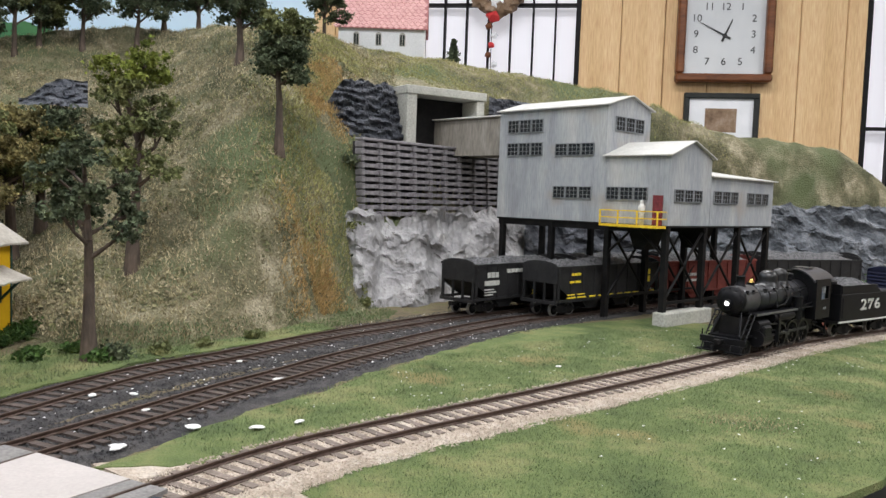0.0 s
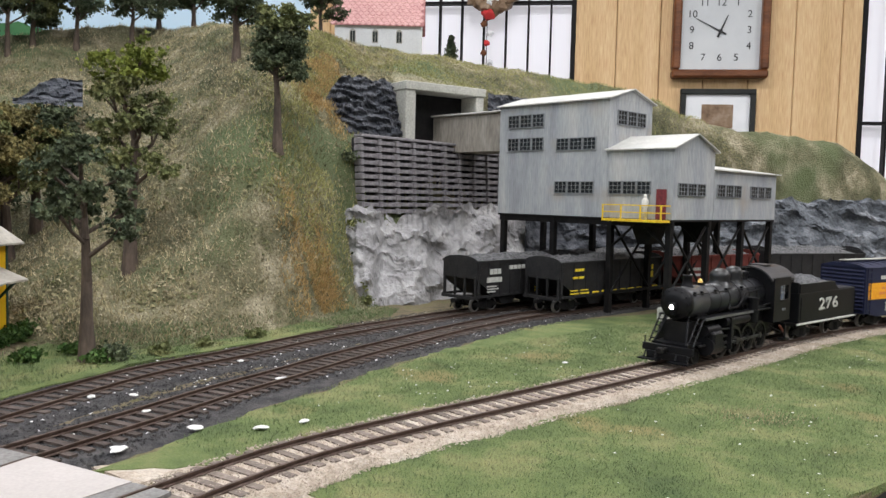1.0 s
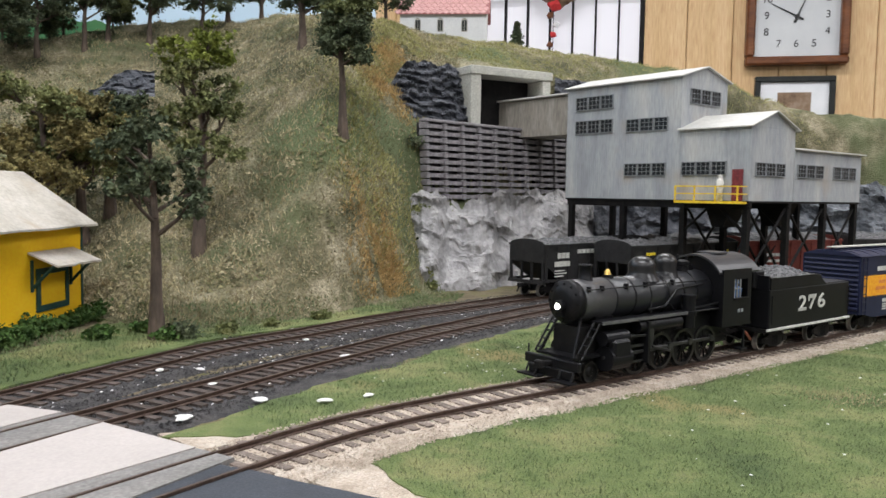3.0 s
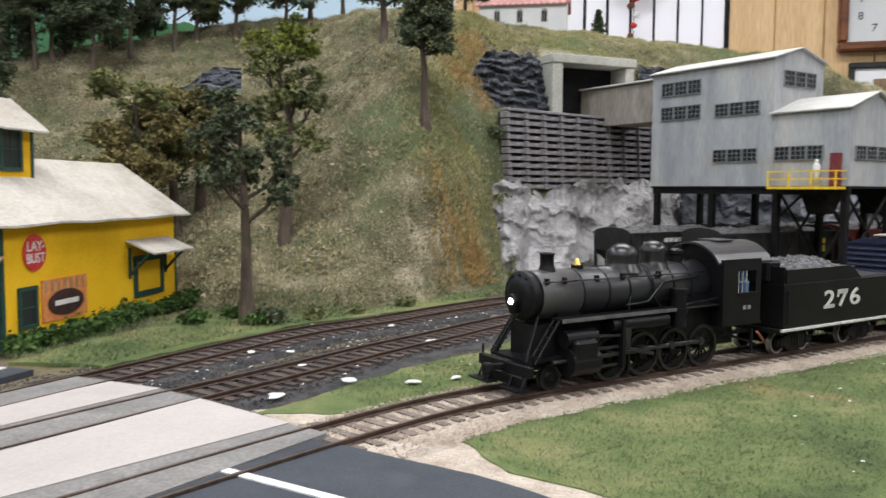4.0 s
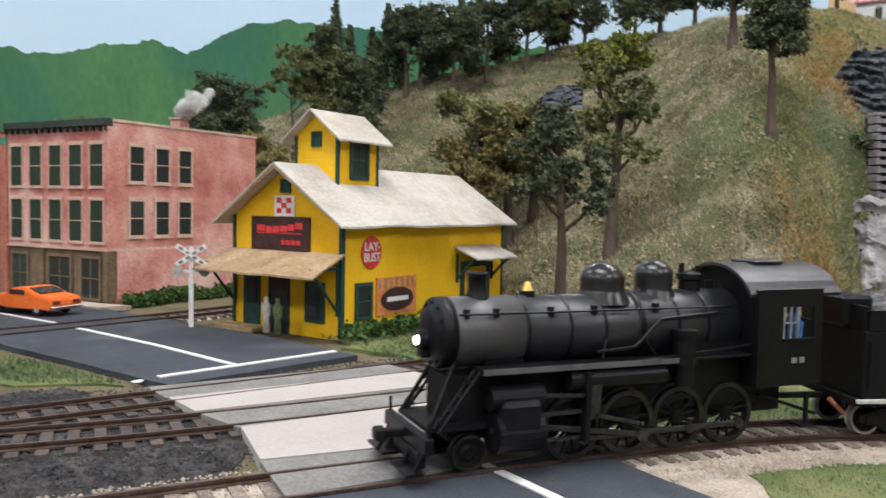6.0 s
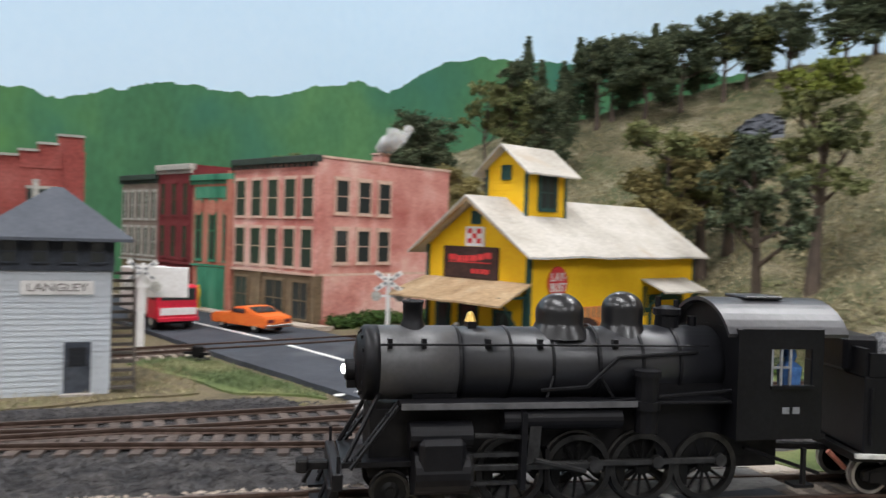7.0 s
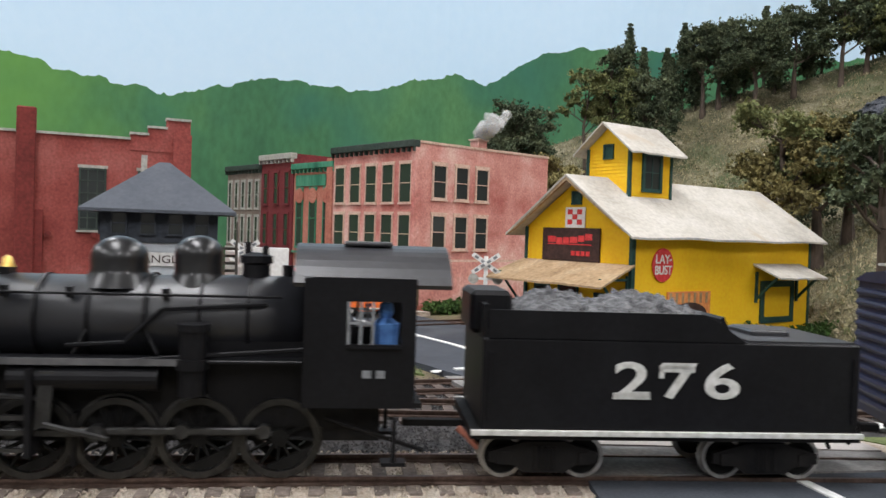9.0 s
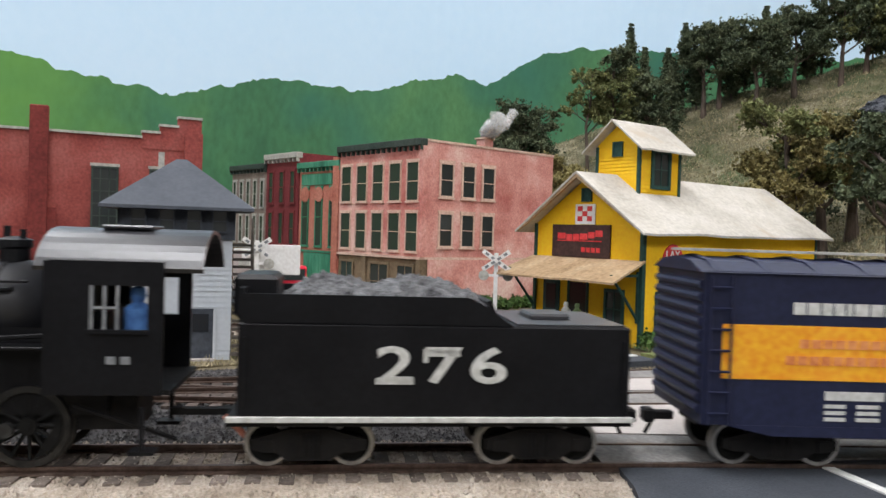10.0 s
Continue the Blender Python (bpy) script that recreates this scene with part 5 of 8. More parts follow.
def town():
    g = M["dark_glass"]
    h = shop("brick_store", "three-storey washed pink brick corner building with brown shopfront", 0.0, 0.1, 0.1165, 0.131, M["pink_brick"], M["pink_trim"], 5, 2, M["storefront"], g, M["cornice"], wide=0.68)
    for c in (0.021, 0.0415, 0.061):
        for z in (0.0435, 0.078):
            window(h, "-y", 0, c - 0.0066, c + 0.0066, z - 0.0005, z + 0.0235, M["pink_trim"], g, 1, 2, 0.0012, M["pink_trim"], M["pink_trim"])
    part("side_wall", box(0.006, 0.1305, -0.0006, 0.0, 0.0, 0.0345), M["pink_brick"], h, "washed pink brick lower side wall")
    window(h, "-y", -0.0006, 0.101, 0.109, 0.0235, 0.0305, M["pink_trim"], g, 2, 1, 0.0009)
    part("base_course", box(0.004, 0.131, -0.0014, -0.0006, 0.0, 0.005), M["salmon"], h)
    part("coping", box(0.0, 0.1315, -0.0006, 0.0016, 0.1147, 0.1163), M["pink_trim"], h)
    for a, b in ((0.006, 0.026), (0.034, 0.058), (0.078, 0.096)):
        window(h, "-x", 0, a, b, 0.003, 0.031, M["storefront"], M["cornice"] if a > 0.07 else g, 2, 2, 0.0016)
    part("pilaster", box(-0.0014, 0.0, 0.0, 0.0035, 0, 0.0345), M["storefront"], h)
    part("pilaster", box(-0.0014, 0.0, 0.062, 0.066, 0, 0.0345), M["storefront"], h)
    part("corner_pier", box(-0.0009, 0.0035, -0.0009, 0.0035, 0.0362, 0.1115), M["pink_brick"], h)
    ch = part("chimney", box(0.062, 0.071, 0.006, 0.015, 0.113, 0.1225, 0.0005), M["pink_brick"], h)
    part("chimney_cap", box(0.0612, 0.0718, 0.0052, 0.0158, 0.1225, 0.1238), M["pink_trim"], ch)
    h = shop("green_front_shop", "salmon brick shop with green front and arched windows", 0.1008, 0.162, 0.107, 0.08, M["salmon"], M["green_front"], 3, 1, M["salmon"], g, M["green_front"], 0.002, 0.5)
    part("shop_door", slab("-x", 0, 0.112, 0.152, 0.001, 0.034, 0, 0.001), M["green_front"], h, "streaked green folding shop doors")
    part("pier", box(-0.003, 0.002, 0.1008, 0.109, 0, 0.109, 0.0004), M["salmon"], h)
    part("frieze", slab("-x", 0, 0.113, 0.158, 0.0885, 0.0975, 0, 0.001), M["green_front"], h)
    for c in (0.111, 0.1314, 0.1518):
        t = lathe([(0, 0), (0.0062, 0), (0.0062, 0.0011), (0, 0.0011)], 18, Matrix.Translation((-0.0002, c, 0.081)) @ pose(0, 0, 0, 0, -90, 0))
        part("window_arch", t, M["salmon"], h)
    h = shop("maroon_shop", "three-storey maroon brick shop", 0.1625, 0.2165, 0.1165, 0.08, M["maroon"], M["maroon"], 3, 2, M["maroon"], g, M["stone_cap"], 0.001, 0.45)
    part("shop_door", slab("-x", 0, 0.17, 0.19, 0.001, 0.03, 0, 0.001), M["dark_glass"], h, "dark shop door")
    h = shop("grey_stone_shop", "grey-brown stone shop with dark cornice", 0.217, 0.282, 0.1095, 0.08, M["greybrown"], M["stone_cap"], 5, 2, M["storefront"], g, M["cornice"], 0.001, 0.5)
    # cotton smoke over the pink building's chimney
    rng = random.Random(5)
    cs = []
    for i in range(34):
        u = i / 33
        cs.append(((0.0665 + (0.001 + 0.006 * u) * rng.uniform(-1, 1), 0.0105 - 0.022 * u + (0.001 + 0.006 * u) * rng.uniform(-1, 1), 0.1250 + 0.012 * u ** 0.8 + 0.006 * u * rng.uniform(-1, 1)), 0.002 + 0.0042 * math.sin(math.pi * min(1, 0.15 + u * 0.8))))
    tuft = bmesh.new()
    for k, (p, rad) in enumerate(cs):
        c = bmesh.new()
        bmesh.ops.create_icosphere(c, subdivisions=2, radius=rad * 0.8)
        for v in c.verts:
            v.co *= 1 + 0.6 * fbm(v.co.x * 330 + k, v.co.y * 260, v.co.z * 260)
        merge(tuft, turn_to(c, Matrix.Translation(p)))
    o = obj("cotton_smoke", tuft, M["cotton"], smooth=True)
    o.matrix_basis = axes(TOWN_O, TOWN_S)
    tagged(o, "tuft of white cotton smoke standing on a chimney", "smoke tuft")


town()


def factory():
    h = thing("red_factory", axes((-0.425, 0.131), (-0.03, -1)), "red brick factory with stepped parapet and tall chimney", "building")
    b = M["red_brick"]
    part("wall", box(0, 0.34, -0.12, 0.0, 0, 0.0995), b, h)
    for x0, x1, z in ((0.0, 0.0125, 0.1115), (0.0125, 0.022, 0.1065), (0.022, 0.031, 0.1025)):
        s = part("parapet", box(x0, x1, -0.004, 0.0004, 0.094, z), b, h)
        part("coping", box(x0 - 0.0004, x1 + 0.0004, -0.0048, 0.0012, z, z + 0.0013), M["stone_cap"], s)
    part("coping", box(0.031, 0.34, -0.0048, 0.0012, 0.0995, 0.1008), M["stone_cap"], h)
    part("pier", box(-0.0006, 0.009, -0.004, 0.0018, 0, 0.1040), b, h)
    part("chimney", box(0.0765, 0.0855, -0.004, 0.004, 0, 0.1125, 0.0006), M["red_dark"], h, "dark red brick chimney stack")
    part("buttress", box(0.0725, 0.0765, -0.004, 0.0025, 0, 0.06), M["red_dark"], h)
    for a, c in ((0.0425, 0.056), (0.013, 0.027), (0.145, 0.16), (0.19, 0.205)):
        window(h, "+y", 0, a, c, 0.050, 0.083, M["cornice"], M["dark_glass"], 3, 5, 0.001, M["stone_cap"], M["stone_cap"], 0.0003)
    for a in (0.048, 0.07):
        part("pipe_stub", rod((a, 0.0, 0.0475), (a, 0.004, 0.0475), 0.0016, seg=8), M["red_dark"], h)
    return h


factory()


# ---- signal tower ----
def tower():
    h = thing("signal_tower", axes((-0.2885, 0.0795), (0.186, 0.982)), "pale grey clapboard signal tower with dark upper storey", "tower")
    Wd, D = 0.0405, 0.033
    wl, dk = M["tower_wall"], M["tower_dark"]
    part("wall", lap_wall("-y", 0, 0, Wd, 0, 0.0478, 0.0021, 0.00025), wl, h)
    part("wall", lap_wall("+y", D, 0, Wd, 0, 0.0478, 0.0021, 0.00025), wl, h)
    part("wall", lap_wall("-x", 0, 0, D, 0, 0.0478, 0.0021, 0.00025), wl, h)
    part("wall", lap_wall("+x", Wd, 0, D, 0, 0.0478, 0.0021, 0.00025), wl, h)
    up = part("upper_storey", box(-0.001, Wd + 0.001, -0.001, D + 0.001, 0.0475, 0.0605), dk, h, "slate-blue upper storey with a band of windows")
    for a in (0.0035, 0.0138, 0.0238, 0.0335):
        w = window(up, "-y", -0.001, a - 0.001, a + 0.0052, 0.0502, 0.0592, dk, M["dark_glass"], 1, 2, 0.0007)
    for a in (0.003, 0.0125, 0.022):
        window(up, "-x", -0.001, a, a + 0.0055, 0.0502, 0.0592, dk, M["dark_glass"], 1, 2, 0.0007)
    o = 0.0078
    bm = bmesh.new()
    base = [bm.verts.new(p) for p in ((-o, -o, 0.0600), (Wd + o, -o, 0.0600), (Wd + o, D + o, 0.0600), (-o, D + o, 0.0600))]
    low = [bm.verts.new(v.co - Vector((0, 0, 0.0012))) for v in base]
    r0, r1 = bm.verts.new((Wd / 2 - 0.002, D / 2, 0.0795)), bm.verts.new((Wd / 2 + 0.002, D / 2, 0.0795))
    bm.faces.new((base[0], base[1], r1, r0))
    bm.faces.new((base[1], base[2], r1))
    bm.faces.new((base[2], base[3], r0, r1))
    bm.faces.new((base[3], base[0], r0))
    bm.faces.new(low[::-1])
    for i in range(4):
        bm.faces.new((base[i], low[i], low[(i + 1) % 4], base[(i + 1) % 4]))
    bmesh.ops.recalc_face_normals(bm, faces=bm.faces[:])
    part("roof", bm, M["tower_roof"], h, "grey hipped shingle roof")
    part("stove_pipe", rod((0.012, D * 0.7, 0.066), (0.012, D * 0.7, 0.0825), 0.0012, seg=8), M["stone_cap"], h)
    s = part("name_board", slab("-y", 0, 0.0095, 0.0345, 0.0385, 0.0438, 0.0003, 0.0009, bevel=0.0002), M["sign_white"], h, "white station name board")
    letters("LANGLEY", 0.0042, M["letter_dark"], s, on_face("-y", 0, 0.022, 0.0411, 0.001), width=0.0205)
    part("name_board", slab("-x", 0, 0.008, 0.02, 0.0385, 0.0438, 0.0003, 0.0009), M["sign_white"], h)
    d = part("door", slab("-y", 0, 0.0245, 0.034, 0.0008, 0.0205, 0.0003, 0.0007), dk, h, "slate-blue panelled door")
    for a, b in ((0.0235, 0.0245), (0.034, 0.035)):
        part("door_frame", slab("-y", 0, a, b, 0.0, 0.0215, 0.0003, 0.0011), M["tower_wall"], d)
    part("door_panel", slab("-y", 0, 0.0262, 0.0323, 0.0115, 0.0185, 0.0007, 0.0009), M["mine_window"], d)
    part("door_step", box(0.0238, 0.0348, -0.004, -0.0005, -0.001, 0.0012), M["concrete"], h)
    part("window", slab("-x", 0, 0.012, 0.019, 0.004, 0.021, 0.0003, 0.0008), dk, h)
    # outside stair on the far side of the end wall
    n = 15
    for i in range(n):
        z = 0.0455 * (i + 1) / n
        y = -0.001 + 0.034 * i / n
        part("stair_tread", box(Wd + 0.0008, Wd + 0.0088, y, y + 0.0031, z - 0.0011, z), M["stair_wood"], h)
    for x in (Wd + 0.0006, Wd + 0.009):
        part("stringer", prism([(-0.002, 0.0), (0.002, 0.0), (0.035, 0.0455), (0.035, 0.0425 + 0.0045), (0.031, 0.0465)], "x", x - 0.0006, x), M["stair_wood"], h)
    for i in range(5):
        y = -0.001 + 0.034 * i / 4
        z = 0.0445 * i / 4
        part("stair_post", box(Wd + 0.0086, Wd + 0.0094, y - 0.0004, y + 0.0004, z, z + 0.012), M["stair_wood"], h)
    part("handrail", rod((Wd + 0.009, -0.001, 0.0118), (Wd + 0.009, 0.033, 0.0565), 0.0005, seg=6), M["stair_wood"], h)
    return h


tower()


# ---- church on the hill ----
def church():
    a, b = Vector((-0.2726, 1.0924)), Vector((-0.1583, 1.109))
    h = thing("church", axes((a.x, a.y, 0.262), (b - a).normalized()), "white chapel with arched windows and pink shingle roof", "building")
    L, D, E, R = (b - a).length, 0.06, 0.057, 0.10
    part("wall", box(0, L, 0, D, -0.02, E), M["church_wall"], h)
    part("wall", prism([(0, E), (D, E), (D / 2, R)], "x", 0, L), M["church_wall"], h)
    for k, (e, sg) in enumerate(((-0.004, 0), (D + 0.004, 1))):
        r = part("roof", roof_plane((-0.004, e, E - 0.004), (L + 0.004, e, E - 0.004), (L + 0.004, D / 2, R + 0.001), (-0.004, D / 2, R + 0.001), 0.0012), M["church_roof"], h, "pink scalloped shingle roof")
        if k == 0:
            sl = Vector((0, D / 2 + 0.004, R + 0.005 - E))
            for j in range(9):
                for i in range(15):
                    u0 = (j + 0.5) / 9.5
                    p = Vector((-0.003 + (L + 0.006) * (i + 0.5 * (j % 2)) / 15, e, E - 0.004)) + sl * u0
                    part("shingle", turn_to(box(-0.0031, 0.0031, -0.0004, 0.0004, -0.0031, 0.0031), Matrix.Translation(p) @ pose(0, 0, 0, -34.5) @ pose(0, 0, 0, 0, 45, 0)), M["church_shingle"], r)
    for x in (0.024, 0.054, 0.086):
        w = part("window", box(x - 0.0042, x + 0.0042, -0.0006, 0, 0.03, 0.044), M["stone_cap"], h)
        part("window_arch", lathe([(0, 0), (0.0042, 0), (0.0042, 0.0006), (0, 0.0006)], 16, Matrix.Translation((x, 0.0, 0.044)) @ pose(0, 0, 0, 90)), M["stone_cap"], w)
        part("lancet", box(x - 0.003, x - 0.0004, -0.0009, -0.0006, 0.031, 0.045), M["dark_glass"], w)
        part("lancet", box(x + 0.0004, x + 0.003, -0.0009, -0.0006, 0.031, 0.045), M["dark_glass"], w)


church()


# ---- clock and picture on the panelled wall ----
def clock():
    h = thing("wall_clock", Matrix.Translation((0.537, WY, 0.648)), "square wooden wall clock with silver dial on the panelling", "clock")
    w = 0.151
    for x0, x1, z0, z1 in ((-w, w, w - 0.020, w), (-w, w, -w, -w + 0.026), (-w, -w + 0.026, -w + 0.026, w - 0.020), (w - 0.026, w, -w + 0.026, w - 0.020)):
        part("frame", box(x0, x1, -0.045, 0, z0, z1, 0.006), M["clock_wood"], h)
    d = part("dial", box(-w + 0.024, w - 0.024, -0.02, -0.002, -w + 0.024, w - 0.018), M["clock_face"], h, "brushed silver dial")
    for i in range(1, 13):
        a = radians(90 - 30 * i)
        k = min(1 / max(abs(math.cos(a)), abs(math.sin(a))), 1.18)
        letters(str(i), 0.033, M["clock_ink"], d, Matrix.Translation((0.090 * k * math.cos(a), -0.0206, 0.088 * k * math.sin(a) + 0.004)) @ pose(0, 0, 0, 90), extrude=0.0003)
    for ang, ln, wd in ((90 - 23, 0.056, 0.004), (90 - 298, 0.088, 0.003)):
        a = radians(ang)
        part("clock_pointer", rod((-0.02 * math.cos(a), -0.023, -0.02 * math.sin(a)), (ln * math.cos(a), -0.023, ln * math.sin(a)), wd, 0.001, 6), M["clock_ink"], h)
    part("hub", lathe([(0, 0), (0.007, 0), (0.007, 0.004), (0, 0.004)], 14, Matrix.Translation((0, -0.022, 0)) @ pose(0, 0, 0, 90)), M["clock_ink"], h)


clock()


def picture():
    h = thing("framed_picture", Matrix.Translation((0.540, WY, 0.372)), "black-framed sepia print with wide white mat", "picture")
    a, b = 0.119, 0.092
    for x0, x1, z0, z1 in ((-a, a, b - 0.017, b), (-a, a, -b, -b + 0.017), (-a, -a + 0.017, -b + 0.017, b - 0.017), (a - 0.017, a, -b + 0.017, b - 0.017)):
        part("frame", box(x0, x1, -0.022, 0, z0, z1, 0.002), M["fascia"], h)
    m = part("mat", box(-a + 0.015, a - 0.015, -0.01, -0.002, -b + 0.015, b - 0.015), M["mat_board"], h)
    part("print", box(-0.05, 0.05, -0.0115, -0.01, -0.035, 0.042), M["print"], m)


picture()


# ---- trees ----
def branchy(rng, height, trunk_r, limbs, start, spread, lean=0.04, split=3):
    """Trunk and limbs; returns the mesh and the ends of the limbs."""
    bm = bmesh.new()
    ends = []
    p, r = Vector((0, 0, -0.004)), trunk_r
    steps = 5
    top = height * 0.86
    pts = [Vector((0, 0, -0.004))]
    for i in range(1, steps + 1):
        pts.append(Vector((lean * height * rng.uniform(-1, 1) * i / steps, lean * height * rng.uniform(-1, 1) * i / steps, top * i / steps)))
    for i in range(steps):
        rod(pts[i], pts[i + 1], trunk_r * (1 - 0.78 * i / steps) * (1.35 if i == 0 else 1), trunk_r * (1 - 0.78 * (i + 1) / steps), 8, bm)
    ends.append(pts[-1])
    for k in range(limbs):
        u = start + (0.92 - start) * (k + rng.uniform(0, 0.8)) / limbs
        j = min(steps - 1, int(u * steps))
        b = pts[j].lerp(pts[j + 1], u * steps - j)
        a = 2.4 * k + rng.uniform(-0.5, 0.5)
        ln = spread * height * (1.05 - 0.55 * u) * rng.uniform(0.75, 1.2)
        d = Vector((math.cos(a), math.sin(a), rng.uniform(0.45, 1.0))).normalized()
        m1 = b + d * ln * 0.55
        rr = trunk_r * 0.45 * (1.1 - 0.6 * u)
        rod(b, m1, rr, rr * 0.7, 6, bm)
        for q in range(split):
            d2 = (d + Vector((rng.uniform(-0.6, 0.6), rng.uniform(-0.6, 0.6), rng.uniform(-0.1, 0.6)))).normalized()
            e = m1 + d2 * ln * rng.uniform(0.35, 0.6)
            rod(m1, e, rr * 0.6, rr * 0.2, 5, bm)
            ends.append(e)
    return bm, ends


def tree(x, y, height, mat, label, seed, limbs=7, start=0.35, spread=0.32, clump=0.011, per=150, trunk=0.0032, z=None, tops=None, leaf=0.0013, name="tree", group="trees on the hill"):
    rng = random.Random(seed)
    nrng = np.random.default_rng(seed)
    h = thing(name, Matrix.Translation((x, y, hill_at(x, y) - 0.001 if z is None else z)), label, "tree", group)
    bm, ends = branchy(rng, height, trunk, limbs, start, spread)
    part("trunk", bm, M["trunk"], h)
    cs = []
    for e in ends:
        for k in range(5):
            cs.append(((e.x + rng.uniform(-1, 1) * clump * 1.15, e.y + rng.uniform(-1, 1) * clump * 1.15, e.z + rng.uniform(-0.7, 0.8) * clump), clump * rng.uniform(0.25, 0.62)))
    # highest clumps take tops; a paler one paints light onto the crown
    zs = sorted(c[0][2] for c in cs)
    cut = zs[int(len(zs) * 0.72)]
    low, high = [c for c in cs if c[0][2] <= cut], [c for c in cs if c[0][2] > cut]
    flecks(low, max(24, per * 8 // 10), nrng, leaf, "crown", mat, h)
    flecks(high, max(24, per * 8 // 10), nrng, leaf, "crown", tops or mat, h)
    return h


def conifer(x, y, height, seed, z=None):
    rng = np.random.default_rng(seed)
    h = thing("conifer", Matrix.Translation((x, y, hill_at(x, y) - 0.001 if z is None else z)), "dark green bottlebrush conifer on the ridge", "tree", "conifers on the ridge")
    part("trunk", rod((0, 0, -0.003), (0, 0, height * 0.95), height * 0.02, height * 0.004, 6), M["trunk"], h)
    cs = []
    for i in range(22):
        u = i / 21
        r = height * 0.17 * (1 - u) * (0.7 + 0.5 * ((i * 7) % 5) / 4) + 0.002
        for k in range(5):
            a = k * 1.2566 + i
            cs.append(((0.6 * r * math.cos(a), 0.6 * r * math.sin(a), height * (0.14 + 0.86 * u)), r * 0.55))
    flecks(cs, 18, rng, 0.0017, "crown", M["leaf_dark"], h)


def spot(th, r):
    return polar(th, r)


OL, GO, DK, LM = M["leaf"], M["leaf_gold"], M["leaf_dark"], M["leaf_lit"]
tree(-0.2045, 0.4095, 0.122, DK, "sparse dark green model tree at the hill's foot", 3, 11, 0.48, 0.27, 0.0060, 24, 0.0038, z=0.0, leaf=0.0014)
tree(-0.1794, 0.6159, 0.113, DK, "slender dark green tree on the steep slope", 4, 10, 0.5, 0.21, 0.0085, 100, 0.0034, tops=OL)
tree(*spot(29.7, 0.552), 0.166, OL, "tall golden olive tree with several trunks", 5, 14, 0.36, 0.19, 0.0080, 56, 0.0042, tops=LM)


def tree_up_to(th, r, top, mat, label, seed, limbs=9, start=0.35, spread=0.32, clump=0.0105, per=120, trunk=0.0035, **more):
    """A tree on the slope whose crown ends at a known height."""
    x, y = spot(th, r)
    base = hill_at(x, y)
    tree(x, y, (top - base) * 0.95, mat, label, seed, limbs, start, spread, clump, per, trunk, **more)


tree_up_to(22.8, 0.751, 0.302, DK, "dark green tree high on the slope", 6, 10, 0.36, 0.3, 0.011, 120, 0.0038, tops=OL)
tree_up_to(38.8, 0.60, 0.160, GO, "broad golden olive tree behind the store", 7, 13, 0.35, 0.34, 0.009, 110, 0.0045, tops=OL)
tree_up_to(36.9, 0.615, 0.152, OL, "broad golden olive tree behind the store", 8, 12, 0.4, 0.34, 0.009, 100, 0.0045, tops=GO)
tree_up_to(35.2, 0.635, 0.158, DK, "dark green tree behind the store", 9, 9, 0.4, 0.26, 0.0095, 120, 0.004)
tree_up_to(42.4, 0.60, 0.088, OL, "low olive tree behind the store", 10, 8, 0.25, 0.4, 0.011, 150, 0.0035)
tree_up_to(50.8, 0.86, 0.278, OL, "tall grey-olive tree on the far slope", 11, 12, 0.32, 0.2, 0.0095, 110, 0.0045, tops=DK)
tree_up_to(52.4, 0.84, 0.250, OL, "thin branching tree on the far slope", 12, 8, 0.5, 0.26, 0.006, 45, 0.0026)
tree_up_to(48.4, 0.86, 0.240, DK, "dark green tree on the far slope", 13, 10, 0.2, 0.27, 0.010, 150, 0.0035)
tree_up_to(41.6, 0.925, 0.298, DK, "dark tree with a bare trunk on the slope", 14, 10, 0.48, 0.34, 0.0115, 150, 0.003)
tree_up_to(57.2, 0.84, 0.203, DK, "dark dense tree behind the pink building", 15, 13, 0.3, 0.3, 0.012, 190, 0.004)
tree_up_to(53.8, 0.75, 0.137, GO, "small golden tree beyond the pink building", 16, 8, 0.3, 0.3, 0.009, 140, 0.003)
tree_up_to(66.0, 0.76, 0.158, OL, "olive tree behind the shop row", 17, 10, 0.4, 0.24, 0.009, 120, 0.003)
RIDGE = ((44.9, 0.975, 0.312, DK), (43.9, 0.985, 0.322, DK), (39.3, 0.98, 0.330, DK), (36.6, 0.98, 0.338, DK), (35.2, 0.99, 0.335, OL), (32.7, 0.985, 0.345, DK), (29.4, 0.985, 0.345, DK), (27.7, 1.0, 0.350, DK), (25.5, 1.0, 0.352, DK), (17.0, 1.0, 0.365, DK))
for k, (th, r, top, mt) in enumerate(RIDGE):
    tree_up_to(th, r, top, mt, "dark green tree standing on the ridge", 30 + k, 10, 0.34, 0.33, 0.0105, 100, 0.0029)
for k, (th, r, top) in enumerate(((49.9, 1.02, 0.32), (48.9, 1.0, 0.285), (47.4, 1.03, 0.29), (46.3, 1.02, 0.318), (47.0, 0.99, 0.27), (45.4, 1.0, 0.275), (43.2, 1.0, 0.285), (42.4, 1.02, 0.302), (41.2, 1.02, 0.332), (40.5, 1.0, 0.295), (38.6, 1.01, 0.30), (37.8, 1.03, 0.34), (34.9, 1.02, 0.32), (34.2, 1.04, 0.33))):
    x, y = spot(th, r)
    conifer(x, y, (top - hill_at(x, y)) * 0.98, 70 + k)
conifer(*spot(7.9, 1.03), 0.032, 99)


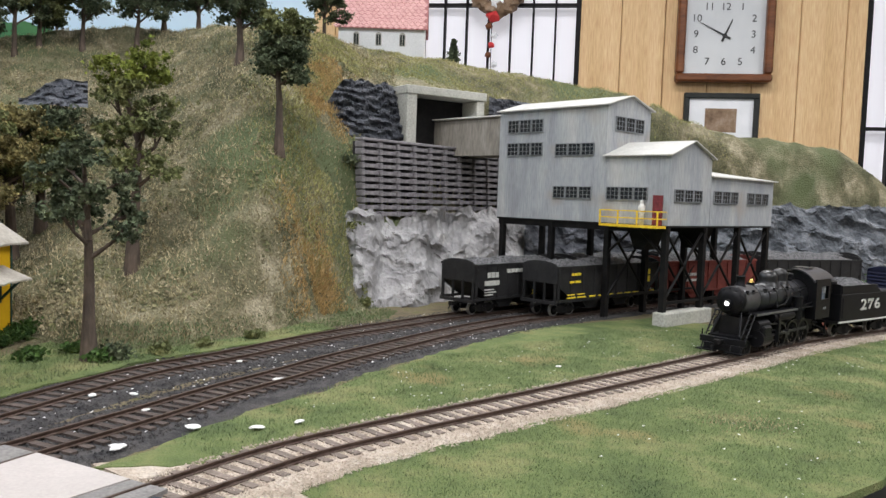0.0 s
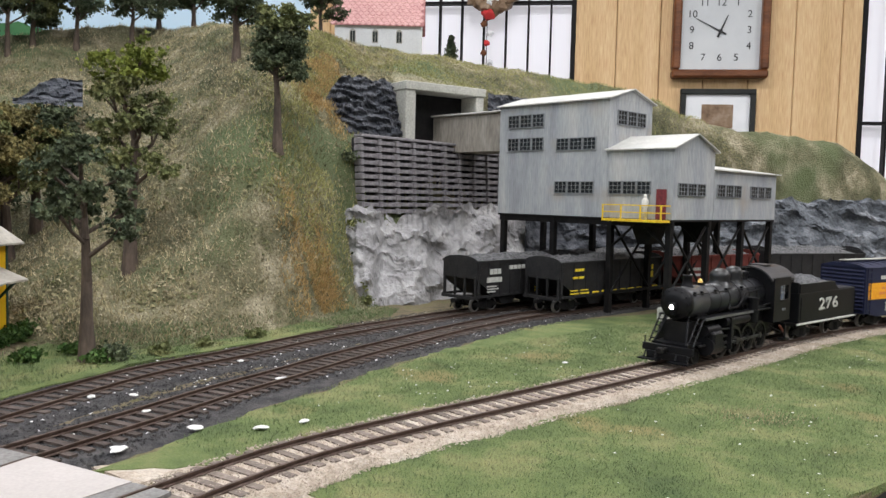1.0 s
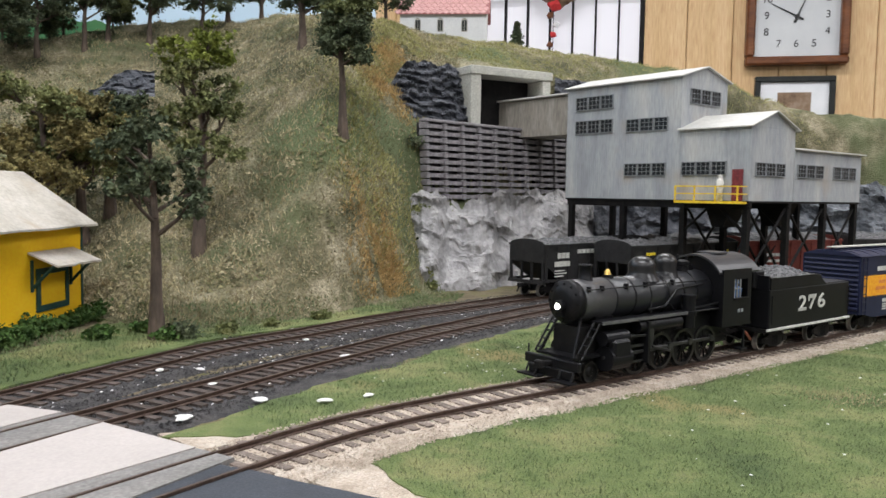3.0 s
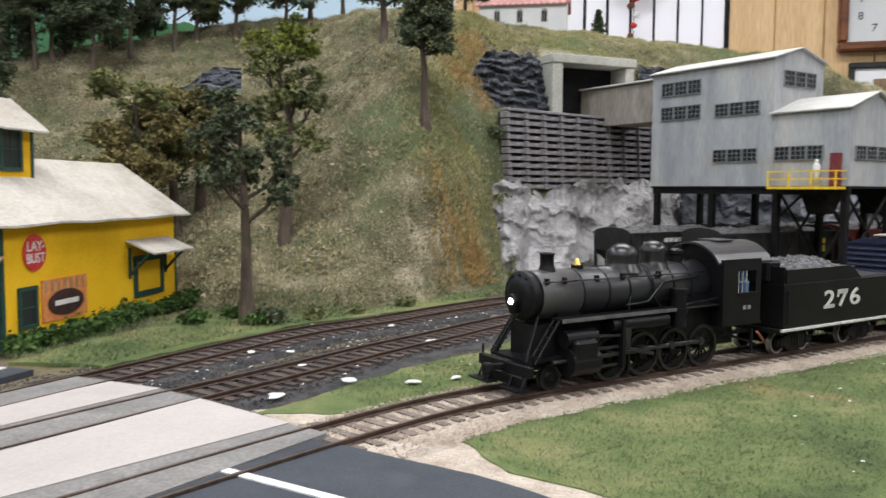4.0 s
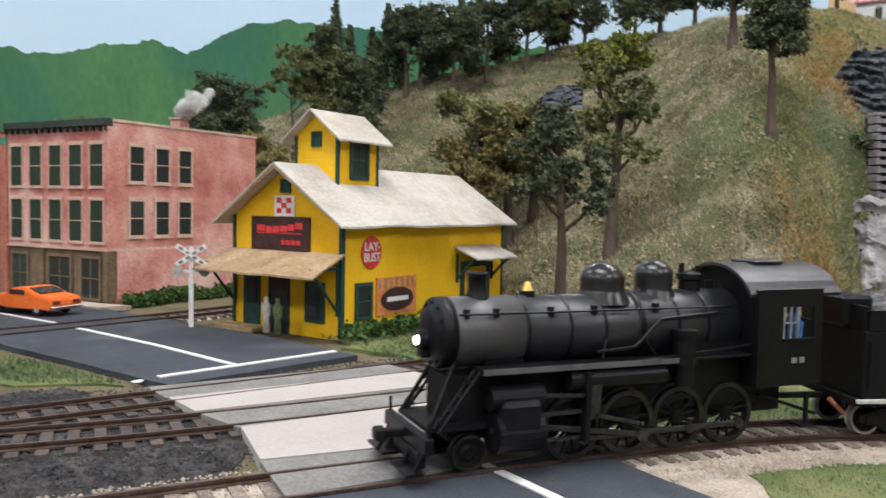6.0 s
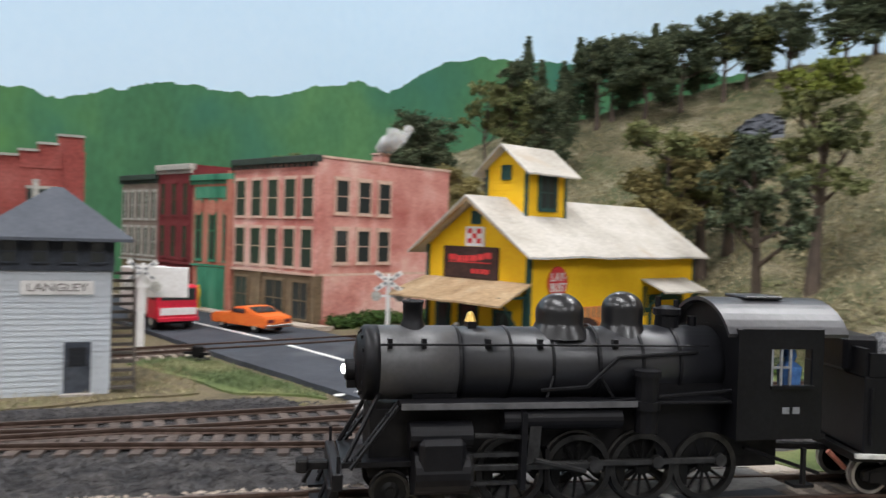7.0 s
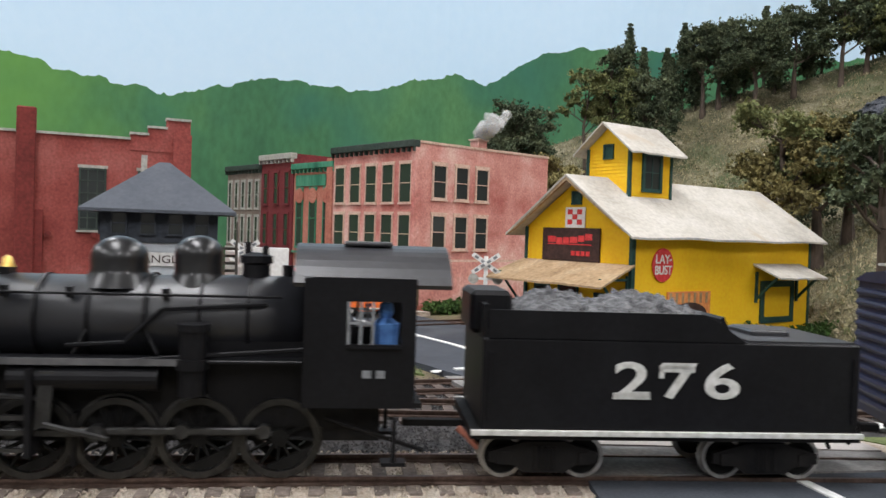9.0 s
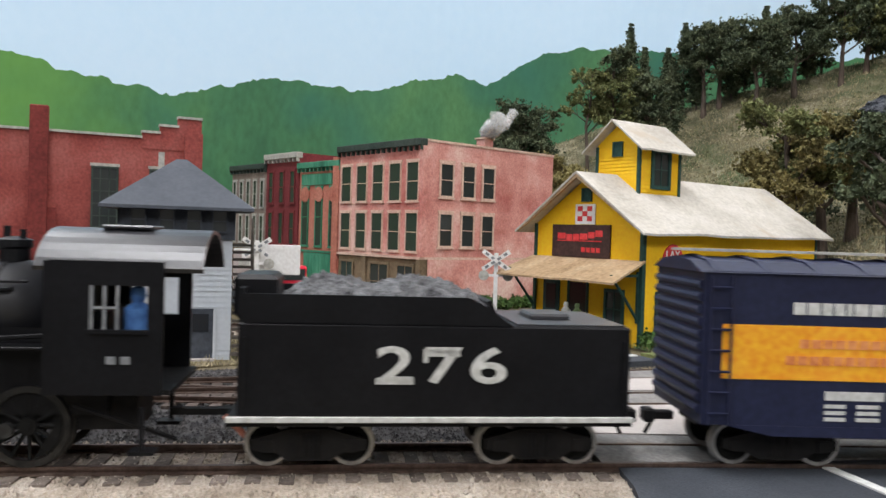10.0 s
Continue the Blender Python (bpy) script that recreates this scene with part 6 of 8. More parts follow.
# ---- bushes ----
def bush(x, y, r, mat, label, seed, z=None, n=7, group="bushes"):
    rng = random.Random(seed)
    h = thing("bush", Matrix.Translation((x, y, hill_at(x, y) if z is None else z)), label, "bush", group)
    cs = [((rng.uniform(-1, 1) * r * 0.6, rng.uniform(-1, 1) * r * 0.6, r * rng.uniform(0.25, 0.7)), r * rng.uniform(0.4, 0.6)) for _ in range(n)]
    flecks(cs, 70, np.random.default_rng(seed), 0.0013, "leaves", mat, h)


rng0 = random.Random(11)
store_m = axes((-0.2635, 0.311), (-0.155, 0.988))
for i in range(15):
    p = store_m @ Vector((0.004 + 0.0106 * i, -0.0075 + rng0.uniform(-0.003, 0.002), 0))
    bush(p.x, p.y, rng0.uniform(0.006, 0.0095), M["bush"], "low green bush along the yellow store's wall", 200 + i, 0.0012, group="bushes along the store")
brick_m = axes(TOWN_O, TOWN_S)
for i in range(10):
    p = brick_m @ Vector((0.012 + 0.0115 * i, -0.009 + rng0.uniform(-0.003, 0.003), 0))
    bush(p.x, p.y, rng0.uniform(0.006, 0.0095), M["bush"], "green bush beside the pink brick wall", 230 + i, 0.0, group="bushes beside the brick wall")
fac_m = axes((-0.425, 0.131), (-0.03, -1))
for i in range(11):
    p = fac_m @ Vector((0.03 + 0.0125 * i, 0.010 + rng0.uniform(-0.003, 0.003), 0))
    bush(p.x, p.y, rng0.uniform(0.008, 0.0115), M["bush"], "green bush before the red factory", 250 + i, 0.0, group="bushes before the factory")
for i, (x, y, r, m) in enumerate(((-0.196, 0.417, 0.009, DK), (-0.200, 0.409, 0.006, M["bush"]), (-0.18, 0.435, 0.005, OL), (-0.222, 0.425, 0.006, M["bush"]), (-0.15, 0.497, 0.005, OL), (-0.232, 0.40, 0.007, M["bush"]), (-0.166, 0.463, 0.004, OL))):
    bush(x, y, r, m, "small dark bush at the hill's foot", 270 + i, 0.001, group="bushes at the hill's foot")
for i, (th, r, s) in enumerate(((14.9, 0.668, 0.008), (14.6, 0.652, 0.009), (14.2, 0.64, 0.008), (14.9, 0.685, 0.010), (13.6, 0.633, 0.007))):
    bush(*spot(th, r), s, DK if i % 2 else OL, "dark bush at the crib wall's edge", 290 + i, group="bushes at the crib wall")
for i, (th, r, s) in enumerate(((-20.5, 0.99, 0.022), (-21.2, 1.0, 0.018), (-19.0, 1.02, 0.012), (-16.5, 1.03, 0.008), (-14.8, 1.02, 0.008), (-12.5, 1.02, 0.005))):
    bush(*spot(th, r), s, M["bush"], "green bush on the end of the hill", 300 + i, group="bushes on the hill's end")
bush(*spot(-20.2, 0.80), 0.03, GO, "golden green bush beside the track", 310, 0.0, 14)
for i, (th, r, q) in enumerate(((32.9, 0.768, 0.012), (34.2, 0.766, 0.010), (35.6, 0.772, 0.014), (33.6, 0.815, 0.015), (35.0, 0.812, 0.014), (31.9, 0.80, 0.010))):
    bush(*spot(th, r), q, DK, "dark bush round the slate outcrop on the slope", 340 + i, group="bushes round the outcrop")
for i, (th, r) in enumerate(((38.6, 0.66), (40.2, 0.67), (41.6, 0.68), (43.2, 0.70), (44.8, 0.71), (46.3, 0.72), (47.8, 0.73), (37.2, 0.68))):
    bush(*spot(th, r), 0.017, DK, "dark hedge bush on the slope behind the store", 320 + i, group="hedge behind the store")


# ---- loose ground texture ----
def chips(name, spots, size, mat, label, seed, flat=0.5):
    """Tiny stones strewn on the ground."""
    rng = np.random.default_rng(seed)
    pts = np.array(spots)
    n = len(pts)
    s = size * rng.uniform(0.5, 1.5, n)
    a = rng.uniform(0, 6.28, n)
    base = []
    for k in range(3):
        ang = a + 2.094 * k
        base.append(np.stack([pts[:, 0] + s * np.cos(ang), pts[:, 1] + s * np.sin(ang), pts[:, 2] - s * 0.1], 1))
    tip = np.stack([pts[:, 0], pts[:, 1], pts[:, 2] + s * flat * 1.6], 1)
    v = np.stack(base + [tip], 1).reshape(-1, 3)
    f = []
    for i in range(n):
        b = 4 * i
        f += [(b, b + 1, b + 3), (b + 1, b + 2, b + 3), (b + 2, b, b + 3)]
    return tagged(raw(name, v.tolist(), f, mat), label, "gravel", kind="stuff")


def blades(name, spots, height, mat, label, seed):
    rng = np.random.default_rng(seed)
    pts = np.array(spots)
    n = len(pts)
    hgt = height * rng.uniform(0.5, 1.4, n)
    a = rng.uniform(0, 6.28, n)
    w = height * 0.16
    lean = rng.normal(size=(n, 2)) * height * 0.5
    v = np.stack([np.stack([pts[:, 0] - w * np.cos(a), pts[:, 1] - w * np.sin(a), pts[:, 2]], 1), np.stack([pts[:, 0] + w * np.cos(a), pts[:, 1] + w * np.sin(a), pts[:, 2]], 1),
                  np.stack([pts[:, 0] + lean[:, 0], pts[:, 1] + lean[:, 1], pts[:, 2] + hgt], 1)], 1).reshape(-1, 3)
    return tagged(raw(name, v.tolist(), np.arange(3 * n).reshape(-1, 3).tolist(), mat), label, "grass", kind="stuff")


rr = random.Random(21)


def beside(way, s0, s1, l0, l1, z, n, keep=None):
    out = []
    while len(out) < n:
        p, d, nn = way.along(rr.uniform(s0, s1))
        q = p + nn * rr.uniform(l0, l1)
        if keep is None or keep(q):
            out.append((q.x, q.y, z))
    return out


EN = Vector((EDGE_D.y, -EDGE_D.x))


def within(q, poly):
    odd = False
    for i in range(len(poly)):
        (ax, ay), (bx, by) = poly[i], poly[i - 1]
        if (ay > q.y) != (by > q.y) and q.x < (bx - ax) * (q.y - ay) / (by - ay) + ax:
            odd = not odd
    return odd


inside = lambda q: within(q, near_out)
M["blade"] = material("grass_blade", [(0.075, 0.110, 0.048), (0.130, 0.172, 0.078), (0.255, 0.255, 0.140)], 26, 0.9, 0.0, island=0.3)
M["blade_olive"] = material("olive_grass_blade", [(0.20, 0.205, 0.075), (0.31, 0.30, 0.12), (0.40, 0.36, 0.17)], 26, 0.9, 0.0, island=0.3)
M["blade_dry"] = material("dry_grass_blade", [(0.185, 0.165, 0.085), (0.37, 0.315, 0.195), (0.125, 0.14, 0.066)], 20, 0.9, 0.0, island=0.5)
blades("static_grass", beside(MAIN, 0.60, 1.12, 0.023, 0.22, 0.0002, 60000, inside), 0.0013, M["blade"], "short green static grass at the layout's edge", 1)
betw = lambda q: within(q, mid_out)
blades("static_grass", beside(MAIN, 0.62, 1.02, -0.10, -0.014, 0.0004, 20000, betw), 0.0013, M["blade"], "short green static grass between the tracks", 2)
foot = lambda q: hill_at(q.x, q.y) < 0.012 and q.x < -0.09
blades("static_grass", [(x, y, max(0.0008, hill_at(x, y))) for x, y, z in beside(TRACK_A, 0.46, 0.82, -0.10, -0.024, 0, 9000, foot)], 0.002, M["blade"], "green static grass at the hill's foot", 3)
def strewn(poly, n, z):
    xs_, ys_ = [p[0] for p in poly], [p[1] for p in poly]
    out = []
    while len(out) < n:
        q = Vector((rr.uniform(min(xs_), max(xs_)), rr.uniform(min(ys_), max(ys_))))
        if within(q, poly):
            out.append((q.x, q.y, z))
    return out


blades("static_grass", strewn([(-0.24, 0.193), (-0.262, 0.168), (-0.35, 0.143), (-0.356, 0.176)], 2600, 0.0004), 0.002, M["blade"], "patchy turf beside the street", 13)
blades("static_grass", strewn([(-0.40, -0.15), (-0.43, 0.06), (-0.43, 0.14), (-0.385, 0.12), (-0.38, -0.15)], 2500, 0.0003), 0.0022, M["blade"], "turf before the red factory", 14)
blades("dry_grass", strewn([(-0.262, 0.03), (-0.335, 0.02), (-0.34, 0.155), (-0.31, 0.16), (-0.27, 0.15)], 3200, 0.0003), 0.0018, M["blade_dry"], "dry grass and litter round the tower", 15)
chips("cinders", strewn([(-0.262, -0.05), (-0.20, -0.05), (-0.14, 0.05), (-0.128, 0.17), (-0.165, 0.19), (-0.25, 0.175), (-0.268, 0.06)], 9000, 0.0004), 0.0006, M["coal_ballast"], "loose black cinders in the yard", 16)
hs, gr = [], []
while len(hs) < 60000:
    th, r = rr.uniform(12, 62), rr.uniform(0.45, 1.03) ** 1.0
    x, y = polar(th, r)
    z = hill_at(x, y)
    if z > 0.004:
        hs.append((x, y, z - 0.0012))
while len(gr) < 12000:
    th, r = rr.uniform(-22, 45), rr.uniform(0.45, 1.03)
    x, y = polar(th, r)
    z = hill_at(x, y)
    if z > 0.004 and (th > 14 or z > 0.15) and fbm(x * 9, y * 9, 4.0) > -0.05:
        gr.append((x, y, z - 0.0012))
blades("hill_grass", hs, 0.0030, M["blade_dry"], "short dry grass fibres on the hillside", 4)
hs2 = []
while len(hs2) < 16000:
    th, r = rr.uniform(-22, 14), rr.uniform(0.86, 1.05)
    x, y = polar(th, r)
    z = hill_at(x, y)
    if z > 0.12:
        hs2.append((x, y, z - 0.0012))
blades("hill_grass", hs2, 0.0026, M["blade_olive"], "green grass fibres on the hilltop", 5)
tufts = []
while len(tufts) < 5200:
    th, r = rr.uniform(15, 48), rr.uniform(0.46, 0.95)
    x, y = polar(th, r)
    z = hill_at(x, y)
    if z > 0.006 and fbm(x * 16, y * 16, 12.0) > 0.06:
        tufts.append((x, y, z - 0.0006))
flank = []
while len(flank) < 15000:
    th, r = rr.gauss(17.2, 2.0), rr.uniform(0.56, 0.90)
    x, y = polar(th, r)
    z = hill_at(x, y)
    if th > 13.6 and z > 0.02 and fbm(x * 22, y * 22, 6.0) > -0.25:
        flank.append((x, y, z - 0.0010))
blades("hill_grass", flank, 0.0028, M["blade_olive"], "bright olive grass fibres on the hill's shoulder", 19)
chips("hill_clods", tufts, 0.0017, M["clod"], "rough olive and straw clods of ground foam on the slope", 18, 0.45)
chips("hill_litter", gr, 0.0008, M["scatter"], "pale litter and gravel strewn on the hillside", 6)
oc = []
while len(oc) < 9000:
    th, r = (rr.gauss(17.0, 1.1), rr.gauss(0.572, 0.016)) if rr.random() < 0.6 else (rr.gauss(17.1, 0.8), rr.uniform(0.69, 0.80))
    x, y = polar(th, r)
    if hill_at(x, y) > 0.004 and rr.random() < 0.4 + 1.5 * fbm(x * 40, y * 40, 8.0):
        oc.append((x, y, hill_at(x, y) - 0.0012))
M["ochre_blade"] = material("ochre_fibres", [(0.33, 0.215, 0.085), (0.45, 0.31, 0.14), (0.27, 0.21, 0.085)], 60, 0.9, 0.0, island=0.3)
blades("ochre_grass", oc, 0.0032, M["ochre_blade"], "ochre dry grass along the rock cut", 7)
blades("dry_patch", [(x, y, 0.0004) for x, y in ((rr.gauss(0.114, 0.011), rr.gauss(0.381, 0.008)) for _ in range(900))], 0.0012, M["blade_dry"], "brown dry patch in the turf", 17)
chips("tan_gravel", beside(MAIN, 0.2, 1.2, -0.018, 0.029, 0.0009, 26000), 0.00055, M["tan_ballast"], "loose tan gravel on the main roadbed", 8)
chips("cinders", beside(TRACK_A, 0.15, 0.95, -0.027, 0.075, 0.0006, 22000), 0.0006, M["coal_ballast"], "loose black cinders round the coal tracks", 9)
chips("ballast_bits", beside(TRACK_A, 0.45, 0.95, -0.026, 0.07, 0.0007, 520), 0.0007, M["debris"], "pale bits strewn on the cinders", 10, 0.2)
chips("turf_bits", [(x, y, 0.002) for x, y, z in beside(MAIN, 0.68, 1.1, 0.03, 0.19, 0, 90, inside)] + [(x, y, 0.002) for x, y, z in beside(MAIN, 0.66, 1.0, -0.08, -0.016, 0, 90, betw)], 0.00055, M["debris"], "pale bits strewn on the turf", 12, 0.2)
for i, (x, y, r) in enumerate(((-0.1012, 0.3119, 0.0042), (-0.0976, 0.3954, 0.0038), (-0.115, 0.283, 0.0045), (-0.163, 0.345, 0.0032), (-0.148, 0.352, 0.003), (-0.078, 0.318, 0.0035), (-0.066, 0.33, 0.003), (-0.132, 0.43, 0.0028), (0.081, 0.255, 0.003), (0.035, 0.47, 0.002), (-0.13, 0.33, 0.0025), (-0.236, 0.195, 0.003))):
    b = bmesh.new()
    bmesh.ops.create_icosphere(b, subdivisions=2, radius=r * 0.5)
    for v in b.verts:
        v.co *= 1 + 0.55 * fbm(v.co.x * 500 + i, v.co.y * 500, v.co.z * 500)
        v.co.z *= 0.35
        v.co.x *= 1.5
    o = obj("white_scrap", b, M["debris"])
    o.matrix_basis = pose(x, y, 0.001 + r * 0.22, 0, 0, 40 * i)
    tagged(o, "crumpled white scrap lying on the ground", "scrap", "white scraps")


# ---- road vehicles, crossing signs and figures ----
def vehicle_wheel(parent, x, y, r, w):
    wv = part("wheel", lathe([(0, -w / 2), (r * 0.9, -w / 2), (r, -w * 0.3), (r, w * 0.3), (r * 0.9, w / 2), (0, w / 2)], 14, Matrix.Translation((x, y, r)) @ pose(0, 0, 0, 90)), M["rubber"], parent)
    part("hub_cap", lathe([(0, -w * 0.55), (r * 0.5, -w * 0.55), (r * 0.5, w * 0.55), (0, w * 0.55)], 10, Matrix.Translation((x, y, r)) @ pose(0, 0, 0, 90)), M["stone_cap"], wv)


def coupe():
    h = thing("orange_car", axes((-0.4395, 0.232, 0.0023), (0.94, 0.34)), "orange fastback model car on the street", "car")
    c = M["car_orange"]
    prof = [(-0.026, 0.0035), (-0.0265, 0.0085), (-0.024, 0.0098), (-0.009, 0.0105), (-0.003, 0.0148), (0.005, 0.0152), (0.017, 0.0112), (0.0255, 0.0103), (0.0265, 0.0075), (0.026, 0.0035)]
    b = prism(prof, "y", -0.0105, 0.0105)
    bmesh.ops.bevel(b, geom=b.edges[:], offset=0.0007, segments=2, affect="EDGES")
    part("body", b, c, h, smooth=False)
    part("rear_window", prism([(0.0075, 0.01465), (0.0155, 0.0122), (0.0157, 0.0125), (0.0078, 0.015)], "y", -0.0078, 0.0078), M["dark_glass"], h)
    part("windscreen", prism([(-0.0035, 0.0145), (-0.0085, 0.0109), (-0.0088, 0.0112), (-0.0038, 0.0149)], "y", -0.0078, 0.0078), M["dark_glass"], h)
    for s in (-1, 1):
        part("side_window", box(-0.0045, 0.007, s * 0.0105 - 0.0003, s * 0.0105 + 0.0003, 0.0112, 0.0138), M["dark_glass"], h)
        for x in (-0.0155, 0.0155):
            vehicle_wheel(h, x, s * 0.0088, 0.0037, 0.0028)
        part("tail_light", box(0.0262, 0.0269, s * 0.0065 - 0.0022, s * 0.0065 + 0.0022, 0.0068, 0.0086), M["dark_red"], h)
    part("bumper", box(0.0258, 0.0274, -0.0102, 0.0102, 0.0042, 0.0056, 0.0003), M["tyre"], h, "chrome bumper")


coupe()


def truck():
    h = thing("red_truck", axes((-0.468, 0.1875, 0.0023), (0.985, 0.10)), "red cab-over truck with a white box body", "truck")
    b = box(0.0, 0.02, -0.0125, 0.0125, 0.006, 0.0275, 0.0014)
    part("cab", b, M["truck_red"], h)
    part("windscreen", box(0.0197, 0.0204, -0.0105, 0.0105, 0.0185, 0.0255), M["dark_glass"], h)
    for s in (-1, 1):
        part("side_window", box(0.006, 0.016, s * 0.0125 - 0.0003, s * 0.0125 + 0.0003, 0.0185, 0.0255), M["dark_glass"], h)
        part("headlight", lathe([(0, 0), (0.0016, 0), (0.0014, 0.0008), (0, 0.0008)], 12, Matrix.Translation((0.02, s * 0.009, 0.0115)) @ pose(0, 0, 0, 0, 90, 0)), M["sign_white"], h)
        for x in (0.008, -0.032):
            vehicle_wheel(h, x, s * 0.0105, 0.0052, 0.0034)
    part("grille", box(0.0198, 0.0206, -0.011, 0.011, 0.0095, 0.0138), M["sign_white"], h, "white grille panel")
    part("bumper", box(0.0195, 0.0215, -0.0125, 0.0125, 0.0055, 0.008, 0.0004), M["truck_red"], h)
    part("cargo_box", box(-0.048, -0.0015, -0.0135, 0.0135, 0.0085, 0.036, 0.0005), M["sign_white"], h, "white cargo box")
    part("chassis", box(-0.047, 0.018, -0.008, 0.008, 0.004, 0.0085), M["black_steel"], h)


truck()


def crossbuck(x, y, yaw, height, label):
    h = thing("crossing_sign", pose(x, y, 0.0, 0, 0, yaw), label, "crossing sign", "crossing signs")
    part("post", box(-0.0011, 0.0011, -0.0011, 0.0011, 0, height), M["sign_white"], h)
    for a in (35, -35):
        b = turn_to(box(-0.0088, 0.0088, -0.0016, -0.0011, -0.0013, 0.0013), Matrix.Translation((0, -0.0002 * (1 if a > 0 else 3), height - 0.004)) @ pose(0, 0, 0, 0, a, 0))
        s = part("blade_board", b, M["sign_white"], h)
        for k in (-0.006, -0.002, 0.002, 0.006):
            part("letter_bar", turn_to(box(k - 0.0011, k + 0.0011, -0.0018, -0.0016, -0.0007, 0.0007), Matrix.Translation((0, -0.0002 * (1 if a > 0 else 3), height - 0.004)) @ pose(0, 0, 0, 0, a, 0)), M["muntin"], s)
    b = part("signal_bar", box(-0.008, 0.008, -0.0014, -0.0006, height - 0.0128, height - 0.0115), M["sign_white"], h)
    for s in (-1, 1):
        part("lamp_disc", lathe([(0, 0), (0.0028, 0), (0.0028, 0.0006), (0, 0.0008)], 14, Matrix.Translation((s * 0.0065, -0.0016, height - 0.0122)) @ pose(0, 0, 0, 90)), M["stone_cap"], b)


crossbuck(-0.3372, 0.2727, 58, 0.043, "white crossing signal post with crossed boards")
crossbuck(-0.386, 0.1545, 70, 0.046, "white crossing post with crossed boards")
h = thing("white_hoarding", pose(-0.386, 0.1545, 0.0, 0, 0, 70), "blank white board standing on a post", "board")
part("board", box(-0.003, 0.0225, 0.0016, 0.0026, 0.028, 0.044, 0.0003), M["sign_white"], h)
part("post", box(-0.0028, -0.0012, 0.0016, 0.0026, 0, 0.028), M["sign_white"], h)
h = thing("switch_stand", pose(-0.345, 0.172, 0.0, 0, 0, 20), "low black switch stand beside the rails", "switch stand")
part("base", box(-0.006, 0.006, -0.003, 0.003, 0, 0.002, 0.0004), M["black_steel"], h)
part("lever", rod((-0.011, 0, 0.003), (0.008, 0, 0.0045), 0.0008, seg=6), M["black_steel"], h)
part("target", box(-0.003, 0.003, -0.002, 0.002, 0.002, 0.0075, 0.0006), M["black_steel"], h)


def figure(x, y, z, mat, label, hgt=0.018):
    k = hgt / 0.0205
    b = lathe([(0, 0), (0.0022, 0), (0.0019, 0.009), (0.0027, 0.0105), (0.003, 0.0155), (0.0016, 0.0172), (0.0011, 0.0176), (0.0016, 0.0186), (0.0013, 0.0202), (0, 0.0205)], 12)
    turn_to(b, Matrix.Diagonal((k, 0.75 * k, k, 1)))
    o = obj("figurine", b, mat, smooth=True)
    o.matrix_basis = pose(x, y, z, 0, 0, 20)
    tagged(o, label, "figurine", "small figurines")


p = store_m @ Vector((-0.0135, 0.0375, 0.0))
figure(p.x, p.y, 0.002, M["figure_white"], "tiny pale painted figurine before the store")
p = store_m @ Vector((-0.0145, 0.0285, 0.0))
figure(p.x, p.y, 0.002, M["figure_green"], "tiny green painted figurine before the store")
mine_m = axes((0.1151, 0.6448, 0.076), (-0.782, 0.623))
p = mine_m @ Vector((0.0225, 0.007, -0.0004))
figure(p.x, p.y, p.z, M["figure_white"], "tiny pale painted figurine on the yellow balcony", 0.019)
wl = Vector((-0.137, 0.7015)).lerp(Vector((-0.0336, 0.8646)), 0.80) + Vector((0.016, -0.010))
figure(wl.x, wl.y, hill_at(wl.x, wl.y) - 0.001, M["muntin"], "tiny grey painted figurine before the crib wall", 0.018)
p = brick_m @ Vector((-0.012, 0.128, 0.0))
figure(p.x, p.y, 0.0031, M["yellow_paint"], "tiny yellow painted figurine before the green shop")


# ---- rolling stock ----
def wheelset(parent, x, r, gauge=GAUGE, spoke=False, tyre="tyre"):
    """An axle with its two wheels, at the axle's own place so that it can turn."""
    ax = part("wheelset", rod((0, -gauge / 2 - 0.0012, 0), (0, gauge / 2 + 0.0012, 0), 0.0008, seg=8), M["wheel"], parent)
    ax.location = (x, 0, r)
    for s in (-1, 1):
        y = s * gauge / 2
        t = 0.0011
        ty = lathe([(r * 0.84, -t), (r, -t), (r * 1.0, t * 0.6), (r * 1.07, t * 0.7), (r * 1.07, t), (r * 0.84, t), (r * 0.84, -t)], 26, Matrix.Translation((0, y, 0)) @ pose(0, 0, 0, 90 * s))
        part("tyre", ty, M[tyre], ax, "bright worn tyre")
        if spoke:
            b = lathe([(0, -t * 0.9), (r * 0.22, -t * 0.9), (r * 0.22, t * 0.6), (0, t * 0.6)], 14, Matrix.Translation((0, y, 0)) @ pose(0, 0, 0, 90 * s))
            for k in range(12):
                a = k * math.pi / 6
                part("spoke", rod((0, y, 0), (0.86 * r * math.cos(a), y, 0.86 * r * math.sin(a)), r * 0.055, r * 0.045, 5), M["wheel"], ax)
            prism([(r * 0.8 * math.cos(a), r * 0.8 * math.sin(a)) for a in np.linspace(math.pi * 0.72, math.pi * 1.28, 8)], "y", y - 0.0008, y + 0.0008, b)
        else:
            b = lathe([(0, -t * 0.7), (r * 0.3, -t * 0.9), (r * 0.5, -t * 0.3), (r * 0.85, -t * 0.5), (r * 0.85, t * 0.5), (0, t * 0.5)], 20, Matrix.Translation((0, y, 0)) @ pose(0, 0, 0, 90 * s))
        part("wheel_centre", b, M["wheel"], ax)
    return ax


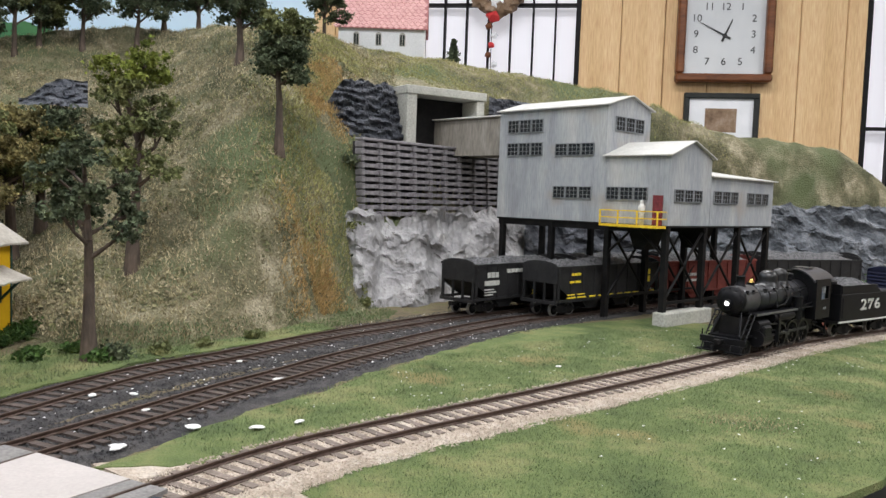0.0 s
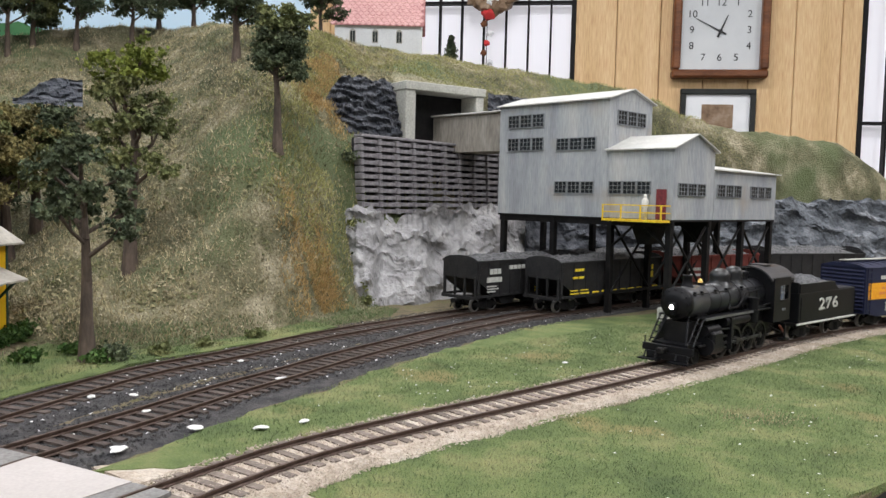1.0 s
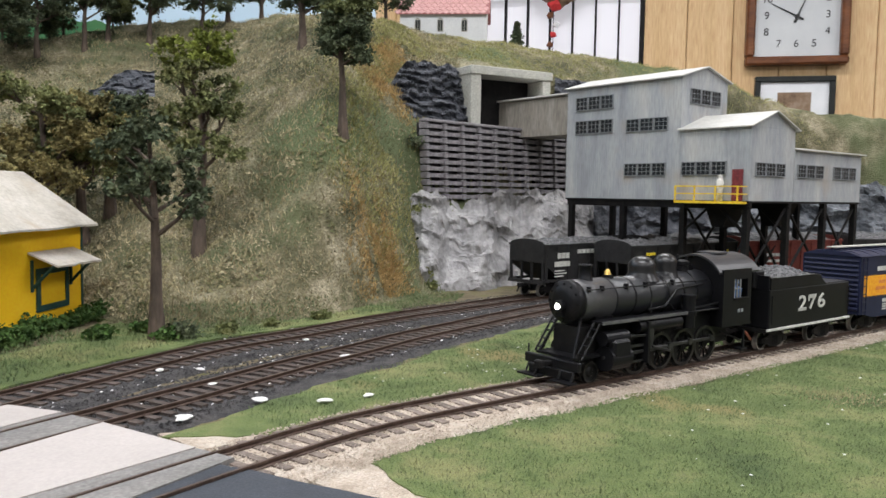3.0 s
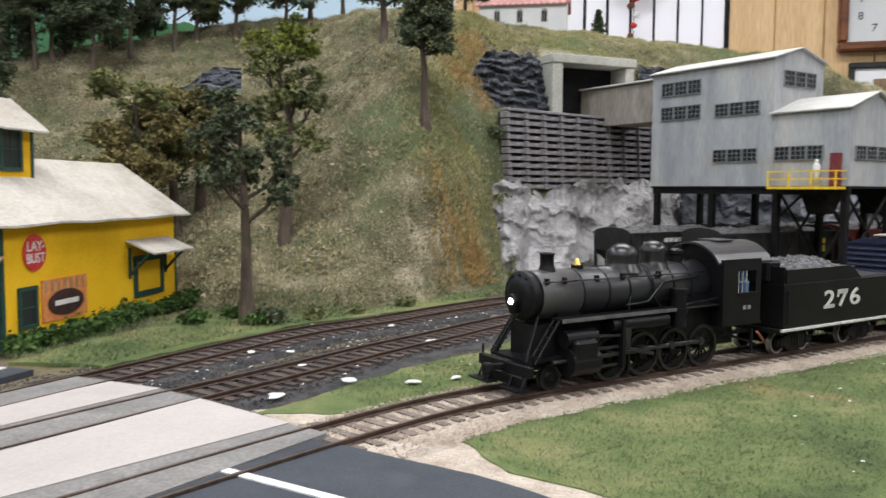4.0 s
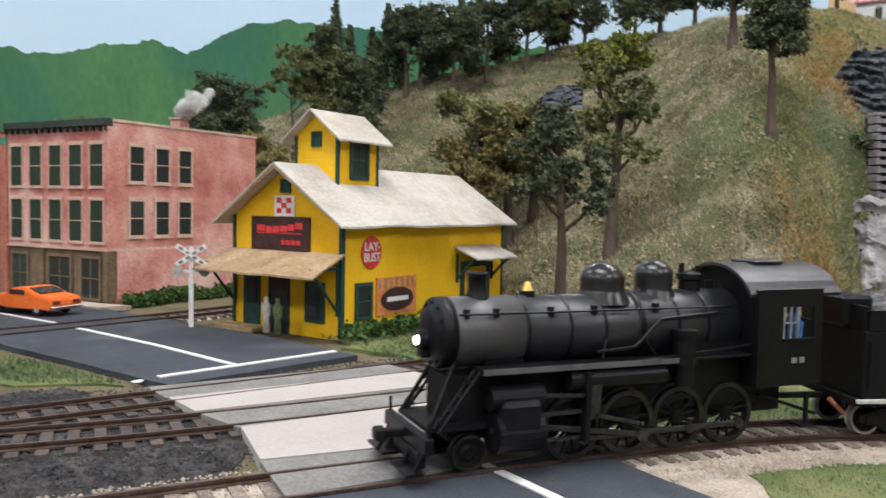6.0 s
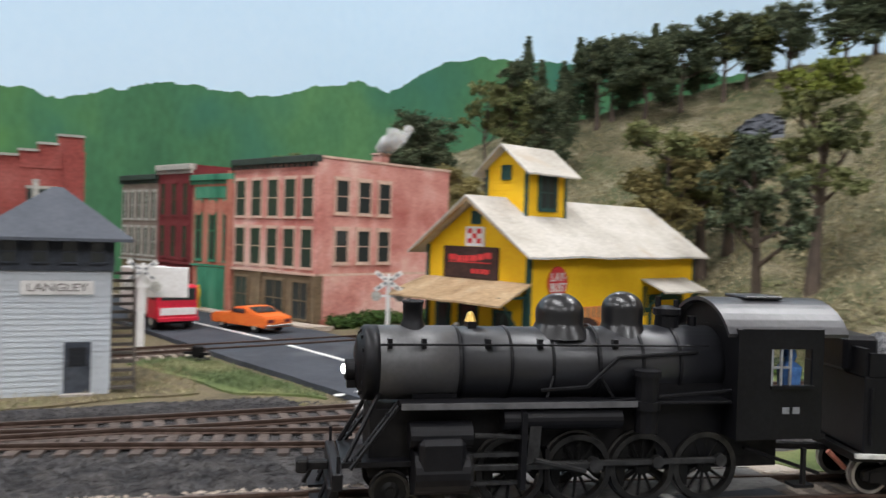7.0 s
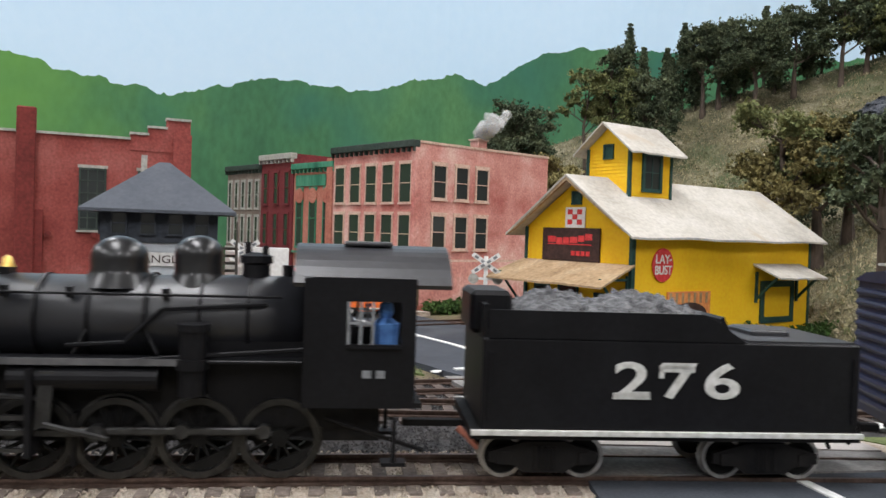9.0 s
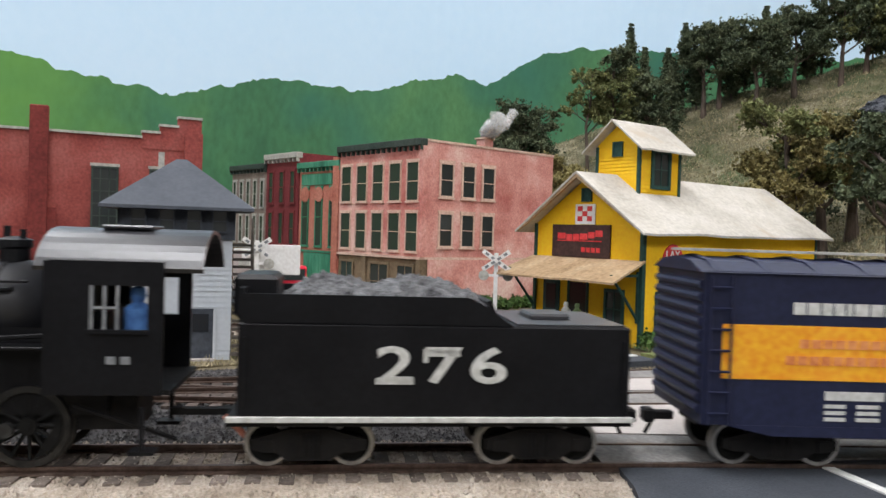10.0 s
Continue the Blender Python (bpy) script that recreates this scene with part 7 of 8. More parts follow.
def bogie(parent, x, r=0.0048, base=0.0195):
    """A freight truck: side frames with journals and two wheelsets."""
    sets = []
    for s in (-1, 1):
        y = s * (GAUGE / 2 + 0.0026)
        b = prism([(x - base / 2 - 0.003, r - 0.0008), (x - base / 2 + 0.002, r - 0.0014), (x - 0.0045, r - 0.003), (x + 0.0045, r - 0.003), (x + base / 2 - 0.002, r - 0.0014), (x + base / 2 + 0.003, r - 0.0008), (x + base / 2 + 0.003, r + 0.0014), (x + 0.004, r + 0.0036), (x - 0.004, r + 0.0036), (x - base / 2 - 0.003, r + 0.0014)], "y", y - 0.0007, y + 0.0007)
        for k in (-1, 1):
            box(x + k * base / 2 - 0.0014, x + k * base / 2 + 0.0014, y - 0.0011 if s < 0 else y - 0.0007, y + 0.0007 if s < 0 else y + 0.0011, r - 0.0012, r + 0.0014, bm=b)
        for k in (-0.0018, 0, 0.0018):
            rod((x + k, y + s * 0.0004, r - 0.0022), (x + k, y + s * 0.0004, r + 0.0026), 0.0008, seg=6, bm=b)
        part("side_frame", b, M["black_steel"], parent)
    part("bolster", box(x - 0.0025, x + 0.0025, -GAUGE / 2 - 0.002, GAUGE / 2 + 0.002, r - 0.001, 0.0105), M["black_steel"], parent)
    for k in (-1, 1):
        sets.append(wheelset(parent, x + k * base / 2, r))
    return sets


def coupler(parent, x, out):
    b = box(min(x, x + out * 0.006), max(x, x + out * 0.006), -0.0011, 0.0011, 0.0078, 0.0098, 0.0003)
    box(x + out * 0.006 - 0.0014, x + out * 0.006 + 0.0014, -0.002, 0.002, 0.0072, 0.0104, 0.0005, b)
    part("coupler", b, M["black_steel"], parent)
    part("brake_hose", rod((x + out * 0.003, 0.003, 0.0085), (x + out * 0.0055, 0.0035, 0.0035), 0.0005, seg=6), M["black_steel"], parent)


def coal_heap(x0, x1, half, z, peaks, seed, rise=0.006):
    n, m = 44, 16
    vs, fs = [], []
    for i in range(n + 1):
        u = i / n
        for j in range(m + 1):
            v = 2 * j / m - 1
            h = rise * (1 - v * v) * (1 - (2 * u - 1) ** 6) * (0.55 + 0.45 * abs(math.sin(math.pi * peaks * u)))
            vs.append((x0 + (x1 - x0) * u, half * v, z + h + 0.0016 * fbm(u * 40 + seed, v * 12, seed) * (1 - v ** 8)))
    for i in range(n):
        for j in range(m):
            a = i * (m + 1) + j
            fs.append((a, a + m + 1, a + m + 2, a + 1))
    return vs, fs


TRAIN = {}


def locomotive():
    h = thing("steam_locomotive", Matrix.Identity(4), "black model steam locomotive with lit headlight and bright driving wheel tyres", "locomotive")
    e, roof_, gl = M["engine"], M["engine_roof"], M["gloss_black"]
    zc, r = 0.0335, 0.0090
    along_x = lambda x: Matrix.Translation((x, 0, zc)) @ pose(0, 0, 0, 0, 90, 0)
    sb = part("smokebox", lathe([(0, 0.0025), (r * 0.5, 0.002), (r * 0.9, 0.0032), (r, 0.0045), (r, 0.0275), (0, 0.0275)], 40, along_x(0)), M["smokebox"], h, "graphite grey smokebox", True)
    fr = lathe([(0, 0.0008), (r * 0.45, 0.0009), (r * 0.74, 0.0016), (r * 0.78, 0.0022), (r * 0.97, 0.0024), (r * 1.012, 0.0032), (r * 1.012, 0.0062), (0, 0.0062)], 32, along_x(0))
    part("smokebox_door", fr, e, sb, "", True)
    for k in range(12):
        a = k * math.pi / 6
        part("door_dog", box(-0.0004, 0.0004, -0.0004, 0.0004, -0.0004, 0.0004), e, sb).location = (0.0023, 0.85 * r * math.cos(a), zc + 0.85 * r * math.sin(a))
    part("boiler", lathe([(0, 0.0275), (r * 0.985, 0.0275), (r * 0.985, 0.06), (r * 1.06, 0.072), (r * 1.06, 0.0955), (0, 0.0955)], 40, along_x(0)), M["boiler"], h, "dusty satin black boiler", True)
    for x in (0.0275, 0.04, 0.0505, 0.062, 0.073, 0.083):
        rr_ = r * (0.985 if x < 0.06 else 1.06)
        part("boiler_band", lathe([(rr_, -0.0004), (rr_ + 0.00025, -0.0004), (rr_ + 0.00025, 0.0004), (rr_, 0.0004)], 40, along_x(x)), e, h)
    for k, x in enumerate((0.0085, 0.0175, 0.034, 0.047, 0.066)):
        part("handrail_knob", box(x - 0.0006, x + 0.0006, -0.0088, -0.0072, zc + 0.0045, zc + 0.0068), e, h)
        part("handrail_knob", box(x - 0.0006, x + 0.0006, 0.0072, 0.0088, zc + 0.0045, zc + 0.0068), e, h)
    for s in (-1, 1):
        part("handrail", rod((0.006, s * 0.0089, zc + 0.0055), (0.09, s * 0.0097, zc + 0.0055), 0.0003, seg=6), e, h)
    part("smokestack", lathe([(0.0040, zc + r - 0.002), (0.0030, zc + r + 0.0008), (0.0027, zc + r + 0.0016), (0.0027, 0.0478), (0.0030, 0.0480), (0.0030, 0.0487), (0.0022, 0.0487), (0.0020, 0.045), (0, 0.045)], 24, Matrix.Translation((0.0158, 0, 0))), e, h, "", True)
    for nm, x, rad, top in (("sand_dome", 0.0546, 0.0060, 0.0511), ("steam_dome", 0.0712, 0.0052, 0.0517)):
        part(nm, lathe([(rad * 1.3, zc + r * 0.72), (rad * 1.03, zc + r + 0.0004), (rad * 0.98, zc + r + 0.0012)] + [(rad * math.cos(a), top - rad * 0.86 * (1 - math.sin(a))) for a in np.linspace(0.0, 1.5708, 10)], 32, Matrix.Translation((x, 0, 0))), gl, h, "glossy black boiler dome", True)
    t = lathe([(0.0032, zc + r * 0.8), (0.003, 0.0455), (0.0036, 0.046), (0.0036, 0.0475), (0.0015, 0.0482), (0, 0.0482)], 18, Matrix.Translation((0.0835, 0, 0)))
    rod((0.0815, 0.001, 0.046), (0.0815, 0.001, 0.0505), 0.0008, seg=8, bm=t)
    rod((0.0855, -0.001, 0.046), (0.0855, -0.001, 0.0498), 0.0007, seg=8, bm=t)
    part("valve_turret", t, e, h)
    bl = part("bell_bracket", box(0.0305, 0.0325, -0.0022, 0.0022, zc + r - 0.001, zc + r + 0.0012), e, h)
    part("bell", lathe([(0.0016, 0.0436), (0.0013, 0.0443), (0.0009, 0.0456), (0.0003, 0.0461), (0, 0.0461)], 18, Matrix.Translation((0.0315, 0, 0))), M["brass"], bl, "polished brass bell", True)
    part("turret_pipe", rod((0.0905, 0, zc + r + 0.0005), (0.0905, 0, zc + r + 0.003), 0.0012, seg=8), e, h)
    # headlight
    hl = part("headlight", lathe([(0, 0), (0.0026, 0), (0.0026, 0.0042), (0.0022, 0.0046), (0, 0.0046)], 22, Matrix.Translation((0.0032, 0, 0.0318)) @ pose(0, 0, 0, 0, -90, 0)), e, h)
    part("lens", lathe([(0, 0), (0.0012, 0), (0.0009, 0.0005), (0, 0.0008)], 24, Matrix.Translation((-0.0014, 0, 0.0318)) @ pose(0, 0, 0, 0, -90, 0)), M["headlight"], hl, "glowing white headlight lens")
    part("headlight_bracket", box(-0.0008, 0.004, -0.0016, 0.0016, 0.0275, 0.0294), e, h)
    # running boards, tanks, pumps and pipes
    for s in (-1, 1):
        part("running_board", box(0.011, 0.0945, *sorted((s * 0.0075, s * 0.0138)), 0.0252, 0.0260, 0.0002), e, h)
        part("board_edge", box(0.011, 0.074, *sorted((s * 0.0137, s * 0.0141)), 0.0248, 0.0262), M["board_edge"], h)
        part("air_tank", rod((0.037, s * 0.0117, 0.0218), (0.066, s * 0.0117, 0.0218), 0.0027, seg=20), e, h)
        part("injector_pipe", rod((0.087, s * 0.0098, 0.0375), (0.066, s * 0.0106, 0.0362), 0.0005, seg=6), e, h)
        part("injector_pipe", rod((0.066, s * 0.0106, 0.0362), (0.0585, s * 0.0102, 0.0290), 0.0005, seg=6), e, h)
        part("injector_pipe", rod((0.0585, s * 0.0102, 0.0290), (0.047, s * 0.0100, 0.0282), 0.0005, seg=6), e, h)
        part("sand_pipe", rod((0.0546, s * 0.0055, zc + r * 0.85), (0.0485, s * 0.0101, 0.0265), 0.0004, seg=6), e, h)
        part("sand_pipe", rod((0.0565, s * 0.0055, zc + r * 0.85), (0.065, s * 0.0103, 0.0265), 0.0004, seg=6), e, h)
    ap = rod((0.0725, -0.0125, 0.0185), (0.0725, -0.0125, 0.0325), 0.0028, seg=14)
    rod((0.0725, -0.0125, 0.0240), (0.0725, -0.0125, 0.0262), 0.0034, seg=14, bm=ap)
    rod((0.0725, -0.0125, 0.0320), (0.0725, -0.0125, 0.0335), 0.0033, seg=14, bm=ap)
    part("air_pump", ap, e, h, "black finned air pump")
    # firebox, ash pan and frame
    part("firebox", prism([(0.078, 0.011), (0.106, 0.011), (0.106, 0.033), (0.07, 0.033)], "y", -0.0086, 0.0086), e, h)
    part("frame", box(0.004, 0.112, -0.0070, 0.0070, 0.0075, 0.0235), M["black_steel"], h)
    part("saddle", prism([(-0.006, 0.012), (0.006, 0.012), (0.0072, 0.027), (-0.0072, 0.027)], "x", 0.015, 0.027), e, h)
    # cylinders, valve chests, guides
    for s in (-1, 1):
        c = part("cylinder", rod((0.0145, s * 0.0122, 0.0102), (0.0285, s * 0.0122, 0.0102), 0.0052, seg=22), e, h)
        part("cylinder_jacket", box(0.0155, 0.0275, *sorted((s * 0.0075, s * 0.0172)), 0.0105, 0.0185, 0.0012), e, c)
        part("valve_chest", rod((0.0135, s * 0.0118, 0.0185), (0.0295, s * 0.0118, 0.0185), 0.0031, seg=18), e, h)
        part("crosshead_guide", box(0.0285, 0.041, *sorted((s * 0.0118, s * 0.0128)), 0.0132, 0.0142), M["rodsteel"], h)
        part("crosshead_guide", box(0.0285, 0.041, *sorted((s * 0.0118, s * 0.0128)), 0.0066, 0.0074), M["rodsteel"], h)
        part("guide_yoke", prism([(s * 0.007, 0.006), (s * 0.0150, 0.006), (s * 0.0150, 0.024), (s * 0.007, 0.025)], "x", 0.0410, 0.0423), e, h)
        part("valve_link", prism([(0.0425, 0.0115), (0.0455, 0.0125), (0.0462, 0.0235), (0.0435, 0.0235)], "y", *sorted((s * 0.0133, s * 0.0141))), M["rodsteel"], h)
        part("radius_rod", rod((0.030, s * 0.0135, 0.0186), (0.0445, s * 0.0135, 0.0178), 0.0006, seg=6), M["rodsteel"], h)
        part("eccentric_rod", rod((0.0445, s * 0.0146, 0.0128), (0.057, s * 0.0146, 0.0098), 0.0006, seg=6), M["rodsteel"], h)
        part("reach_rod", rod((0.0455, s * 0.0125, 0.0245), (0.098, s * 0.0125, 0.0285), 0.0005, seg=6), e, h)
        part("brake_hanger", box(0.0485, 0.0495, *sorted((s * 0.0072, s * 0.0102)), 0.003, 0.014), M["black_steel"], h)
    # pilot
    part("pilot_beam", box(-0.0045, -0.0022, -0.0148, 0.0148, 0.0068, 0.0108, 0.0003), e, h)
    part("pilot_deck", box(-0.0022, 0.0145, -0.0105, 0.0105, 0.0108, 0.0120), e, h)
    pf = part("pilot", box(-0.0052, -0.0028, -0.0118, 0.0118, 0.0028, 0.0069, 0.0004), e, h, "black switching pilot with footboards")
    for y in (-0.0062, 0.0062):
        part("pilot_bar", rod((-0.0050, y, 0.0066), (-0.0066, y, 0.0026), 0.0005, seg=5), e, pf)
    for s in (-1, 1):
        part("footboard", box(-0.0088, -0.0045, *sorted((s * 0.0030, s * 0.0148)), 0.0022, 0.0029), e, pf)
        part("footboard_bracket", rod((-0.006, s * 0.0125, 0.0026), (-0.0038, s * 0.0125, 0.0075), 0.0005, seg=5), e, pf)
        part("smokebox_brace", rod((-0.0018, s * 0.0095, 0.0112), (0.0065, s * 0.0058, 0.0272), 0.0006, seg=6), e, h)
        lad = part("front_ladder", rod((-0.0005, s * 0.0128, 0.0112), (0.0105, s * 0.0128, 0.0255), 0.0005, seg=6), e, h)
        part("ladder_rail", rod((-0.0005, s * 0.0098, 0.0112), (0.0105, s * 0.0098, 0.0255), 0.0005, seg=6), e, lad)
        for k in range(4):
            u = (k + 0.6) / 4.4
            part("ladder_step", box(-0.0005 + 0.011 * u - 0.0008, -0.0005 + 0.011 * u + 0.0008, *sorted((s * 0.0096, s * 0.013)), 0.0112 + 0.0143 * u - 0.0003, 0.0112 + 0.0143 * u + 0.0003), e, lad)
        part("flag_post", rod((-0.0032, s * 0.0138, 0.0105), (-0.0032, s * 0.0138, 0.0145), 0.0004, seg=5), e, h)
    coupler(h, -0.0044, -1)
    # cab
    cb = part("cab", box(0.0948, 0.0960, -0.0152, 0.0152, 0.0165, 0.0438), e, h, "black cab with open side windows")
    for s in (-1, 1):
        y0, y1 = sorted((s * 0.0146, s * 0.0152))
        part("cab_side", box(0.0960, 0.1188, y0, y1, 0.0165, 0.0300), e, cb)
        part("cab_side", box(0.0960, 0.1188, y0, y1, 0.0390, 0.0440), e, cb)
        part("cab_side", box(0.0960, 0.1040, y0, y1, 0.0300, 0.0390), e, cb)
        part("cab_side", box(0.1156, 0.1188, y0, y1, 0.0300, 0.0390), e, cb)
        for x in (0.1040, 0.1066, 0.1092):
            part("window_bar", box(x, x + 0.0006, y0, y1, 0.0300, 0.0390), M["muntin"], cb)
        part("window_bar", box(0.1040, 0.1098, y0, y1, 0.0342, 0.0347), M["muntin"], cb)
        part("arm_rest", box(0.1038, 0.1158, *sorted((s * 0.0152, s * 0.0160)), 0.0292, 0.0300), e, cb)
        for a, b in ((0.1075, 0.1094), (0.1104, 0.1123)):
            part("letter_bar", box(a, b, *sorted((s * 0.0152, s * 0.01535)), 0.0229, 0.0245), M["muntin"], cb)
        part("cab_step", box(0.112, 0.1175, *sorted((s * 0.011, s * 0.0150)), 0.0040, 0.0048), e, h)
        part("step_hanger", box(0.1142, 0.1152, *sorted((s * 0.0138, s * 0.0148)), 0.0040, 0.0140), e, h)
    arc = [(0.0162 * math.sin(a), 0.0365 + 0.0142 * math.cos(a)) for a in np.linspace(-1.12, 1.12, 17)]
    arc2 = [(y * 0.97, z - 0.0009) for y, z in reversed(arc)]
    part("cab_roof", prism(arc + arc2, "x", 0.0925, 0.1265), roof_, cb, "dusty grey-black arched cab roof")
    part("cab_front_upper", prism([(-0.0148, 0.043), (0.0148, 0.043), (0.010, 0.0475), (0, 0.0498), (-0.010, 0.0475)], "x", 0.0949, 0.0959), e, cb)
    part("roof_hatch", box(0.103, 0.114, -0.005, 0.005, 0.0505, 0.0514, 0.0003), roof_, cb)
    part("cab_floor", box(0.0960, 0.1205, -0.0146, 0.0146, 0.0165, 0.0175), M["black_steel"], cb)
    part("backhead", lathe([(0, 0.0955), (r, 0.0955), (r, 0.101), (0, 0.101)], 24, along_x(0)), M["black_steel"], cb)
    crew = lathe([(0, 0), (0.0026, 0), (0.003, 0.0065), (0.0012, 0.0078), (0.0017, 0.0092), (0.0014, 0.0108), (0, 0.0113)], 12, Matrix.Translation((0.1125, -0.0105, 0.0275)))
    part("crew_figurine", crew, M["figure_blue"], cb, "tiny blue painted crew figurine")
    part("under_cab_pipe", rod((0.1, -0.011, 0.0135), (0.1215, -0.0115, 0.0065), 0.0005, seg=6), M["black_steel"], h)
    # wheels and rods
    TRAIN["drivers"] = [(wheelset(h, x, 0.0083, spoke=True, tyre="driver_tyre"), x) for x in (0.0405, 0.0568, 0.0731, 0.0894)]
    TRAIN["pilot_axle"] = [wheelset(h, 0.0095, 0.0044, tyre="driver_tyre")]
    TRAIN["rods"] = []
    for s in (-1, 1):
        b = box(-0.0008, 0.0497, -0.0005, 0.0005, -0.0007, 0.0007, 0.0002)
        for x in (0, 0.0163, 0.0326, 0.0489):
            rod((x, -0.0007, 0), (x, 0.0007, 0), 0.0015, seg=12, bm=b)
        sr = part("side_rod", b, M["rodsteel"], h, "steel side rod")
        b = box(-0.031, 0.0, -0.0005, 0.0005, -0.0007, 0.0007, 0.0002)
        rod((0, -0.0008, 0), (0, 0.0008, 0), 0.0017, seg=12, bm=b)
        mr = part("main_rod", b, M["rodsteel"], h, "steel main rod")
        b = box(-0.0018, 0.0018, -0.0011, 0.0011, -0.0034, 0.0034, 0.0004)
        rod((-0.012, 0, 0), (0, 0, 0), 0.0007, seg=8, bm=b)
        xh = part("crosshead", b, M["rodsteel"], h, "steel crosshead")
        TRAIN["rods"].append((s, sr, mr, xh))
    return h


STATION_OLD = [-0.012, 0.0045, 0.0275, 0.0546, 0.0712, 0.0948, 0.1265]
STATION_NEW = [-0.0085, 0.0082, 0.0281, 0.0543, 0.0708, 0.0938, 0.1238]


def restation(h, keep):
    """Draws the fixed parts together to the engine's true length; wheels and rods keep their axles."""
    for ob in h.children_recursive:
        if ob.type != "MESH" or ob in keep or (ob.parent is not None and ob.parent in keep):
            continue
        if ob.location.length > 1e-6:
            ob.location.x = float(np.interp(ob.location.x, STATION_OLD, STATION_NEW))
            continue
        for v in ob.data.vertices:
            v.co.x = float(np.interp(v.co.x, STATION_OLD, STATION_NEW))


def tender():
    h = thing("tender", Matrix.Identity(4), "black coal tender lettered with large cream numerals", "tender")
    e = M["engine"]
    L = 0.0835
    part("tank", box(0.002, L, -0.0162, 0.0162, 0.0118, 0.0308, 0.0004), e, h, "satin black water tank")
    for s in (-1, 1):
        y0, y1 = sorted((s * 0.0155, s * 0.0162))
        part("bunker_side", prism([(0.003, 0.0308), (0.003, 0.0366), (0.0485, 0.0366), (0.0515, 0.0352), (0.0565, 0.0318), (0.058, 0.0308)], "y", y0, y1), e, h)
        part("deck_stripe", box(0.0, L + 0.0008, *sorted((s * 0.0160, s * 0.0171)), 0.0108, 0.0119, 0.0001), M["lettering"], h, "pale line along the deck edge")
        part("grab_iron", rod((0.0035, s * 0.0168, 0.014), (0.0035, s * 0.0168, 0.028), 0.0003, seg=5), e, h)
        part("grab_iron", rod((L - 0.0015, s * 0.0168, 0.014), (L - 0.0015, s * 0.0168, 0.028), 0.0003, seg=5), e, h)
    part("deck", box(0.0, L + 0.0008, -0.0160, 0.0160, 0.0098, 0.0117), M["black_steel"], h)
    part("bunker_front", box(0.002, 0.0032, -0.0155, 0.0155, 0.0308, 0.0376), e, h)
    part("bunker_front", box(0.0, 0.009, -0.0095, 0.0095, 0.0308, 0.0400, 0.001), e, h)
    vs, fs = coal_heap(0.009, 0.0535, 0.0152, 0.0348, 2.2, 3.0, 0.0052)
    raw("coal", vs, fs, M["coal"], h)["label"] = "heaped grey-black coal load"
    part("bunker_rear", turn_to(box(-0.0005, 0.0005, -0.0155, 0.0155, -0.003, 0.003), Matrix.Translation((0.0540, 0, 0.0332)) @ pose(0, 0, 0, 0, -25, 0)), e, h)
    part("water_hatch", box(0.064, 0.073, -0.006, 0.006, 0.0308, 0.0325, 0.0005), M["engine_roof"], h)
    part("rear_deck", box(0.059, 0.0825, -0.0152, 0.0152, 0.0308, 0.0312), M["engine_roof"], h)
    for f, yb, sg in (("-y", -0.0162, 1), ("+y", 0.0162, -1)):
        for k, digit in enumerate("276"):
            xd = 0.0432 + sg * 0.0097 * (k - 1)
            letters(digit, 0.0104, M["lettering"], h, on_face(f, yb, xd, 0.0222, 0.0002), "numeral", 0.00015, 1.0, 0.00014, 0.0076)
            if digit == "2":
                part("serif", slab(f, yb, xd - 0.0039, xd + 0.0039, 0.0186, 0.0199, 0.0, 0.00035), M["lettering"], h)
            if digit == "7":
                part("serif", slab(f, yb, xd - 0.0039, xd + 0.0037, 0.0244, 0.0258, 0.0, 0.00035), M["lettering"], h)
                part("serif", slab(f, yb, xd - 0.0039, xd - 0.0029, 0.0231, 0.0258, 0.0, 0.00035), M["lettering"], h)
    TRAIN["tender_axles"] = bogie(h, 0.0165, 0.0047, 0.0175) + bogie(h, 0.0655, 0.0047, 0.0175)
    part("drawbar", box(-0.0135, 0.002, -0.0012, 0.0012, 0.0088, 0.0102), M["black_steel"], h)
    part("steam_hose", rod((-0.0015, -0.006, 0.0098), (0.003, -0.0065, 0.0055), 0.0007, seg=6), M["salmon"], h)
    coupler(h, L, 1)
    return h


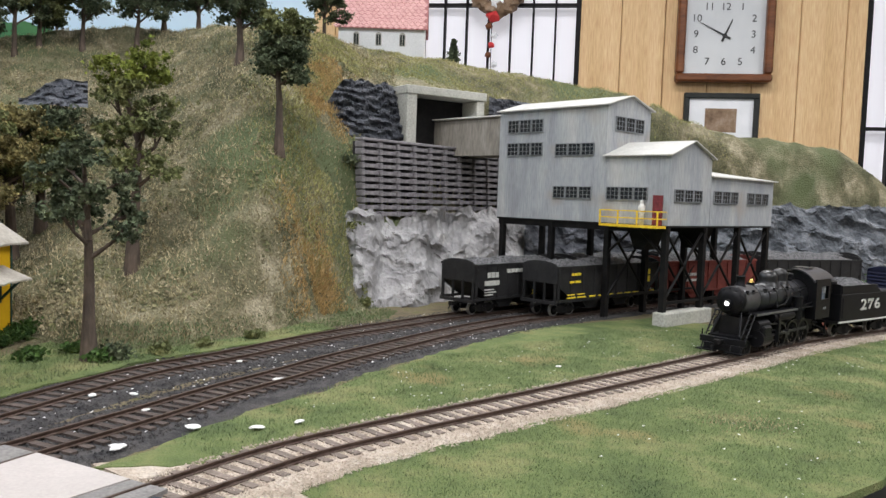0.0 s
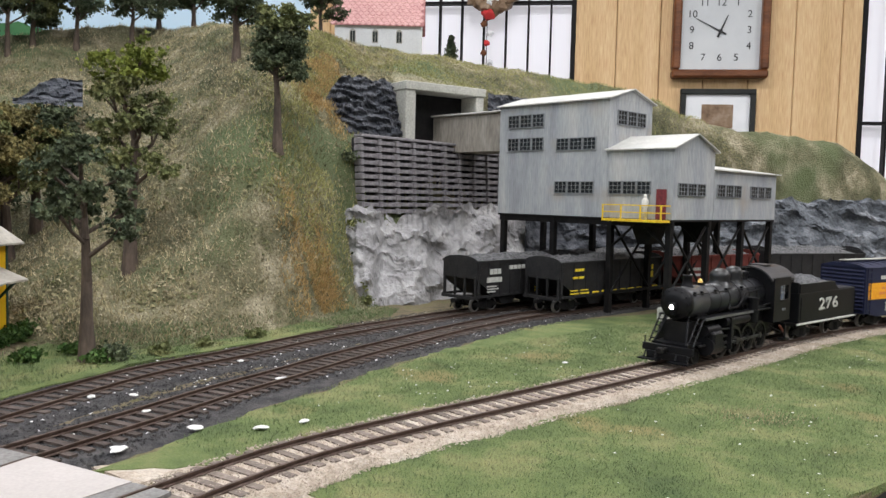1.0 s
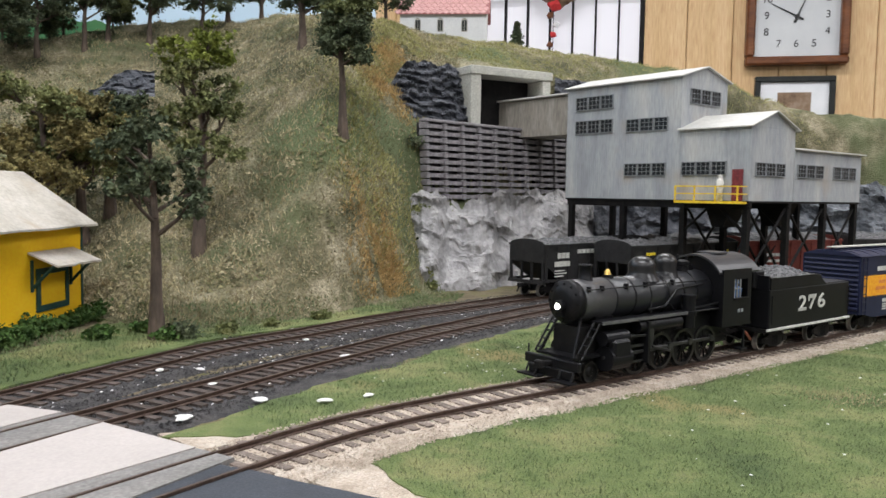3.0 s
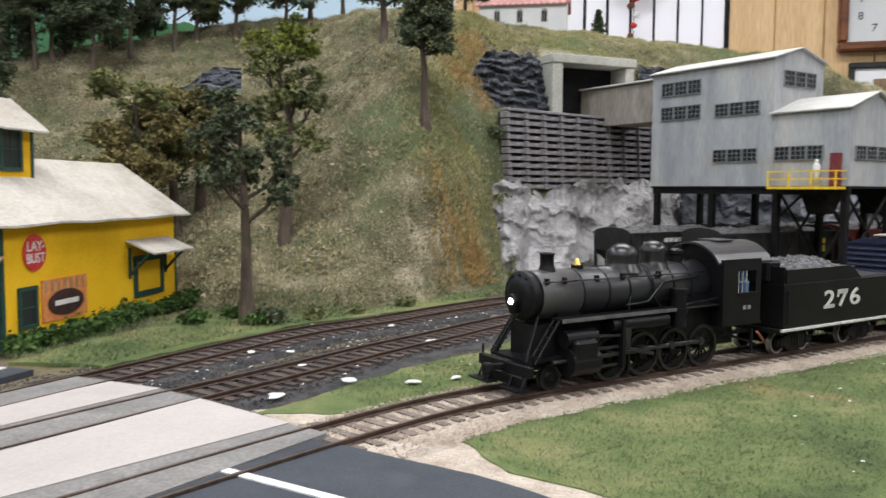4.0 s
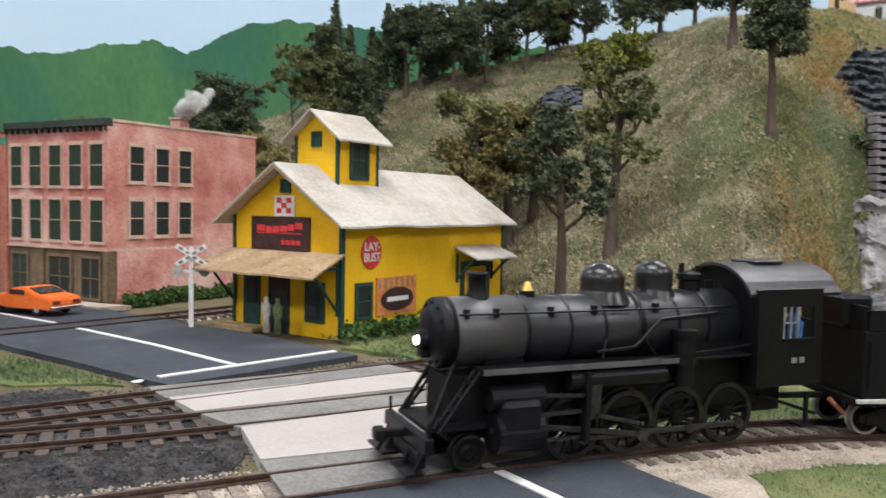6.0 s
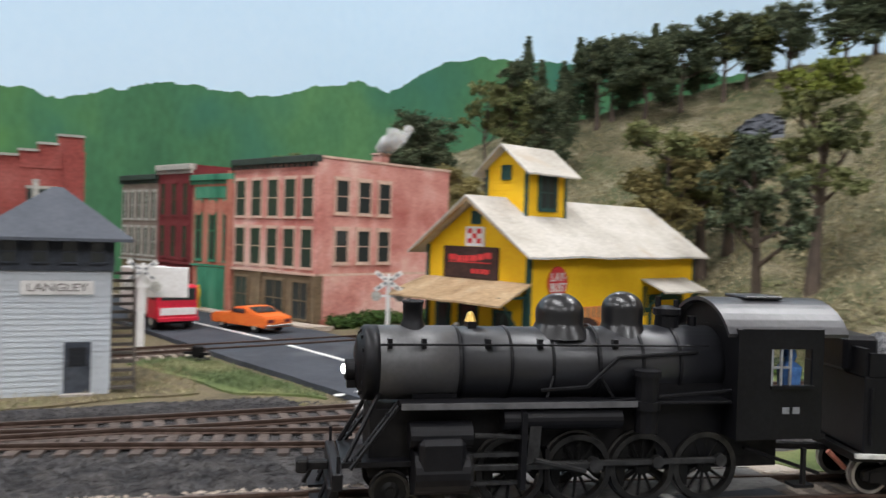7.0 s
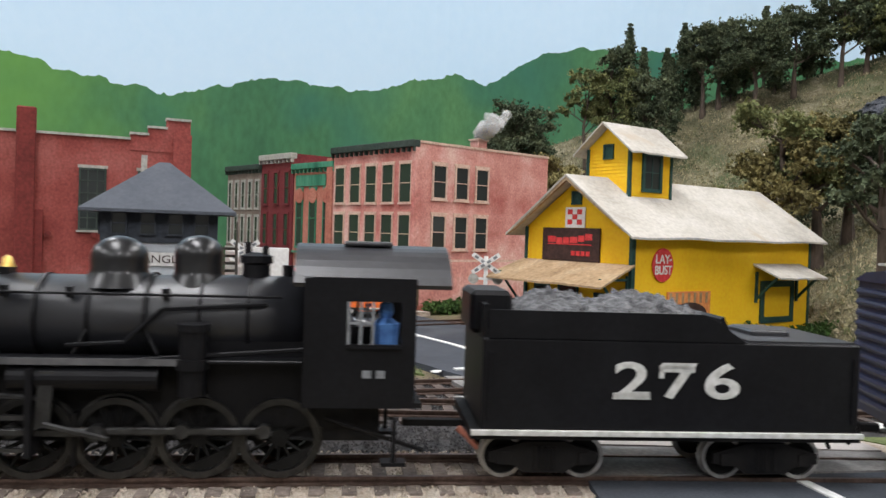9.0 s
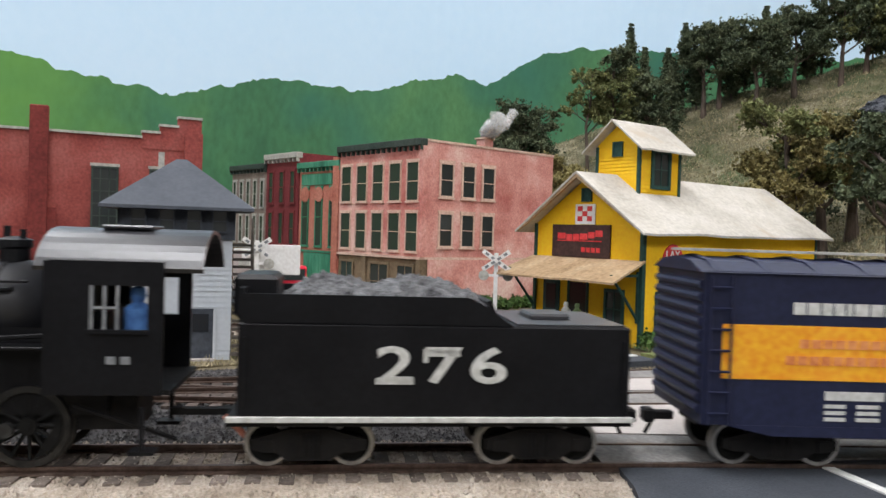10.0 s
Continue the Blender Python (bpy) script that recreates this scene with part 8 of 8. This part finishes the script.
def boxcar():
    h = thing("boxcar", Matrix.Identity(4), "navy boxcar with a broad orange band and ribbed end", "freight car")
    L, W2 = 0.142, 0.0168
    nb = M["boxcar_blue"]
    part("body", box(0.001, L - 0.001, -W2, W2, 0.0105, 0.0435), nb, h, "navy blue boxcar body")
    part("roof", prism([(-W2 - 0.0006, 0.0432), (W2 + 0.0006, 0.0432), (W2 * 0.6, 0.0455), (0, 0.0463), (-W2 * 0.6, 0.0455)], "x", 0.0, L), nb, h, "dusty navy ribbed roof")
    for k in range(13):
        x = 0.004 + (L - 0.008) * k / 12
        part("roof_rib", prism([(-W2, 0.0434), (W2, 0.0434), (W2 * 0.6, 0.0459), (0, 0.0468), (-W2 * 0.6, 0.0459)], "x", x - 0.0008, x + 0.0008), nb, h)
    part("roof_walk", box(0.0, L, -0.003, 0.003, 0.0475, 0.0481), M["stone_cap"], h, "grey roof walk")
    for x, s in ((0.001, -1), (L - 0.001, 1)):
        for k in range(11):
            z = 0.0135 + 0.0027 * k
            part("end_rib", rod((x, -W2 + 0.001, z), (x, W2 - 0.001, z), 0.0010, seg=8), nb, h)
    for s in (-1, 1):
        f = "-y" if s < 0 else "+y"
        part("band", slab(f, s * W2, 0.0052, L - 0.0052, 0.0205, 0.0322, 0, 0.0002), M["boxcar_orange"], h, "broad orange band with brown writing bars")
        x = 0.0205
        for wdt in (0.0026, 0.0026, 0.0022, 0.0022, 0.0012, 0.003, 0.0028, 0.0024, 0.0022):
            part("letter_bar", slab(f, s * W2, x, x + wdt, 0.0346, 0.0372, 0, 0.0002), M["lettering"], h)
            x += wdt + 0.0005
        for a, b in ((0.0455, 0.0478), (0.0500, 0.0526), (0.0531, 0.0557), (0.0562, 0.0574), (0.0579, 0.0605)):
            part("letter_bar", slab(f, s * W2, a, b, 0.0346, 0.0372, 0, 0.0002), M["lettering"], h)
        for zz, a, b in ((0.0274, 0.022, 0.053), (0.0238, 0.019, 0.056)):
            k = a
            while k < b:
                part("letter_bar", slab(f, s * W2, k, k + 0.0021, zz, zz + 0.0019, 0.0002, 0.00035), M["sign_orange"], h)
                k += 0.0026
        part("letter_bar", slab(f, s * W2, 0.028, 0.041, 0.0163, 0.0182, 0, 0.0002), M["lettering"], h)
        for zz in (0.0118, 0.0132, 0.0146):
            part("letter_bar", slab(f, s * W2, 0.028, 0.0325, zz, zz + 0.0008, 0, 0.0002), M["lettering"], h)
            part("letter_bar", slab(f, s * W2, 0.035, 0.04, zz, zz + 0.0008, 0, 0.0002), M["lettering"], h)
        d = part("door", slab(f, s * W2, 0.058, 0.085, 0.0112, 0.0425, 0.0003, 0.0012), nb, h, "navy sliding door")
        part("door_rail", slab(f, s * W2, 0.055, 0.115, 0.0421, 0.0430, 0.0003, 0.0016), nb, d)
        part("side_sill", prism([(0.006, 0.0105), (0.136, 0.0105), (0.125, 0.0082), (0.017, 0.0082)], "y", *sorted((s * (W2 - 0.0012), s * (W2 + 0.0001)))), nb, h)
        for xx in (0.0022, 0.0068):
            part("ladder_rail", rod((xx, s * (W2 + 0.0008), 0.0105), (xx, s * (W2 + 0.0008), 0.0425), 0.0003, seg=5), nb, h)
        for k in range(7):
            z = 0.013 + 0.0045 * k
            part("ladder_rung", rod((0.0022, s * (W2 + 0.0008), z), (0.0068, s * (W2 + 0.0008), z), 0.0003, seg=5), nb, h)
        for x in (0.07,):
            part("centre_seam", slab(f, s * W2, x, x + 0.0003, 0.0112, 0.0425, 0.0012, 0.0014), nb, h)
    part("underframe", box(0.004, L - 0.004, -0.006, 0.006, 0.0078, 0.0104), M["black_steel"], h)
    part("brake_cylinder", rod((0.06, 0.004, 0.0065), (0.068, 0.004, 0.0065), 0.0022, seg=10), M["black_steel"], h)
    TRAIN["box_axles"] = bogie(h, 0.021, 0.0048) + bogie(h, L - 0.021, 0.0048)
    coupler(h, 0.0005, -1)
    coupler(h, L, 1)
    return h


TRAIN["loco"], TRAIN["tender"], TRAIN["boxcar"] = locomotive(), tender(), boxcar()
restation(TRAIN["loco"], [ob for ob, x in TRAIN["drivers"]] + TRAIN["pilot_axle"] + [ob for row in TRAIN["rods"] for ob in row[1:]])
TRAIN["pilot_axle"][0].location.x = 0.0125
KEYED = {o for o, x in TRAIN["drivers"]} | set(TRAIN["pilot_axle"]) | {o for q in TRAIN["rods"] for o in q[1:]}
for o in TRAIN["loco"].children_recursive:
    if o not in KEYED and o.parent not in KEYED:
        o.data.transform(Matrix.Diagonal((1, 1, 0.962, 1)))
        o.location.z *= 0.962


def hopper(way, s, L, mat, marks, label, seed, load=True):
    """An open hopper car standing on a track; its front is at s."""
    p1, p2 = way.at(s + 0.02), way.at(s + L - 0.02)
    d = (p2 - p1).normalized()
    o = p1 - d * 0.02
    h = thing("hopper_car", axes((o.x, o.y, RAIL_TOP), (d.x, d.y)), label, "freight car", "coal hoppers")
    W2, z0, z1 = 0.0172, 0.0125, 0.0385
    for s_ in (-1, 1):
        y0, y1 = sorted((s_ * (W2 - 0.0007), s_ * W2))
        part("side_sheet", prism([(0.002, 0.0245), (0.022, z0), (L - 0.022, z0), (L - 0.002, 0.0245), (L - 0.002, z1), (0.002, z1)], "y", y0, y1), mat, h)
        part("top_chord", box(0.001, L - 0.001, *sorted((s_ * (W2 - 0.0012), s_ * (W2 + 0.0007))), z1 - 0.0012, z1 + 0.0005), mat, h)
        part("side_sill", box(0.001, L - 0.001, *sorted((s_ * (W2 - 0.0012), s_ * (W2 + 0.0005))), z0 - 0.0012, z0 + 0.0006), mat, h)
        n = 9
        for k in range(n + 1):
            x = 0.003 + (L - 0.006) * k / n
            part("side_post", box(x - 0.0005, x + 0.0005, *sorted((s_ * W2, s_ * (W2 + 0.0008))), (0.0125 if 0 < k < n else 0.0125), z1), mat, h)
        for x in (0.004, L - 0.004):
            part("ladder_rail", rod((x, s_ * (W2 + 0.001), 0.011), (x, s_ * (W2 + 0.001), z1), 0.0003, seg=5), mat, h)
    for x0, x1 in ((0.002, 0.026), (L - 0.002, L - 0.026)):
        part("slope_sheet", prism([(x0, 0.0262), (x0, 0.0255), (x1, 0.011), (x1, 0.0122)], "y", -W2 + 0.0007, W2 - 0.0007), mat, h)
        xe = x0
        arc = [(-W2, 0.026), (W2, 0.026), (W2, z1)] + [(W2 * math.cos(a), z1 + 0.0042 * math.sin(a)) for a in np.linspace(0.2, math.pi - 0.2, 9)] + [(-W2, z1)]
        part("end_sheet", prism(arc, "x", xe - 0.0005, xe + 0.0005), mat, h)
        for y in (-0.0155, -0.005, 0.005, 0.0155):
            part("end_post", box(xe - 0.0009, xe + 0.0009, y - 0.0006, y + 0.0006, 0.0105, 0.027), mat, h)
        part("end_sill", box(min(x0, x0) - 0.002, x0 + 0.002, -W2, W2, 0.0100, 0.0122), mat, h)
    for x in (L * 0.36, L * 0.64):
        part("hopper_bay", prism([(x - 0.014, z0), (x + 0.014, z0), (x + 0.006, 0.0045), (x - 0.006, 0.0045)], "y", -0.013, 0.013), mat, h)
    part("centre_sill", box(0.002, L - 0.002, -0.003, 0.003, 0.0085, 0.0112), mat, h)
    if load:
        vs, fs = coal_heap(0.0035, L - 0.0035, W2 - 0.001, z1 - 0.0012, 3, seed, 0.0058)
        raw("coal", vs, fs, M["coal"], h)["label"] = "heaped coal load"
    for f, b in (("-y", -W2), ("+y", W2)):
        for (a0, a1, q0, q1, mt) in marks:
            part("mark_bar", slab(f, b, a0 * L, a1 * L, q0, q1, 0.0, 0.00095), mt, h)
    bogie(h, 0.019)
    bogie(h, L - 0.019)
    coupler(h, 0.001, -1)
    coupler(h, L - 0.001, 1)
    return h


WH, YE = M["lettering"], M["yellow_paint"]
white_marks = [(0.13, 0.16, 0.0285, 0.0325, WH), (0.17, 0.2, 0.0285, 0.0325, WH), (0.21, 0.24, 0.0285, 0.0325, WH), (0.11, 0.25, 0.0225, 0.0262, WH), (0.11, 0.2, 0.0190, 0.0198, WH), (0.11, 0.22, 0.0170, 0.0178, WH), (0.11, 0.19, 0.0150, 0.0158, WH)] + [(0.33 + 0.043 * k, 0.36 + 0.043 * k, 0.0315, 0.0345, WH) for k in range(9)]
yellow_marks = [(0.13, 0.15, 0.0315, 0.0335, YE), (0.16, 0.18, 0.0315, 0.0335, YE), (0.19, 0.21, 0.0315, 0.0335, YE), (0.12, 0.155, 0.0258, 0.0275, YE), (0.17, 0.21, 0.0258, 0.0275, YE), (0.10, 0.17, 0.0140, 0.0150, YE), (0.10, 0.16, 0.0165, 0.0172, YE), (0.19, 0.26, 0.0140, 0.0150, YE), (0.19, 0.25, 0.0165, 0.0172, YE)] + [(0.3 + 0.085 * k, 0.35 + 0.085 * k, 0.0140, 0.0150, YE) for k in range(8)] + [(0.84, 0.865, 0.0275, 0.0330, YE), (0.845, 0.89, 0.0225, 0.0275, YE), (0.87, 0.89, 0.029, 0.033, YE)]
red_marks = [(0.2 + 0.03 * k, 0.222 + 0.03 * k, 0.0255, 0.0280, WH) for k in range(7)] + [(0.2, 0.35, 0.0205, 0.0225, WH)]


def near_s(way, x, y):
    return min(np.arange(0, way.length, 0.002), key=lambda s: (way.at(s) - Vector((x, y))).length)


sa, sb_ = near_s(TRACK_A, -0.043, 0.634), near_s(TRACK_B, 0.018, 0.649)
hopper(TRACK_A, sa, 0.118, M["hopper"], white_marks, "black coal hopper with white lettering bars, heaped with coal", 1.0)
hopper(TRACK_A, sa + 0.132, 0.125, M["hopper"], [], "black coal hopper standing behind the tipple", 2.0)
hopper(TRACK_A, sa + 0.27, 0.125, M["hopper"], [], "black coal hopper near the rock cut", 5.0)
hopper(TRACK_A, sa + 0.41, 0.125, M["hopper"], [], "black coal hopper near the rock cut", 6.0)
hopper(TRACK_B, sb_, 0.142, M["hopper"], yellow_marks, "black coal hopper with yellow lettering bars, heaped with coal", 3.0)
hopper(TRACK_B, sb_ + 0.155, 0.128, M["hopper_red"], red_marks, "oxide red hopper with faded white lettering bars", 4.0)
hopper(TRACK_B, sb_ + 0.297, 0.128, M["hopper"], [], "black coal hopper on the siding", 7.0)


# ---- the train's run ----
HEAD_T = [0, 1, 2, 2.5, 4.5, 7, 8, 9.2, 9.5, 10]
HEAD_S = [0.9378, 0.868, 0.7945, 0.7618, 0.6306, 0.4685, 0.4085, 0.3366, 0.3186, 0.2906]


def motions():
    rows_t = [k / 15 for k in range(151)]
    fitted = np.polynomial.chebyshev.Chebyshev.fit(HEAD_T, HEAD_S, 4)
    heads = [float(fitted(t)) for t in rows_t]

    def on_track(s, a, b):
        p1, p2 = MAIN.at(s + a), MAIN.at(s + b)
        d = (p2 - p1).normalized()
        o = p1 - d * (a - 0.0)
        return axes((o.x, o.y, RAIL_TOP), (d.x, d.y))

    walk(TRAIN["loco"], [(t, on_track(s, 0.03, 0.095)) for t, s in zip(rows_t, heads)])
    walk(TRAIN["tender"], [(t, on_track(s + 0.1290, 0.0165, 0.0655)) for t, s in zip(rows_t, heads)])
    walk(TRAIN["boxcar"], [(t, on_track(s + 0.2288, 0.021, 0.121)) for t, s in zip(rows_t, heads)])

    def roll(ob, r):
        x, y, z = ob.location
        walk(ob, [(t, pose(x, y, z, 0, math.degrees((s - heads[0]) / r), 0)) for t, s in zip(rows_t, heads)])

    for ob, x in TRAIN["drivers"]:
        roll(ob, 0.0083)
    for key, r in (("pilot_axle", 0.0044), ("tender_axles", 0.0047), ("box_axles", 0.0048)):
        for ob in TRAIN[key]:
            roll(ob, r)
    crank, R, rod_len = 0.0036, 0.0083, 0.031
    for side, sr, mr, xh in TRAIN["rods"]:
        a_rows, b_rows, c_rows = [], [], []
        for t, s in zip(rows_t, heads):
            a = -(s - heads[0]) / R + (0.6 if side < 0 else 0.6 + math.pi / 2)
            dx, dz = crank * math.cos(a), crank * math.sin(a)
            a_rows.append((t, pose(0.0405 + dx, side * 0.0108, R + dz)))
            zx = 0.0103
            px, pz = 0.0568 + dx, R + dz
            tilt = math.degrees(math.asin((pz - zx) / rod_len))
            b_rows.append((t, pose(px, side * 0.0123, pz, 0, -tilt, 0)))
            cx = px - math.sqrt(rod_len ** 2 - (pz - zx) ** 2)
            c_rows.append((t, pose(cx, side * 0.0123, zx)))
        walk(sr, a_rows)
        walk(mr, b_rows)
        walk(xh, c_rows)


motions()
